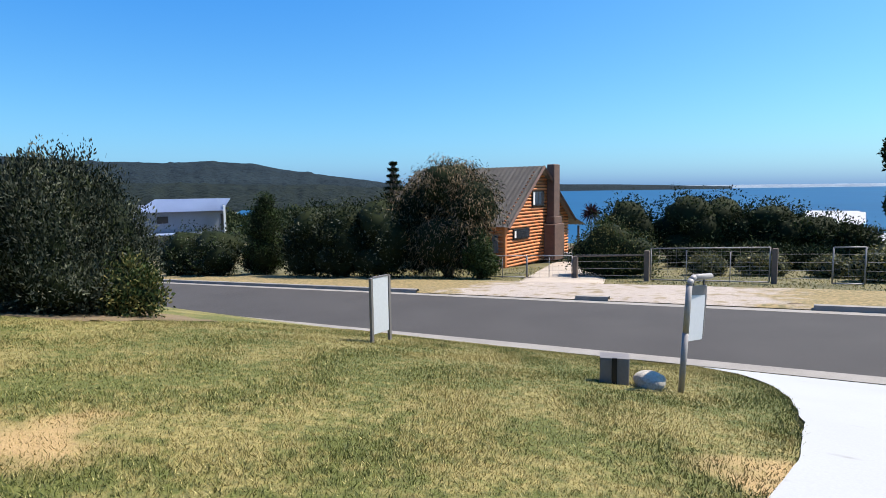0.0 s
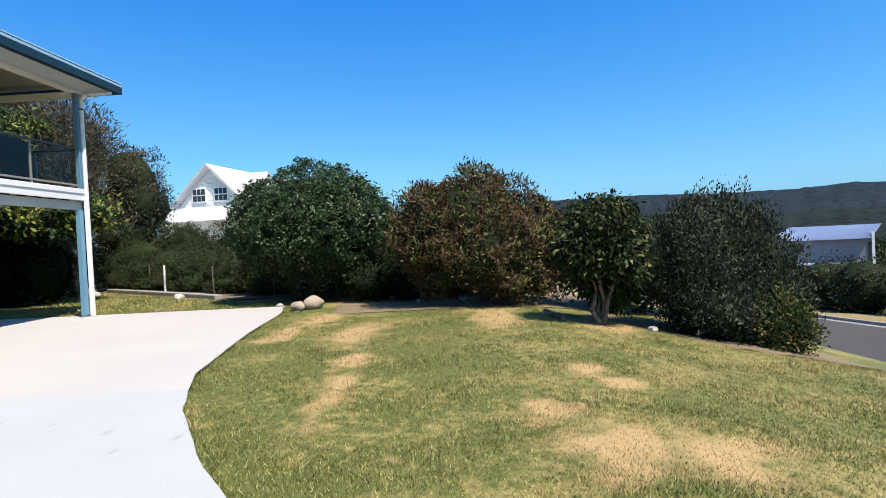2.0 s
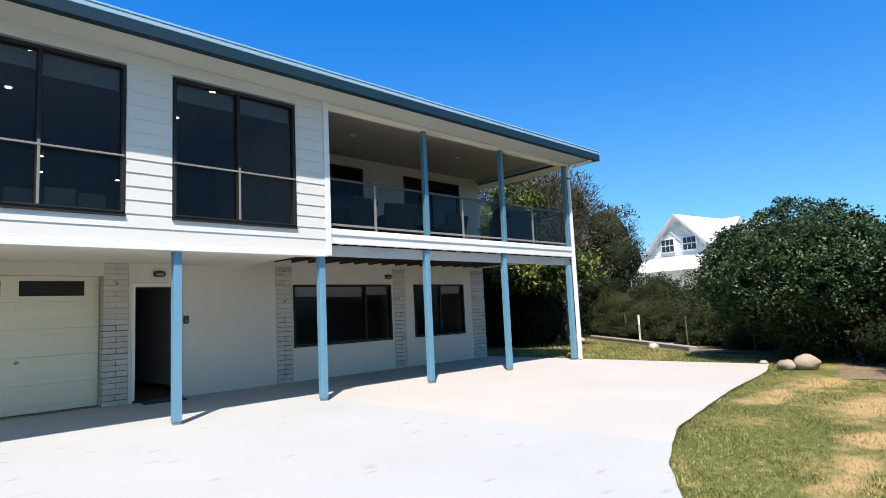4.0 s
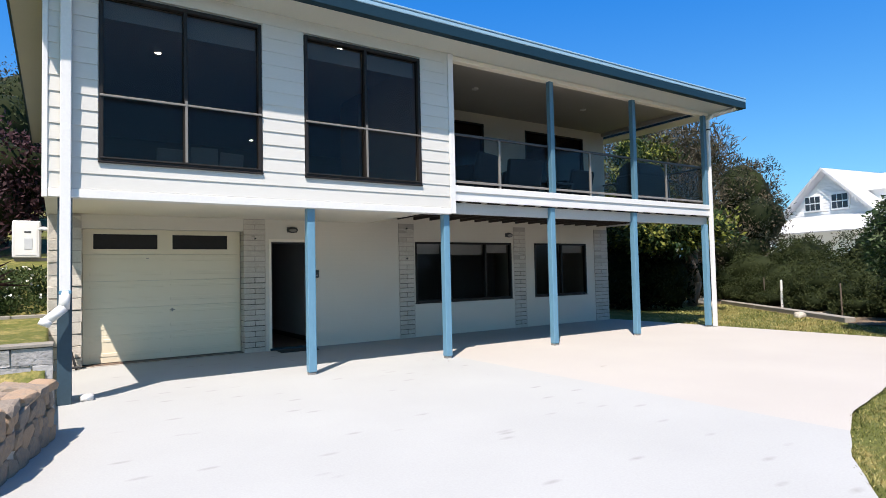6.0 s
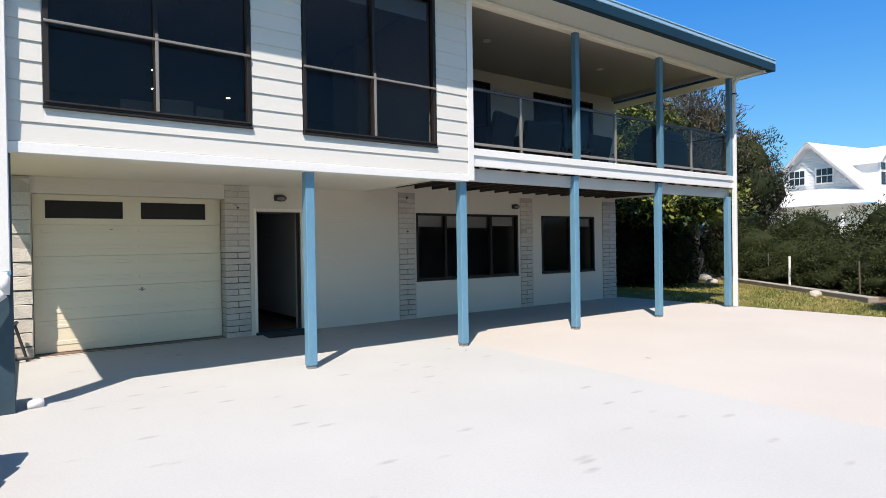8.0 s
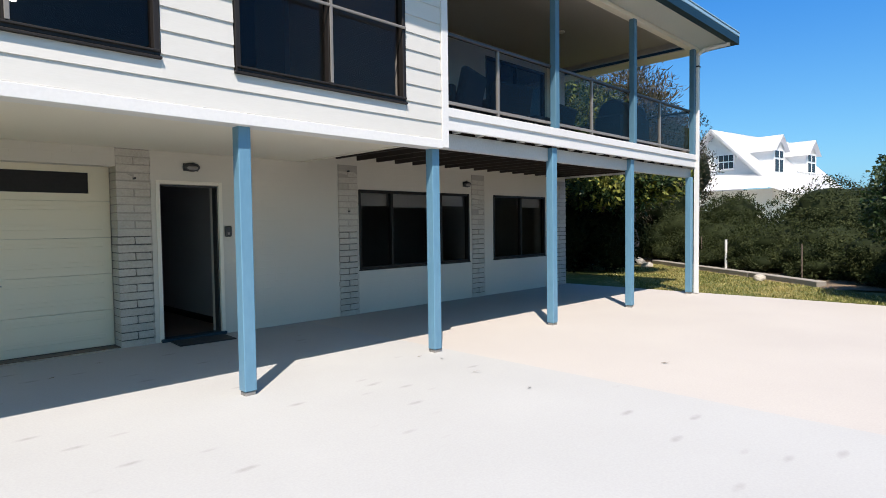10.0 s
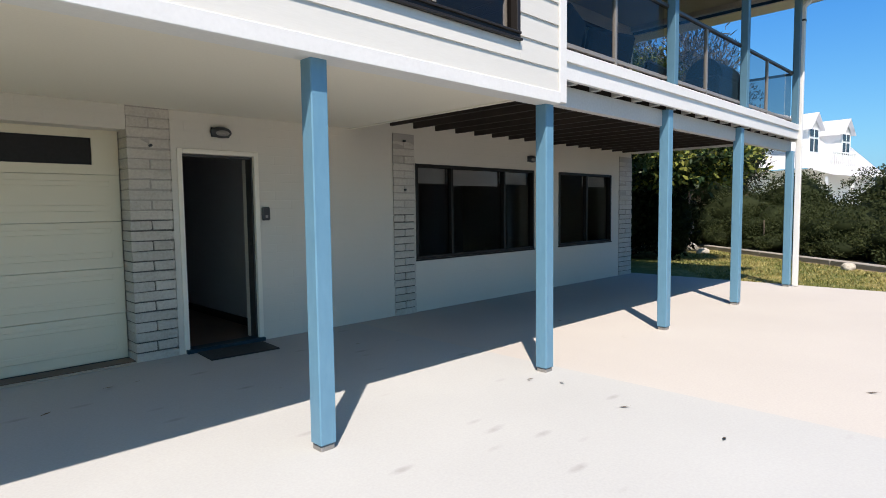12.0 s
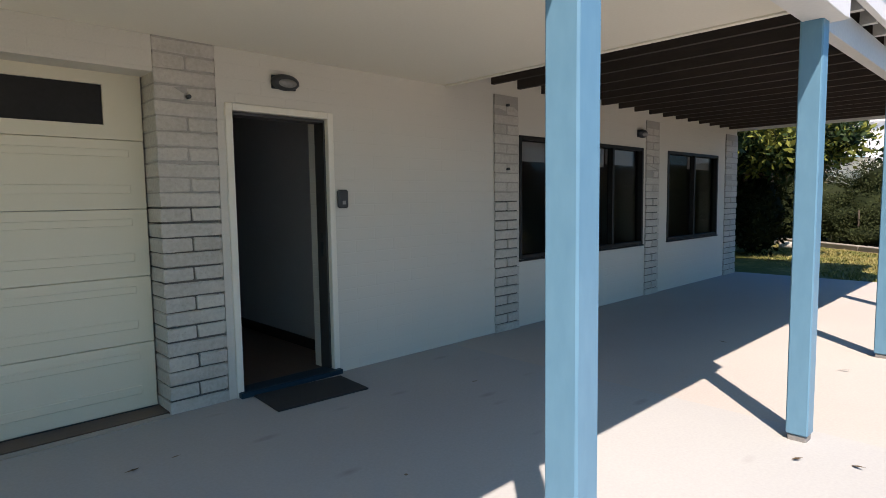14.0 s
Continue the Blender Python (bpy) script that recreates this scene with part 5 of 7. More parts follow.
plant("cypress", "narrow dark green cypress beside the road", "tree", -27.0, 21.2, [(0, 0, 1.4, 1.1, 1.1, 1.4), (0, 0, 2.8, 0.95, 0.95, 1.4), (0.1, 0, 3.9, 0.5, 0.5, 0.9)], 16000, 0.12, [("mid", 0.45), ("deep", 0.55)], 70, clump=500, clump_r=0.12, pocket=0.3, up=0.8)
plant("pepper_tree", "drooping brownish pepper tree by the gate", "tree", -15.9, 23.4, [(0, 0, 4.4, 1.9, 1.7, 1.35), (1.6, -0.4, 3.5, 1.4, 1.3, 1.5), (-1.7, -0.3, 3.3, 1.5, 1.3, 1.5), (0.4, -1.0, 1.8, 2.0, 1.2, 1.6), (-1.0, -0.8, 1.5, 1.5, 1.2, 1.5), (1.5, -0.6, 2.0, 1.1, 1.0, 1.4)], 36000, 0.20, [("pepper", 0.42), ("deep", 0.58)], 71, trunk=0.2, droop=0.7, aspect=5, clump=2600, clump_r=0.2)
plant("gate_bush", "bushy green shrub beside the gate", "bush", -13.6, 22.4, [(0, 0, 1.2, 0.75, 0.75, 1.0), (0.3, 0.1, 0.6, 0.7, 0.7, 0.6)], 9000, 0.11, "mid", 72)
plant("fence_bush", "yellow-green bush behind the fence", "bush", -8.5, 25.0, [(0, 0, 1.4, 1.3, 1.1, 1.3), (1.1, 0, 1.0, 1.1, 1.0, 1.0), (-0.9, 0, 0.9, 1.0, 0.9, 0.9), (0.2, -0.3, 0.55, 1.9, 0.9, 0.65)], 20000, 0.10, [("mid", 0.5), ("olive", 0.25), ("deep", 0.25)], 73, clump=700, clump_r=0.14, pocket=0.3, up=0.7)
row_of("sea_bush", "dark green bush above the sea", ((-11.4, 36.6, 1.7, 4.2), (-8.0, 37.4, 2.0, 4.3), (-6.2, 38.0, 1.8, 4.0), (-3.8, 38.2, 2.0, 3.6), (-1.6, 38.4, 1.8, 2.7), (0.2, 37.0, 1.2, 2.0), (-6.2, 32.0, 1.2, 1.0), (-3.6, 33.0, 1.4, 1.0), (-9.8, 31.0, 1.5, 2.0), (-1.2, 31.0, 1.0, 0.8)), [("deep", 0.6), ("far", 0.25), ("mid", 0.15)], 0.17, 9000, 80, "sea-side bushes", clump=420, clump_r=0.2, pocket=0.35)
row_of("scrub_bush", "low scrub in the dry paddock", ((1.0, 25.0, 0.8, 1.1), (-0.4, 26.5, 0.7, 0.8), (-2.8, 27.0, 0.9, 0.9), (2.0, 28.0, 1.2, 1.4), (-4.8, 26.6, 0.7, 0.9)), [("olive", 0.6), ("silver", 0.4)], 0.12, 5000, 130, "paddock scrub")
plant("coast_tree", "dark windswept tree by the paddock", "tree", 2.0, 33.0, [(0, 0, 5.0, 1.0, 1.0, 0.8), (0.5, 0, 2.6, 1.3, 1.3, 1.2)], 11000, 0.17, "far", 90)
pine_lobes = []
for k in range(12):
    z, r = 2.4 + k * 0.62, 1.75 * (1 - k / 12.5)
    for j in range(6):
        az = k * 0.5 + j * math.pi / 3
        for f in (0.4, 0.75, 1.0):
            pine_lobes.append((r * f * math.cos(az), r * f * math.sin(az), z - 0.12 * f + 0.14 * f * f, 0.20, 0.20, 0.07))
plant("norfolk_pine", "dark tiered norfolk pine far off", "tree", -37.9, 45.5, pine_lobes, 14000, 0.2, "deep", 91, trunk=0.1, shell=0.9, aspect=3.5)

# wooded flat beyond the road, seen over the far gardens
woods = thing("far_woods", (-120, 110, -9), "dark belt of woodland on the flat below the hills", "woodland", "", "stuff")
rw = random.Random(77)
wood_lobes = []
for k in range(110):
    az, dd = radians(rw.uniform(36, 62)), rw.uniform(120, 240)
    hh = rw.uniform(2.2, 3.6) * (0.55 if 0.928 < az < 0.981 else 1)
    wood_lobes.append((-dd * math.sin(az), dd * math.cos(az), -9.0 + hh * 0.7, rw.uniform(3, 6), rw.uniform(3, 6), hh))
leaves("crown", wood_lobes, 42000, 0.9, LEAF["far"], woods, 771, shell=0.5, aspect=1.6)


# ---- fixtures on the house ----
def bulkhead(x, z):
    y = FRONT
    t = thing("bulkhead_light", (x, y, z - 0.06), "oval bulkhead light with a dark hood on the wall", "light", "bulkhead lights")
    bm = bmesh.new()
    bmesh.ops.create_uvsphere(bm, u_segments=18, v_segments=10, radius=1, matrix=Matrix.Translation((x, y + 0.03, z)) @ Matrix.Diagonal((0.115, 0.055, 0.060, 1)))
    part("body", bm, M["dark"], t, smooth=True)
    bm = bmesh.new()
    bmesh.ops.create_uvsphere(bm, u_segments=18, v_segments=10, radius=1, matrix=Matrix.Translation((x, y + 0.055, z - 0.010)) @ Matrix.Diagonal((0.080, 0.045, 0.034, 1)))
    part("lens", bm, M["galv"], t, "dull frosted glass lens", smooth=True)
    part("backplate", boxes((x - 0.10, x + 0.10, y, y + 0.012, z - 0.05, z + 0.05), bevel=0.005), M["dark"], t)


bulkhead(-3.58, 2.31)
bulkhead(-9.04, 2.30)
t = thing("intercom", (-4.07, FRONT, 1.37), "dark rounded intercom panel beside the door", "intercom")
part("body", boxes((-4.12, -4.02, FRONT, FRONT + 0.035, 1.37, 1.52), bevel=0.014), M["dark"], t)
part("button", boxes((-4.085, -4.055, FRONT + 0.035, FRONT + 0.039, 1.40, 1.43)), M["galv"], t)
bm = bmesh.new()
box(bm, -0.36, 0.36, -0.21, 0.21, 0, 0.014, 0.005, pose(-3.56, -11.40, 0.015, 0, 0, -4))
mt = solid("door_mat", bm, M["mat"], "black rubber door mat before the threshold", "door mat")
ac = thing("air_conditioner", (0.68, -13.9, 1.84), "white split-system outdoor unit on a wall bracket", "air conditioner")
part("casing", boxes((0.48, 0.90, -14.3, -13.5, 1.85, 2.52), bevel=0.02), M["white"], ac)
part("side_panel", boxes((0.53, 0.85, -13.5, -13.494, 1.90, 2.47), bevel=0.002), M["blind"], ac, "slightly greyer end panel")
part("label_plate", boxes((0.60, 0.72, -13.494, -13.49, 2.0, 2.2)), M["sign"], ac)
part("badge", boxes((0.62, 0.72, -13.494, -13.49, 2.30, 2.33)), M["dark"], ac, "dark maker's badge")
part("bracket", boxes((0.34, 0.88, -13.7, -13.66, 1.80, 1.85)), M["galv"], ac)
part("bracket", boxes((0.34, 0.88, -14.14, -14.10, 1.80, 1.85)), M["galv"], ac)
bm = bmesh.new()
tube(bm, (0.36, -13.4, 2.35), (0.44, -13.42, 2.38), 0.035)
tube(bm, (0.44, -13.42, 2.38), (0.49, -13.52, 2.36), 0.03)
part("pipe_cover", bm, M["white"], ac, smooth=True)
bm = bmesh.new()
tube(bm, (0.01, -8.68, 0.05), (-0.12, -8.70, 0.045), 0.045, n=14)
solid("pipe_stub", bm, M["white"], "short white drain pipe lying at the post's foot", "pipe", smooth=True)
tap = thing("garden_tap", (0.02, FRONT + 0.3, 0.2), "dark garden hose tap and pipe beside the garage", "tap")
bm = bmesh.new()
tube(bm, (-0.03, FRONT + 0.18, 0.02), (0.10, FRONT + 0.20, 0.52), 0.018)
part("riser", bm, M["dark"], tap)
bm = bmesh.new()
tube(bm, (0.10, FRONT + 0.20, 0.52), (0.08, FRONT + 0.30, 0.55), 0.025)
part("spout", bm, M["dark"], tap)
part("foot_pipe", tube(bmesh.new(), (-0.10, FRONT + 0.2, 0.06), (0.10, FRONT + 0.22, 0.06), 0.02), M["dark"], tap)


def downlight(x, y):
    t = thing("downlight", (x, y, CEIL - 0.02), "small bright recessed downlight upstairs", "light", "downlights")
    part("rim", tube(bmesh.new(), (x, y, CEIL), (x, y, CEIL - 0.015), 0.06, n=16), M["white"], t)
    part("lamp", tube(bmesh.new(), (x, y, CEIL - 0.014), (x, y, CEIL - 0.02), 0.045, n=16), M["lamp"], t, "glowing lamp disc")


M["lamp"] = bpy.data.materials.new("lamp glow")
M["lamp"].use_nodes = True
M["lamp"].node_tree.nodes["Principled BSDF"].inputs["Emission Color"].default_value = (1, 0.93, 0.82, 1)
M["lamp"].node_tree.nodes["Principled BSDF"].inputs["Emission Strength"].default_value = 14
for x, y in ((-1.17, -11.28), (-1.17, -9.66), (-2.32, -15.4), (-2.58, -16.95), (-4.27, -16.93), (-3.70, -11.2), (-3.71, -9.6), (-6.57, -13.3), (-7.84, -15.3)):
    downlight(x, y)
for x, y in ((-7.0, -10.2), (-10.2, -10.2)):
    t = thing("balcony_downlight", (x, y, CEIL - 0.02), "small white recessed light in the balcony ceiling", "light", "balcony lights")
    part("rim", tube(bmesh.new(), (x, y, CEIL), (x, y, CEIL - 0.02), 0.07, n=16), M["white"], t)


# ---- on the balcony ----
def lounge_chair(x, y, turn):
    t = thing("outdoor_chair", (x, y, DECK), "dark covered outdoor armchair on the balcony", "chair", "balcony chairs")
    m = pose(x, y, DECK, 0, 0, turn)
    for nm, a in (("seat", (-0.32, 0.32, -0.3, 0.34, 0.22, 0.44)), ("armrest", (-0.40, -0.30, -0.3, 0.36, 0.02, 0.62)), ("armrest", (0.30, 0.40, -0.3, 0.36, 0.02, 0.62))):
        part(nm, box(bmesh.new(), *a, 0.03, m), M["fabric"], t)
    part("backrest", box(bmesh.new(), -0.38, 0.38, -0.06, 0.06, 0, 0.56, 0.035, m @ pose(0, -0.32, 0.30, 14)), M["fabric"], t)
    for a in (-0.34, 0.30):
        for b in (-0.28, 0.30):
            part("leg", box(bmesh.new(), a, a + 0.04, b, b + 0.04, 0, 0.24, 0, m), M["dark"], t)


def dining_chair(x, y, turn):
    t = thing("dining_chair", (x, y, DECK), "white dining chair inside the upstairs window", "chair", "dining chairs")
    m = pose(x, y, DECK, 0, 0, turn)
    part("seat", box(bmesh.new(), -0.22, 0.22, -0.22, 0.22, 0.43, 0.47, 0.015, m), M["blind"], t)
    part("backrest", box(bmesh.new(), -0.22, 0.22, -0.015, 0.015, 0, 0.42, 0.012, m @ pose(0, -0.21, 0.47, 8)), M["blind"], t)
    for a in (-0.19, 0.19):
        for b in (-0.19, 0.19):
            part("leg", tube(bmesh.new(), m @ Vector((a, b, 0)), m @ Vector((a * 0.9, b * 0.9, 0.43)), 0.014, n=8), M["galv"], t)


for x, y, turn in ((-1.42, -11.95, 180), (-1.95, -11.62, 172), (-2.40, -11.88, 190)):
    dining_chair(x, y, turn)
lounge_chair(-6.45, -9.7, 200)
lounge_chair(-7.7, -9.8, 165)
lounge_chair(-9.6, -10.2, 185)
tb = thing("outdoor_table", (-8.6, -9.7, DECK), "low dark outdoor table on the balcony", "table")
part("tabletop", boxes((-9.0, -8.2, -10.0, -9.4, DECK + 0.42, DECK + 0.46), bevel=0.01), M["dark"], tb)
for a in (-8.97, -8.27):
    for b in (-9.97, -9.47):
        part("leg", boxes((a, a + 0.04, b, b + 0.04, DECK, DECK + 0.42)), M["dark"], tb)
bq = thing("barbecue", (-11.5, -9.6, DECK), "hooded barbecue under a dark cover", "barbecue")
part("cabinet", boxes((-12.1, -10.9, -9.9, -9.3, DECK + 0.05, DECK + 0.82), bevel=0.04), M["fabric"], bq)
bm = bmesh.new()
bmesh.ops.create_cone(bm, cap_ends=True, segments=20, radius1=0.30, radius2=0.30, depth=0.9, matrix=pose(-11.5, -9.6, DECK + 0.84, 0, 90, 0))
part("hood", bm, M["fabric"], bq, smooth=False)
part("side_shelf", boxes((-12.35, -12.1, -9.85, -9.35, DECK + 0.72, DECK + 0.76), bevel=0.01), M["dark"], bq)
for a in (-12.05, -11.0):
    part("wheel", tube(bmesh.new(), (a, -9.62, DECK + 0.06), (a + 0.05, -9.62, DECK + 0.06), 0.06, n=14), M["dark"], bq)


# ---- garden beside the drive ----
def rock(name, label, x, y, rx, ry, rz, seed, material, rot=0, lift=0.75, group=""):
    z = float(land(x, y))
    return tagged(mesh_ob(name, lump(bmesh.new(), x, y, z + rz * lift, rx, ry, rz, seed, rot), material, True), label, "rock", group)


rock("boulder", "rounded tan boulder at the slab's corner", -12.05, -3.40, 0.15, 0.23, 0.15, 2, M["boulder"], 25, 0.85, "garden boulders")
rock("boulder", "smaller tan boulder against its neighbour", -11.9, -3.70, 0.14, 0.16, 0.11, 5, M["boulder"], -20, group="garden boulders")
rock("white_rock", "small pale rock on the grass beside the sign", -1.33, 5.80, 0.16, 0.13, 0.10, 7, M["whiterock"], -15, 0.6)
for i, (x, y, s) in enumerate(((-16.3, -8.4, 0.18), (-17.6, -9.2, 0.14), (-19.8, -13.4, 0.3), (-18.9, -12.6, 0.2), (-13.4, -1.9, 0.09), (-12.5, -1.2, 0.07), (-8.75, 2.65, 0.08), (-12.9, -4.4, 0.08), (-17.0, -8.2, 0.12), (-20.6, -13.9, 0.2))):
    rock("garden_stone", "small pale stone along the garden bed", x, y, s, s * 0.8, s * 0.6, 20 + i, M["whiterock"], i * 40, 0.5, "garden stones")
# fallen branch by the young tree
bm = bmesh.new()
tube(bm, (-9.9, 1.2, float(land(-9.9, 1.2)) + 0.05), (-9.0, 1.35, float(land(-9.0, 1.35)) + 0.06), 0.05, 0.03, 8)
tube(bm, (-9.4, 1.28, 0.04), (-9.1, 1.0, 0.05), 0.025, 0.012, 6)
solid("fallen_branch", bm, M["bark"], "grey fallen branch lying on the dirt", "branch")


def mulch_bed(name, x0, x1, f0, f1, label, material="mulch", lift=0.03):
    xs = np.linspace(x0, x1, 40)
    co, faces = [], []
    for x in xs:
        for k in range(9):
            y = f0(x) + (f1(x) - f0(x)) * k / 8
            co.append((x, y, float(land(x, y)) + lift + 0.02 * noise.noise((x * 3, y * 3, 1)) - (0.06 if k in (0, 8) else 0)))
    for a in range(len(xs) - 1):
        for b in range(8):
            q = a * 9 + b
            faces.append((q, q + 9, q + 10, q + 1))
    return sheet(name, np.array(co), np.array(faces), M[material], label, "garden bed")


mulch_bed("garden_bed", -16.5, -10.9, lambda x: -3.2 - (x + 10.3) * -0.25, lambda x: 3.5, "sandy leaf litter under the bushes", "dirt", 0.012)
mulch_bed("garden_bed_tea", -10.3, -7.7, lambda x: 1.3 + (x + 10.3) * 0.75, lambda x: 5.6, "sandy leaf litter under the small trees", "dirt", 0.012)
mulch_bed("garden_bed_hedge", -24.5, -15.0, lambda x: -6.6 + (x + 15.0) * 1.2 - 0.1, lambda x: -3.6 + (x + 15.0) * 1.0, "dark mulch under the boundary hedge")


def edging():
    pts = [(-20.8, -13.2), (-18.9, -10.9), (-17.2, -8.85), (-15.5, -6.9)]
    for i, (p, q) in enumerate(zip(pts, pts[1:])):
        a = math.atan2(q[1] - p[1], q[0] - p[0])
        l = math.hypot(q[0] - p[0], q[1] - p[1])
        m = Matrix.Translation((p[0], p[1], float(land(*p)))) @ Matrix.Rotation(a, 4, "Z")
        bm = bmesh.new()
        box(bm, 0.01, l - 0.01, -0.12, 0.12, -0.03, 0.13, 0.015, m)
        solid("garden_edging", bm, M["kerb"], "weathered grey sleeper edging the hedge bed", "edging", "", "hedge edging")


edging()
for i, (x, y, h, r) in enumerate(((-18.6, -10.0, 0.95, 0.035), (-19.9, -11.2, 1.0, 0.02), (-16.8, -7.6, 0.9, 0.02), (-15.6, -5.4, 1.1, 0.025))):
    bm = bmesh.new()
    tube(bm, (x, y, float(land(x, y)) - 0.05), (x + 0.02 * i, y, float(land(x, y)) + h), r, n=8)
    solid("garden_stake", bm, M["blind" if i == 0 else "bark"], "upright garden stake along the hedge bed", "stake", "", "garden stakes")


def stone_wall():
    w = thing("stone_wall", (0.4, -6.2, 0), "low retaining wall of brown fieldstones with flat caps", "wall", kind="structure")
    ys = np.arange(-7.05, -3.4, 0.2)
    path = [(float(bed_edge(y)), float(y)) for y in ys]
    core = bmesh.new()
    for (x0, y0), (x1, y1) in zip(path, path[1:]):
        m = Matrix.Translation((x0, y0, 0)) @ Matrix.Rotation(math.atan2(y1 - y0, x1 - x0), 4, "Z")
        box(core, -0.02, math.hypot(x1 - x0, y1 - y0) + 0.02, -0.32, -0.05, -0.1, 0.47, 0, m)
    part("core", core, M["mortar"], w)
    rg = random.Random(5)
    shapes = []
    for k in range(7):
        bm = bmesh.new()
        bmesh.ops.create_icosphere(bm, subdivisions=2, radius=0.5)
        for v in bm.verts:
            q = Vector([math.copysign(abs(c * 2) ** 0.45 / 2, c) for c in v.co])
            v.co = q * (1 + 0.3 * noise.noise(q * 2.2 + Vector((k * 5.1, 0, 0))) + rg.uniform(-0.03, 0.03))
        me = bpy.data.meshes.new("stone")
        bm.to_mesh(me)
        bm.free()
        me.materials.append(M["stone"])
        shapes.append(me)

    def stone(m):
        ob = new("stone", rg.choice(shapes))
        ob.parent = w
        ob.matrix_parent_inverse = Matrix.Translation(-w.location)
        ob.matrix_basis = m

    for row in range(3):
        s = 0.35 * row
        total = len(path) - 1
        while s < total - 0.6:
            l = rg.uniform(0.5, 1.7)
            k = min(int(s + l / 2), total - 1)
            f = s + l / 2 - k
            (x0, y0), (x1, y1) = path[k], path[k + 1]
            x, y = x0 + (x1 - x0) * f, y0 + (y1 - y0) * f
            a = math.degrees(math.atan2(y1 - y0, x1 - x0))
            stone(pose(x, y, 0.06 + row * 0.165 + rg.uniform(-0.03, 0.03), rg.uniform(-8, 8), rg.uniform(-14, 14), a) @ pose(0, -0.085, 0) @ Matrix.Diagonal((l * 0.215, 0.15, rg.uniform(0.14, 0.21), 1)))
            s += l * 0.93
    s = 0.0
    while s < len(path) - 1.5:
        l = rg.uniform(1.0, 1.9)
        k = min(int(s + l / 2), len(path) - 2)
        f = s + l / 2 - k
        (x0, y0), (x1, y1) = path[k], path[k + 1]
        x, y = x0 + (x1 - x0) * f, y0 + (y1 - y0) * f
        a = math.degrees(math.atan2(y1 - y0, x1 - x0))
        for off in (-0.10, -0.27):
            stone(pose(x, y, 0.49, rg.uniform(-5, 5), rg.uniform(-5, 5), a + rg.uniform(-8, 8)) @ pose(rg.uniform(-0.05, 0.05), off, 0) @ Matrix.Diagonal((l * 0.205, 0.2, rg.uniform(0.08, 0.12), 1)))
        s += l * 0.97


def block_shapes(l, d, h, seed, material, rough=0.006, n=4):
    rg = random.Random(seed)
    out = []
    for k in range(n):
        bm = box(bmesh.new(), 0, l, -d, 0, 0, h, 0.006)
        for v in bm.verts:
            if v.co.y > -0.02:
                v.co.y += rg.uniform(-rough, rough)
            v.co.x += rg.uniform(-0.003, 0.003)
            v.co.z += rg.uniform(-0.003, 0.003)
        me = bpy.data.meshes.new("brick")
        bm.to_mesh(me)
        bm.free()
        me.materials.append(material)
        out.append(me)
    return out


def block_piece(parent, me, x, y, z, name="brick"):
    ob = new(name, me)
    ob.parent = parent
    ob.matrix_parent_inverse = Matrix.Translation(-parent.location)
    ob.location = (x, y, z)


def block_wall():
    w = thing("block_retaining_wall", (2, -8.6, 0), "low retaining wall of grey split-faced blocks", "wall", kind="structure")
    part("core", boxes((0.27, 4.6, -8.85, -8.62, -0.1, 0.66)), M["mortar"], w)
    full = block_shapes(0.385, 0.2, 0.185, 3, M["greyblock"], 0.014)
    half = block_shapes(0.19, 0.2, 0.185, 4, M["greyblock"], 0.014)
    for c in range(3):
        x = 0.27
        if c % 2:
            block_piece(w, half[c % 4], x, -8.6, 0.10 + c * 0.195)
            x += 0.2
        k = 0
        while x < 4.3:
            block_piece(w, full[(k + c) % 4], x, -8.6, 0.10 + c * 0.195)
            x += 0.395
            k += 1
    part("capping", boxes((0.262, 4.6, -8.86, -8.585, 0.682, 0.72), bevel=0.006), M["kerb"], w)


def pier(name, x0, x1, proud, label, pitch=0.1, top=2.5, deep=0.0, rough=0.006, mat_name="block"):
    w = thing(name, ((x0 + x1) / 2, FRONT + proud / 2, 0), label, "pier", "block piers", "structure")
    part("core", boxes((x0 + 0.014, x1 - 0.014, FRONT + 0.001 - deep, FRONT + proud - 0.018, 0, 1.42)), M["raked"], w)
    part("core", boxes((x0 + 0.006, x1 - 0.006, FRONT + 0.001 - deep, FRONT + proud - 0.005, 1.42, top)), M["mortar"], w)
    l = x1 - x0
    full = block_shapes(l, proud - 0.002 + deep, pitch - 0.012, 5, M[mat_name], rough)
    half = block_shapes(l / 2 - 0.006, proud - 0.002 + deep, pitch - 0.012, 6, M[mat_name], rough)
    rg = random.Random(x0)
    for c in range(int((top - 0.005) / pitch)):
        z = 0.005 + c * pitch
        y = FRONT + proud + rg.uniform(-0.004, 0.004)
        if c % 2 == 0:
            block_piece(w, full[c % 4], x0, y, z)
        else:
            block_piece(w, half[c % 4], x0, y, z)
            block_piece(w, half[(c + 1) % 4], x0 + l / 2 + 0.006, y, z)
    return w


def hook(parent, x, z, proud=0.014):
    bm = bmesh.new()
    tube(bm, (x, FRONT + proud - 0.004, z), (x, FRONT + proud + 0.03, z), 0.014, n=10)
    part("hook", bm, M["dark"], parent, "small dark anchor hook")


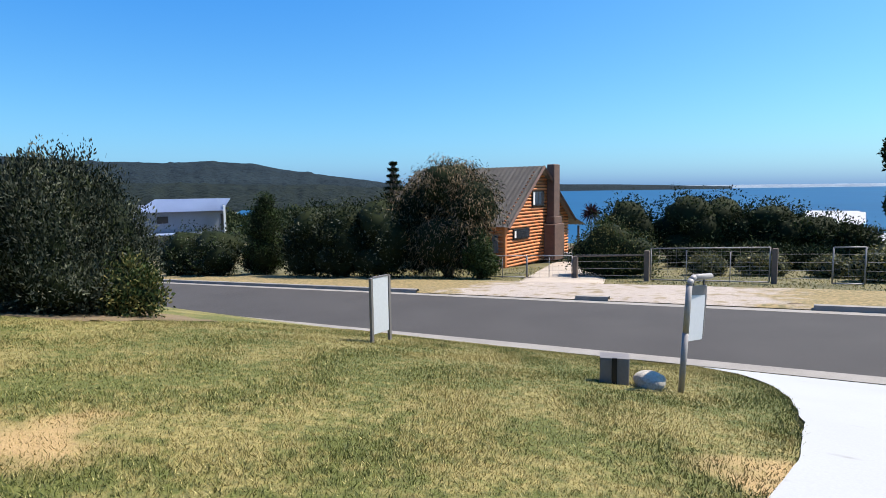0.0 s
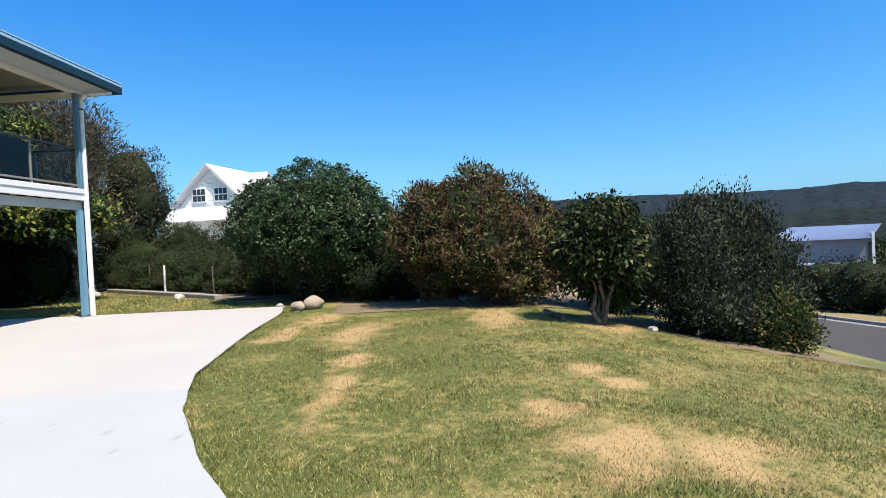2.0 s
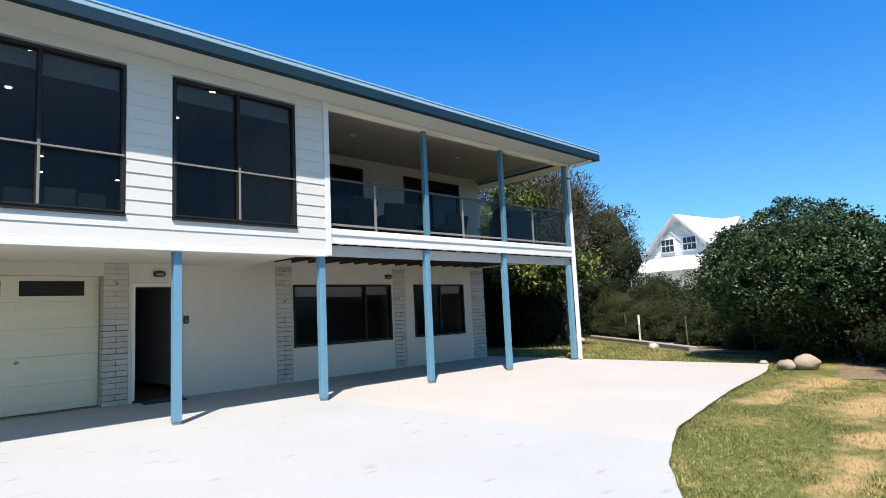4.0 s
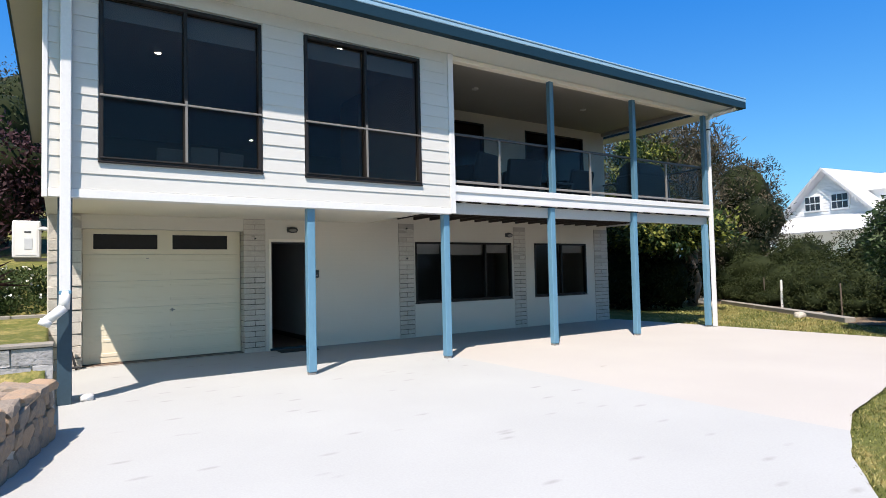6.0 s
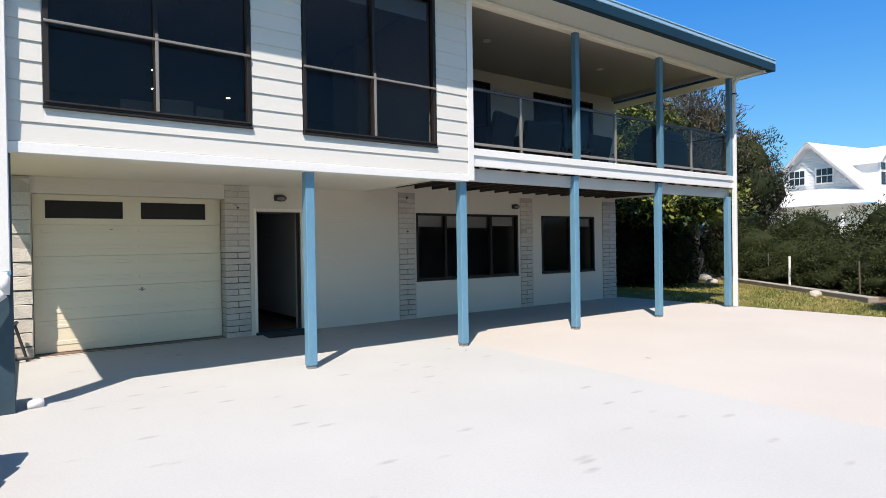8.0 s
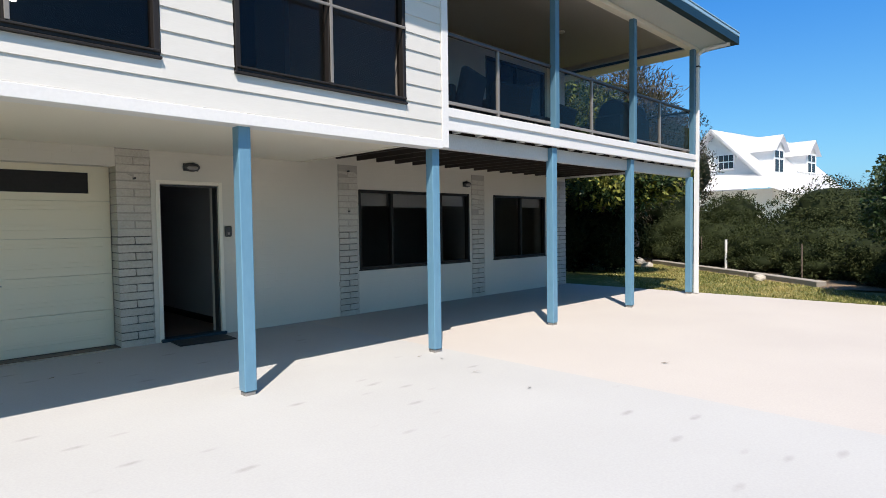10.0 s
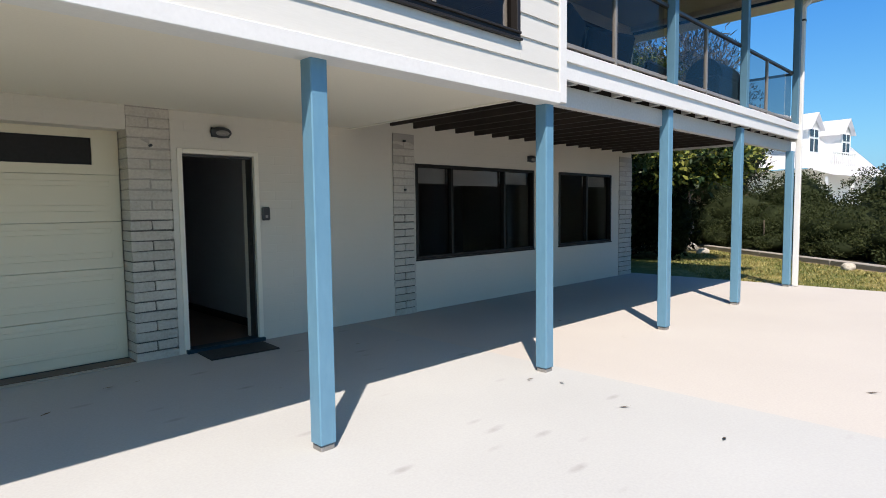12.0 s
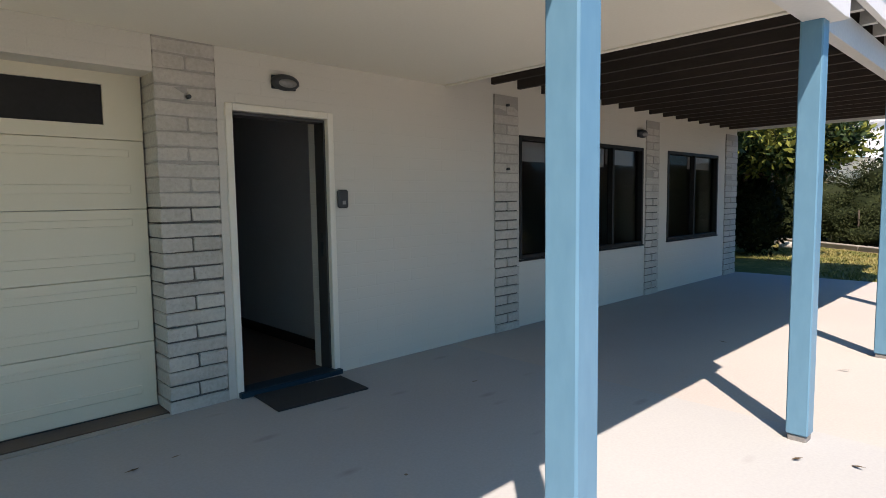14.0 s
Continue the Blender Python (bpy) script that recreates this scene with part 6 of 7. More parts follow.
# leaf litter and small marks on the concrete
def litter():
    rg = random.Random(9)
    spots = [(-2.21, -10.97), (-2.44, -10.98), (-4.57, -10.7), (-4.79, -8.55), (-6.82, -8.76), (-7.12, -9.81), (-4.71, -7.63), (-3.2, -9.9), (-1.7, -10.6), (-4.9, -8.3), (-1.2, -9.9), (-6.3, -6.4), (-4.6, -6.9)]
    for x, y in spots:
        bm = bmesh.new()
        m = pose(x, y, 0.022, rg.uniform(-8, 8), rg.uniform(-8, 8), rg.uniform(0, 180))
        s = rg.uniform(0.025, 0.055)
        vs = [bm.verts.new(m @ Vector(c)) for c in ((-s, 0, 0), (-s * 0.2, 0.012, 0.004), (s, 0, 0.01), (-s * 0.2, -0.012, 0.004))]
        f = bm.faces.new(vs)
        bmesh.ops.solidify(bm, geom=[f], thickness=0.003)
        solid("dry_leaf", bm, M["mulch"], "single dry brown leaf on the concrete", "leaf", "", "fallen leaves")


litter()


def flowers():
    t = thing("flower_bed", (2.0, -15.5, 1.2), "low green bed full of white and pink daisies", "flower bed", kind="stuff")
    L = [(0.7 + 0.62 * i, -13.6 - 0.9 * j, float(land(0.9, -13.6 - 0.9 * j)) + 0.05, 0.55, 0.7, 0.22) for i in range(6) for j in range(4)]
    leaves("foliage", L, 24000, 0.07, LEAF["mid"], t, 301, up=0.5)
    top = [(a, b, c + 0.16, 0.5, 0.65, 0.06) for a, b, c, *_ in L]
    leaves("blossom", top, 300, 0.062, LEAF["petal"], t, 302, aspect=1.0, face=0.2)


flowers()
bm = bmesh.new()
for k in range(9):
    box(bm, 0.38 + k * 0.5, 0.38 + k * 0.5 + 0.49, -12.98, -12.86, 0.6, 0.85, 0.01)
solid("bed_edging", bm, M["kerb"], "pale concrete edging in front of the flowers", "edging")
fx = plant("flax", "dark red spiky flax plant", "plant", 1.7, -13.4, [(0, 0, 0.6, 0.4, 0.4, 0.6)], 500, 0.6, "purple", 310, trunk=0.02, aspect=14, up=1.2)


# ---- signs by the road ----
def sign_frame():
    x, y0, y1 = -5.0, 5.86, 6.22
    z = float(land(x, y0)) - 0.03
    t = thing("sign_board", (x, y0, z), "white board between two grey posts facing along the road", "sign")
    for y in (y0, y1):
        part("post", boxes((x - 0.022, x + 0.022, y - 0.022, y + 0.022, z, z + 0.91), bevel=0.004), M["greybox"], t)
    part("panel", boxes((x - 0.012, x + 0.012, y0 + 0.023, y1 - 0.023, z + 0.14, z + 0.90), bevel=0.003), M["sign"], t)
    part("top_rail", boxes((x - 0.016, x + 0.016, y0 + 0.023, y1 - 0.023, z + 0.902, z + 0.92)), M["greybox"], t)


def sign_hanging():
    x, y = -1.05, 5.82
    z = float(land(x, y)) - 0.02
    t = thing("hanging_sign", (x, y, z), "blank white sign hung from a bent steel tube", "sign")
    bm = bmesh.new()
    pts = [(x, y, z), (x + 0.03, y - 0.01, z + 0.6), (x + 0.05, y - 0.01, z + 1.05), (x + 0.06, y + 0.02, z + 1.10), (x + 0.07, y + 0.08, z + 1.115), (x + 0.15, y + 0.42, z + 1.09)]
    for p, q in zip(pts, pts[1:]):
        tube(bm, p, q, 0.028, n=12)
    part("tube", bm, M["galv"], t, smooth=True)
    m = Matrix.Translation((x - 0.01, y, z)) @ Matrix.Rotation(radians(-16), 4, "Z") @ Matrix.Rotation(radians(-5), 4, "X")
    part("panel", box(bmesh.new(), -0.008, 0.012, 0.03, 0.33, 0.50, 0.94, 0.003, m), M["sign"], t)
    part("header", box(bmesh.new(), -0.010, 0.014, 0.03, 0.35, 0.941, 1.03, 0.003, m), M["greybox"], t, "dark strip along the panel's head")
    part("edge_strip", box(bmesh.new(), -0.010, 0.014, 0.331, 0.355, 0.52, 0.94, 0.003, m), M["greybox"], t)
    for k in (0.10, 0.30):
        part("hanger", box(bmesh.new(), -0.004, 0.006, k - 0.01, k + 0.01, 1.03, 1.10, 0, m), M["dark"], t)


def meter_box():
    x, y = -1.66, 5.73
    z = float(land(x, y)) - 0.01
    t = thing("letterbox", (x, y, z), "grey metal letterbox on the grass beside the sign", "letterbox")
    m = pose(x, y, z, 0, 0, 20)
    part("body", box(bmesh.new(), -0.14, 0.14, -0.06, 0.14, 0.0, 0.27, 0.008, m), M["greybox"], t)
    part("post", box(bmesh.new(), -0.025, 0.025, -0.085, -0.06, 0.0, 0.285, 0.004, m), M["frame"], t, "darker upright strip")
    part("lid", box(bmesh.new(), -0.141, 0.141, -0.061, 0.141, 0.271, 0.278, 0.002, m), M["greybox"], t)


sign_frame()
sign_hanging()
meter_box()


# ---- fence and gates across the road ----
FENCE_Y = 23.2


def mesh_gate(x0, x1, h, label, wires=9, bars=()):
    z0, z1 = float(land(x0, FENCE_Y)) + 0.06, float(land(x1, FENCE_Y)) + 0.06
    t = thing("wire_gate", (x0, FENCE_Y, z0), label, "gate", "paddock gates")
    bm = bmesh.new()
    for a, b in (((x0, z0), (x0, z0 + h)), ((x1, z1), (x1, z1 + h)), ((x0, z0 + h), (x1, z1 + h)), ((x0, z0), (x1, z1))):
        tube(bm, (a[0], FENCE_Y, a[1]), (b[0], FENCE_Y, b[1]), 0.024, n=8)
    for b in bars:
        tube(bm, (b, FENCE_Y, z0), (b, FENCE_Y, z0 + h), 0.018, n=8)
    part("gate_frame", bm, M["galv"], t, smooth=True)
    bm = bmesh.new()
    for k in range(1, wires):
        f = k / wires
        tube(bm, (x0, FENCE_Y, z0 + h * f), (x1, FENCE_Y, z1 + h * f), 0.003, n=4)
    n = int((x1 - x0) / 0.3)
    for k in range(1, n):
        f = k / n
        x, z = x0 + (x1 - x0) * f, z0 + (z1 - z0) * f
        tube(bm, (x, FENCE_Y, z), (x, FENCE_Y, z + h), 0.003, n=4)
    part("wire_mesh", bm, M["galv"], t)


def fence_post(x, h, w=0.09):
    z = float(land(x, FENCE_Y))
    bm = boxes((x - w, x + w, FENCE_Y - w, FENCE_Y + w, z - 0.1, z + h), bevel=0.02)
    solid("fence_post", bm, M["bark"], "weathered dark timber fence post", "post", "", "fence posts")


mesh_gate(-13.9, -11.6, 0.95, "low wire mesh gate across the gravel drive", 6, (-12.8,))
mesh_gate(-11.55, -9.45, 0.95, "low wire mesh gate across the gravel drive", 6, (-10.5,))
mesh_gate(-6.2, -2.15, 1.22, "galvanised tube and mesh paddock gate", 9, (-4.9, -3.4))
mesh_gate(-0.32, 0.55, 1.2, "narrow tube gate in the paddock fence", 5)
for x, h in ((-9.3, 1.0), (-6.36, 1.2), (-2.0, 1.25), (-13.98, 1.0)):
    fence_post(x, h)
fw = thing("wire_fence", (-7.8, FENCE_Y, -2.4), "post and wire paddock fence", "fence")
for a, b in ((-9.3, -6.36), (-2.0, -0.35), (0.6, 12.0)):
    for k in range(4):
        part("wire", tube(bmesh.new(), (a, FENCE_Y, float(land(a, FENCE_Y)) + 0.2 + k * 0.28), (b, FENCE_Y, float(land(b, FENCE_Y)) + 0.2 + k * 0.28), 0.006, n=4), M["galv"], fw)
part("rail", tube(bmesh.new(), (-9.3, FENCE_Y, float(land(-9.3, FENCE_Y)) + 0.98), (-6.36, FENCE_Y, float(land(-6.36, FENCE_Y)) + 1.02), 0.03, n=8), M["bark"], fw)
for k in range(4):
    x = 2.5 + k * 3
    part("post", boxes((x - 0.05, x + 0.05, FENCE_Y - 0.05, FENCE_Y + 0.05, float(land(x, FENCE_Y)) - 0.1, float(land(x, FENCE_Y)) + 1.15)), M["bark"], fw)
rock("kerb_rubble", "broken dark rubble at the kerb's end", -0.9, ROAD1 + 0.5, 0.24, 0.12, 0.08, 31, M["mulch"], 10)


# ---- the log house ----
def log_house():
    gx0, gx1, y0, y1, ym, base, eave, ridge = -25.0, -16.0, 29.1, 37.95, 33.3, -3.25, -0.6, 2.66
    t = thing("log_house", (-20, 34, base), "orange log house with a steep grey roof and brick chimney", "house")
    bm = bmesh.new()
    vs = [bm.verts.new((x, y, z)) for x in (gx0, gx1) for y, z in ((y0, base), (y1, base), (y1, eave), (ym, ridge - 0.1), (y0, eave))]
    bm.faces.new(vs[:5])
    bm.faces.new(vs[5:][::-1])
    for a, b in ((0, 1), (1, 2), (4, 0)):
        bm.faces.new((vs[a], vs[b], vs[b + 5], vs[a + 5]))
    bmesh.ops.recalc_face_normals(bm, faces=bm.faces)
    wall = part("wall", bm, M["chinking"], t)
    pitch = 0.2
    k = 0
    while base + k * pitch < ridge - 0.35:
        z = base + (k + 0.5) * pitch
        f = 0 if z < eave else (z - eave) / (ridge - eave)
        a, b = y0 + (ym - y0) * f, y1 + (ym - y1) * f
        part("log", tube(bmesh.new(), (gx1, a, z), (gx1, b, z), pitch * 0.40, n=8), M["cedar"], wall)
        if z < eave:
            part("log", tube(bmesh.new(), (gx0, y0, z), (gx1, y0, z), pitch * 0.5, n=8), M["cedar"], wall)
        k += 1
    over = 0.45

    def roof_side(name, ya, za, yb, zb):
        bm = bmesh.new()
        n = 60
        for i in range(n):
            x = gx0 - over + (gx1 - gx0 + 2 * over) * i / (n - 1)
            h = 0.03 * (i % 2)
            for y, z in ((ya, za), (yb, zb)):
                bm.verts.new((x, y, z + h))
        bm.verts.ensure_lookup_table()
        for i in range(n - 1):
            bm.faces.new([bm.verts[j] for j in (2 * i, 2 * i + 1, 2 * i + 3, 2 * i + 2)])
        bmesh.ops.solidify(bm, geom=bm.faces[:], thickness=0.05)
        return part(name, bm, M["oldroof"], t)

    s = (ridge - eave) / (ym - y0)
    roof_side("roof", y0 - 0.35, eave - 0.35 * s, ym, ridge)
    roof_side("roof", ym, ridge, y1 + 0.3, eave - 0.3 * s)
    roof_side("verandah_roof", y1 + 0.2, eave - 0.15, y1 + 2.3, -1.35)
    part("bargeboard", sloped_beam((gx1 + over + 0.01, y0 - 0.35, eave - 0.35 * s - 0.06), (gx1 + over + 0.01, ym, ridge - 0.06), 0.1), M["chimney"], t)
    part("bargeboard", sloped_beam((gx1 + over + 0.01, ym, ridge - 0.06), (gx1 + over + 0.01, y1 + 0.3, eave - 0.3 * s - 0.06), 0.1), M["chimney"], t)
    for ya in (y1 + 2.1,):
        part("verandah_post", boxes((gx1 - 0.15, gx1 - 0.03, ya, ya + 0.12, base, -1.4)), M["bark"], t)
    part("deck", boxes((gx1 - 4, gx1 + 0.2, y1 + 0.1, y1 + 2.4, base - 0.1, base + 0.35)), M["bark"], t)
    part("porch_wall", boxes((gx0, gx1 - 1.2, y1 + 0.3, y1 + 2.0, base, -1.4)), M["cedar"], t)
    ch = part("chimney", boxes((gx1 + 0.09, gx1 + 0.85, 34.0, 35.5, base, base + 2.3), (gx1 + 0.09, gx1 + 0.70, 34.25, 35.4, base + 2.3, base + 2.75), (gx1 + 0.09, gx1 + 0.6, 34.42, 35.28, base + 2.75, 2.80), bevel=0.03), M["chimney"], t, "brown brick chimney widening to its base")
    part("hearth_step", boxes((gx1 + 0.1, gx1 + 1.3, 35.7, 36.9, base - 0.1, base + 0.25), bevel=0.02), M["kerb"], t)
    for ya, yb, za, zb in ((32.35, 33.95, 0.2, 1.16), (29.95, 31.95, -1.66, -1.05)):
        w = part("window", boxes((gx1 + 0.05, gx1 + 0.14, ya, yb, za, zb), bevel=0.01), M["frame"], t)
        m = (ya + yb) / 2
        part("pane", boxes((gx1 + 0.14, gx1 + 0.146, ya + 0.08, m - 0.03, za + 0.08, zb - 0.08)), M["pane_dark"], w)
        part("pane", boxes((gx1 + 0.14, gx1 + 0.146, m + 0.03, yb - 0.08, za + 0.08, zb - 0.08)), M["pane_dark"], w)
        part("curtain", boxes((gx1 + 0.1405, gx1 + 0.1475, ya + 0.09, ya + 0.3, za + 0.1, zb - 0.1)), M["blind"], w)
    part("corner_board", boxes((gx1 - 0.05, gx1 + 0.12, y0 - 0.12, y0 + 0.06, base, eave)), M["cedar"], t)
    part("meter_box", boxes((gx1 - 0.7, gx1 - 0.35, y0 - 0.2, y0 - 0.08, base + 0.9, base + 1.9)), M["greybox"], t)
    part("porch", boxes((gx1 - 2.2, gx1 - 0.1, y0 - 1.2, y0 - 0.1, base - 0.1, base + 0.5)), M["chimney"], t)


def sloped_beam(p, q, w):
    bm = bmesh.new()
    tube(bm, p, q, w, n=4)
    return bm


M["chinking"] = surf("dark gap between logs", (0.10, 0.045, 0.02), (0.06, 0.028, 0.014), 0.9, 2, 20, 0.2)
M["pane_dark"] = surf("dark far pane", (0.03, 0.035, 0.04), (0.02, 0.024, 0.03), 0.12, 1, 10, 0.0)
log_house()


# ---- the white house beyond the hedge ----
def white_house():
    t = thing("white_house", (-50, -19, 0), "white weatherboard house with steep white roof and dormers", "house")
    F = Matrix(((-0.989, 0.150, 0, -46.7), (0.150, 0.989, 0, -20.7), (0, 0, 1, 0), (0, 0, 0, 1)))   # along the ridge, across to the north, up

    def bx(name, mat_name, *a, parent=None, bevel=0.0):
        return part(name, box(bmesh.new(), *a, bevel, F), M[mat_name], parent or t)

    def poly(name, mat_name, pts, thick, parent=None):
        bm = bmesh.new()
        f = bm.faces.new([bm.verts.new(F @ Vector(p)) for p in pts])
        bmesh.ops.solidify(bm, geom=[f], thickness=thick)
        return part(name, bm, M[mat_name], parent or t)

    L, half, apex, low = 13.0, 4.4, 8.48, 4.1
    s = (apex - low) / half
    foot = 4.9
    wide = (apex - 0.4 - foot) / s
    wall = poly("gable_wall", "farwhite", [(0.5, -wide, foot), (0.5, wide, foot), (0.5, 0, apex - 0.4)], 0.2)
    k = 0
    while foot + k * 0.2 < apex - 0.8:
        z = foot + k * 0.2
        w = (apex - 0.4 - z) / s - 0.22
        bx("weatherboard", "farwhite", 0.40, 0.47, -w, w, z, z + 0.17, parent=wall)
        k += 1
    for sg in (-1, 1):
        pts = [(-0.1, 0, apex), (L, 0, apex), (L, sg * (half + 0.3), low - 0.3 * s), (-0.1, sg * (half + 0.3), low - 0.3 * s)]
        poly("roof", "farwhite", pts if sg > 0 else pts[::-1], 0.12)
        poly("verandah_roof", "farwhite", [(-1.7, sg * (half + 0.2), low - 0.2), (L, sg * (half + 0.2), low - 0.2), (L, sg * (half + 2.2), low - 0.85), (-1.7, sg * (half + 2.2), low - 0.85)], 0.1)
        poly("bargeboard", "farwhite", [(-0.14, 0, apex + 0.04), (-0.14, sg * (half + 0.3), low - 0.3 * s + 0.04), (-0.14, sg * (half + 0.3), low - 0.3 * s - 0.2), (-0.14, 0, apex - 0.2)], 0.04)
    poly("skirt_roof", "farwhite", [(0.45, -wide - 0.1, foot + 0.1), (0.45, wide + 0.1, foot + 0.1), (-1.8, half + 1.2, low - 0.35), (-1.8, -half - 1.2, low - 0.35)], 0.1)
    bx("lower_wall", "farwhite", 0.6, L, -half + 0.2, half - 0.2, -0.5, low - 0.3)
    for y in (-6.2, -3.1, 0, 3.1, 6.2):
        bx("verandah_post", "farwhite", -1.6, -1.42, y - 0.09, y + 0.09, -0.5, low - 0.95)
    for x in (2.0, 5.0, 8.0, 11.0):
        bx("verandah_post", "farwhite", x - 0.09, x + 0.09, half + 1.9, half + 2.08, -0.5, low - 0.85)
    bx("verandah_floor", "farwhite", -1.8, L, -half - 2.1, half + 2.2, -0.7, -0.4)
    for y in (-0.98, 0.98):
        w = bx("window", "farwhite", 0.28, 0.40, y - 0.62, y + 0.62, 5.35, 6.55)
        for a in (-0.38, 0.0, 0.38):
            for b in (5.68, 6.22):
                bx("pane", "pane_dark", 0.262, 0.28, y + a - 0.165, y + a + 0.165, b - 0.23, b + 0.23, parent=w)
    # dormers on the northern slope
    for x in (3.2, 8.9):
        yf, zt = 3.5, 7.75
        d = bx("dormer_wall", "farwhite", x - 0.9, x + 0.9, 0.9, yf, 5.0, 6.85)
        for k in range(9):
            bx("weatherboard", "farwhite", x - 0.93, x - 0.9, 0.95, yf - 0.02, 5.05 + k * 0.2, 5.22 + k * 0.2, parent=d)
        poly("dormer_gable", "farwhite", [(x - 0.9, yf - 0.01, 6.85), (x + 0.9, yf - 0.01, 6.85), (x, yf - 0.01, zt)], 0.12, d)
        poly("dormer_roof", "farwhite", [(x - 1.15, 0.4, 6.65), (x - 1.15, yf + 0.3, 6.65), (x, yf + 0.3, zt + 0.15), (x, 0.4, zt + 0.15)], 0.1, d)
        poly("dormer_roof", "farwhite", [(x, 0.4, zt + 0.15), (x, yf + 0.3, zt + 0.15), (x + 1.15, yf + 0.3, 6.65), (x + 1.15, 0.4, 6.65)], 0.1, d)
        for a in (-0.36, 0.36):
            for z0, z1 in ((5.15, 6.05), (6.2, 6.7)):
                bx("dormer_pane", "pane_dark", x + a - 0.26, x + a + 0.26, yf, yf + 0.03, z0, z1, parent=d)
    for k in range(12):
        bx("baluster", "farwhite", 4.4 + k * 0.35, 4.46 + k * 0.35, half - 0.1, half - 0.04, 4.2, 5.1)
    bx("balcony_rail", "farwhite", 4.3, 8.4, half - 0.13, half - 0.01, 5.1, 5.18)


white_house()


# ---- the low house with a metal roof, and far roofs ----
def flat_house():
    t = thing("low_house", (-66, 42, -4), "low white house with a blue-grey skillion roof", "house")
    F = pose(-65.7, 45.6, 0, 0, 0, 239)

    def bx(name, mat_name, *a, parent=None):
        return part(name, box(bmesh.new(), *a, 0, F), M[mat_name], parent or t)

    bm = bmesh.new()
    f = bm.faces.new([bm.verts.new(F @ Vector(p)) for p in ((-0.6, -4.0, 0.62), (0.9, 4.2, -0.80), (10.6, 4.2, -0.85), (8.6, -4.0, 0.62))])
    bmesh.ops.solidify(bm, geom=[f], thickness=0.25)
    part("roof", bm, M["pvglass"], t)
    # long walls coloured grey-blue as the shaded side, end wall left white
    bx("wall", "shade_wall", 0.8, 10.8, -3.3, 3.2, -5.5, -0.9)
    bx("end_wall", "farwhite", 0.55, 0.8, -3.4, 3.3, -5.5, -0.2)
    bx("upper_wall", "shade_wall", 0.8, 10.6, -3.5, 0.0, -0.9, -0.1)
    w = bx("window", "frame", 7.0, 8.2, 3.2, 3.3, -2.2, -1.4)
    bx("pane", "pane_dark", 7.1, 8.1, 3.3, 3.32, -2.1, -1.5, parent=w)
    bx("window_band", "pane_dark", 0.9, 1.15, 3.2, 3.26, -3.2, -1.2)
    bx("lower_roof", "pvglass", 3.4, 11.5, 3.2, 6.2, -3.5, -3.35)


M["shade_wall"] = surf("wall greyed for its shaded side", (0.20, 0.21, 0.24), (0.16, 0.17, 0.20), 0.7, 0.5, 8, 0.05)
flat_house()


def far_roofs():
    for i, (az, d, z, w) in enumerate(((1.6, 62, -1.0, 3.2), (-0.4, 58, -2.6, 2.4), (0.8, 75, -1.6, 3.0))):
        x, y, _ = around(az, d, 0)
        t = thing("far_house", (x, y, z - 3), "white-roofed house far below by the sea", "house", "far houses")
        part("wall", boxes((x - w / 2, x + w / 2, y - 2, y + 2, z - 6, z - 1.0)), M["farwhite"], t)
        bm = bmesh.new()
        vs = [bm.verts.new(c) for c in ((x - w / 2 - 0.4, y - 2.4, z - 1.1), (x + w / 2 + 0.4, y - 2.4, z - 1.1), (x + w / 2 + 0.4, y, z), (x - w / 2 - 0.4, y, z), (x + w / 2 + 0.4, y + 2.4, z - 1.1), (x - w / 2 - 0.4, y + 2.4, z - 1.1))]
        fs = [bm.faces.new([vs[k] for k in q]) for q in ((0, 1, 2, 3), (3, 2, 4, 5))]
        bmesh.ops.solidify(bm, geom=fs, thickness=0.12)
        part("roof", bm, M["farwhite"], t)


far_roofs()
def cabbage_tree(x, y, h, r, seed):
    z = float(land(x, y))
    t = thing("cabbage_tree", (x, y, z), "dark spiky cabbage tree beside the log house", "tree")
    limbs("trunk", (x, y, z - 0.05), [(x, y, h)], 0.09, M["bark"], t, seed, 0.03)
    rg = random.Random(seed)
    bm = bmesh.new()
    for k in range(190):
        d = Vector((rg.gauss(0, 1), rg.gauss(0, 1), rg.gauss(0.25, 0.9))).normalized()
        side = d.cross(Vector((rg.gauss(0, 1), rg.gauss(0, 1), rg.gauss(0, 1)))).normalized() * 0.035
        c, l = Vector((x, y, h)), r * rg.uniform(0.75, 1.1)
        tip = c + d * l - Vector((0, 0, 0.12 * l * (1 - d.z)))
        mid = c + d * l * 0.5
        bm.faces.new([bm.verts.new(p) for p in (c, mid + side, tip, mid - side)])
    part("crown", bm, LEAF["purple"], t)


cabbage_tree(-13.96, 37.0, -0.38, 0.8, 320)


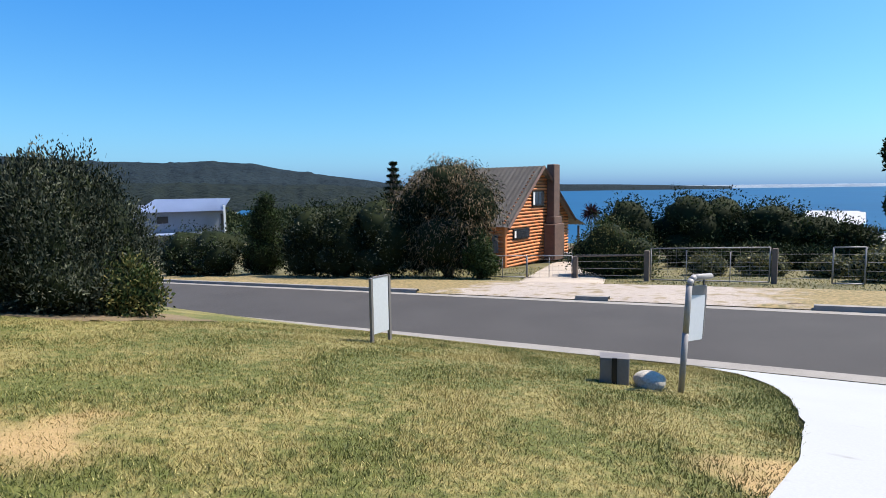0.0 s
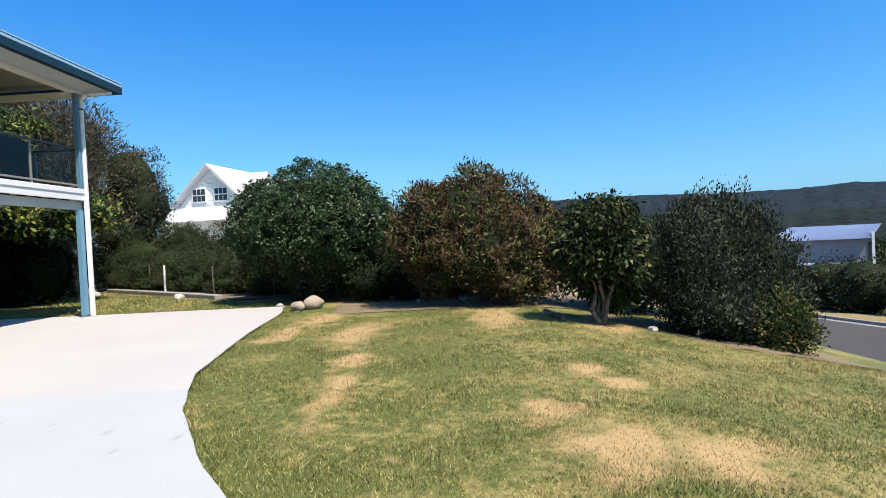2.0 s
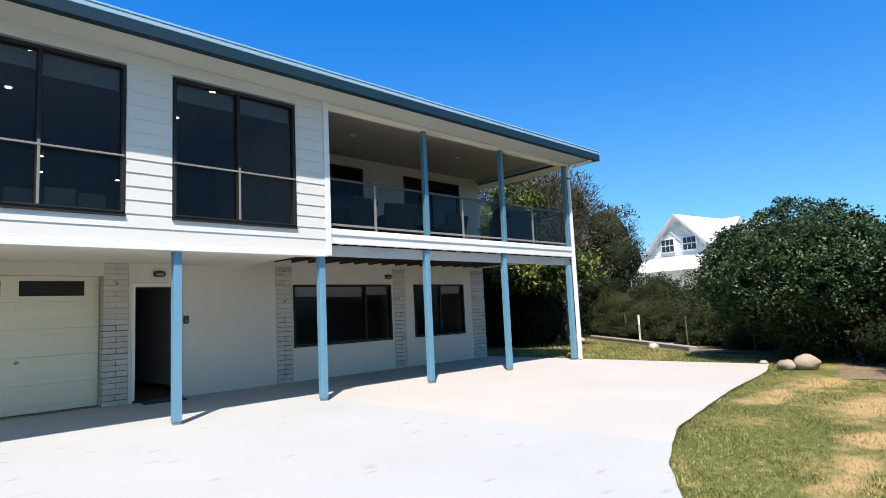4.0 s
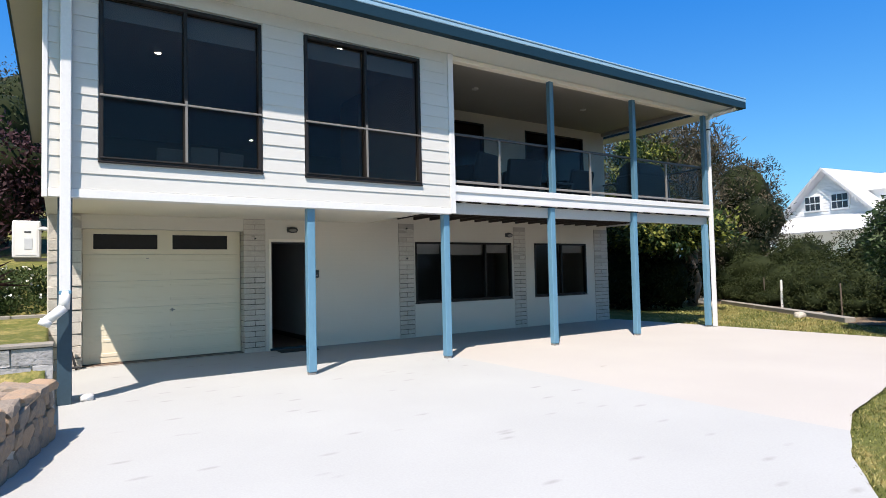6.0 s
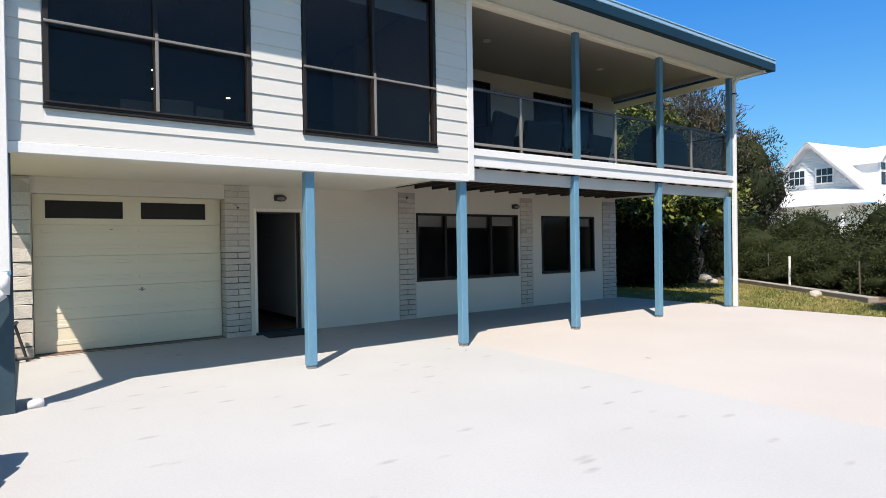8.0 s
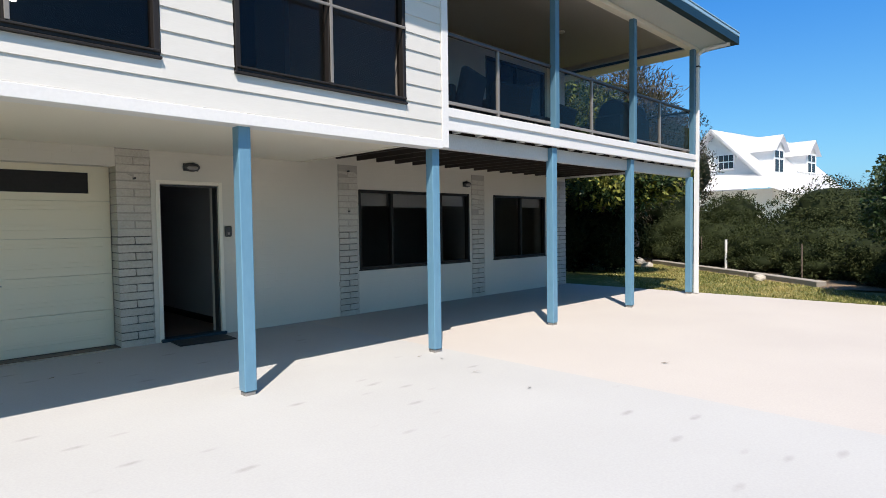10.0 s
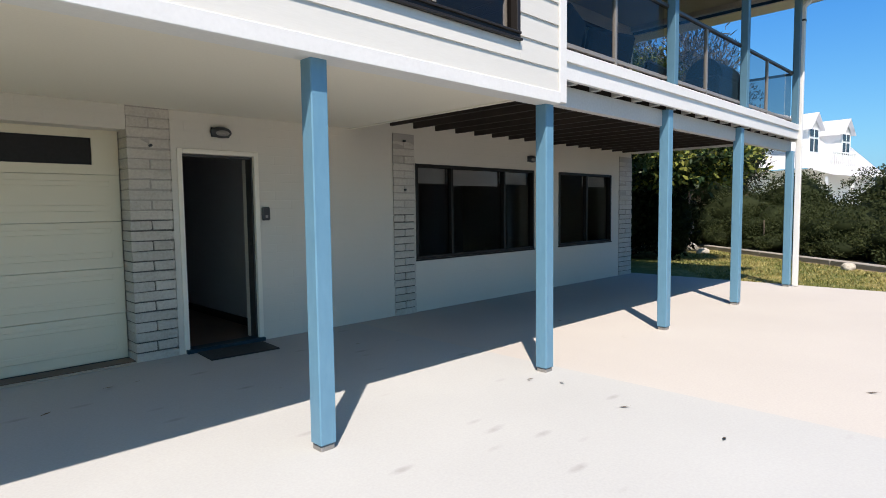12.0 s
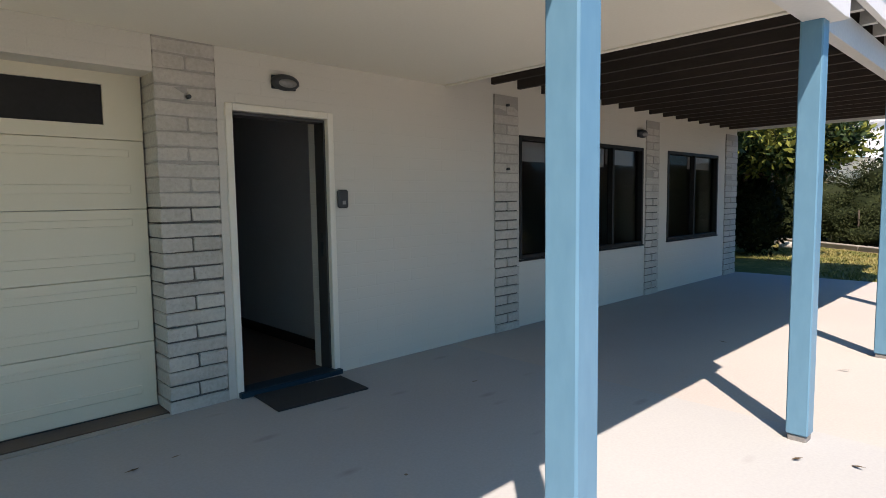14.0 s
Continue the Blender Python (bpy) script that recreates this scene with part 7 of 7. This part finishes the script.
# ---- grass ----
def grass(name, count, r0, r1, az0, az1, keep, seed, height, width, centre=(0.2, 0.0)):
    rg = np.random.default_rng(seed)
    r = r0 + (r1 - r0) * rg.random(count)
    a = np.radians(az0 + (az1 - az0) * rg.random(count))
    x, y = centre[0] - r * np.sin(a), centre[1] + r * np.cos(a)
    ok = keep(x, y)
    x, y, r = x[ok], y[ok], r[ok]
    n = len(x)
    z = land(x, y) - 0.006
    h = height * (0.5 + rg.random(n)) * (0.75 + 0.5 * np.sin(x * 2.1 + 1.3 * np.sin(y * 1.7)) ** 2)
    w = width * (0.7 + 0.6 * rg.random(n)) * (1 + r * 0.10)
    t = rg.random(n) * 2 * np.pi
    lx, ly = rg.normal(size=n) * h * 0.55, rg.normal(size=n) * h * 0.55
    p = np.stack([x, y, z], -1)
    s = np.stack([np.cos(t) * w, np.sin(t) * w, 0 * w], -1)
    tip = p + np.stack([lx, ly, h], -1)
    co = np.stack([p - s, p + s, tip], 1).reshape(-1, 3)
    ob = sheet(name, co, np.arange(n * 3).reshape(n, 3), M["blade"], "short blades of mown grass, green and straw", "grass", "stuff", False)
    return ob


def on_lawn(x, y):
    worn = np.zeros(len(x))
    for bx0, by0, rx0, ry0 in BARE_SPOTS:
        worn = np.maximum(worn, 1 - np.hypot((x - bx0) / rx0, (y - by0) / ry0))
    rg = np.random.default_rng(4)
    free = rg.random(len(x)) > np.clip(worn * 1.6, 0, 0.6)
    bed = ((x < -10.9) & (y > -3.2 + (x + 10.3) * 0.25) & (y < 3.5)) | ((x < -7.9) & (y > 1.4 + (x + 10.3) * 0.75))
    return ~on_concrete(x, y) & (y < ROAD0 - 0.02) & (x > -13.2) & (x < 4) & free & ~bed


grass("lawn_grass", 720000, 1.0, 14.0, -18, 128, on_lawn, 1, 0.023, 0.0029)
grass("lawn_grass_back", 40000, 12.0, 24.0, 104, 128, lambda x, y: (x < -12.8) & (x > -20) & (y > -13 + 0) & (y < -4.6) & (y < -6.6 + (x + 15.0) * 1.2), 2, 0.045, 0.004)
grass("verge_grass", 40000, 15.0, 34.0, -6, 62, lambda x, y: (y > ROAD1 + 0.25) & (y < 30) & ~((np.abs(x + 5.0) < 4.6) & (y < ROAD1 + 3.0)) & ~(np.abs(x + 8.8 + (y - 20) * 0.33) < 1.6), 3, 0.055, 0.005)

# ---- pieces of walls, last ----
weatherboards()
block_wall()
stone_wall()
p1 = pier("pier_1", -3.06, -2.66, 0.012, "pier of pale concrete blocks between garage and door", top=2.515, deep=0.29)
p2 = pier("pier_2", -6.335, -5.945, 0.022, "flat pier of pale concrete blocks beside the window")
pier("pier_3", -9.585, -9.19, 0.022, "flat pier of pale concrete blocks between the windows")
pier("pier_4", -12.61, -12.08, 0.022, "flat pier of pale concrete blocks at the house corner")
pier("pier_5", -0.10, 0.35, 0.06, "rough split-faced block pier beside the garage", 0.19, 2.48, rough=0.016)
hook(p1, -2.87, 2.13)
hook(p2, -6.14, 2.40, 0.022)
hook(p2, -6.14, 1.74, 0.022)
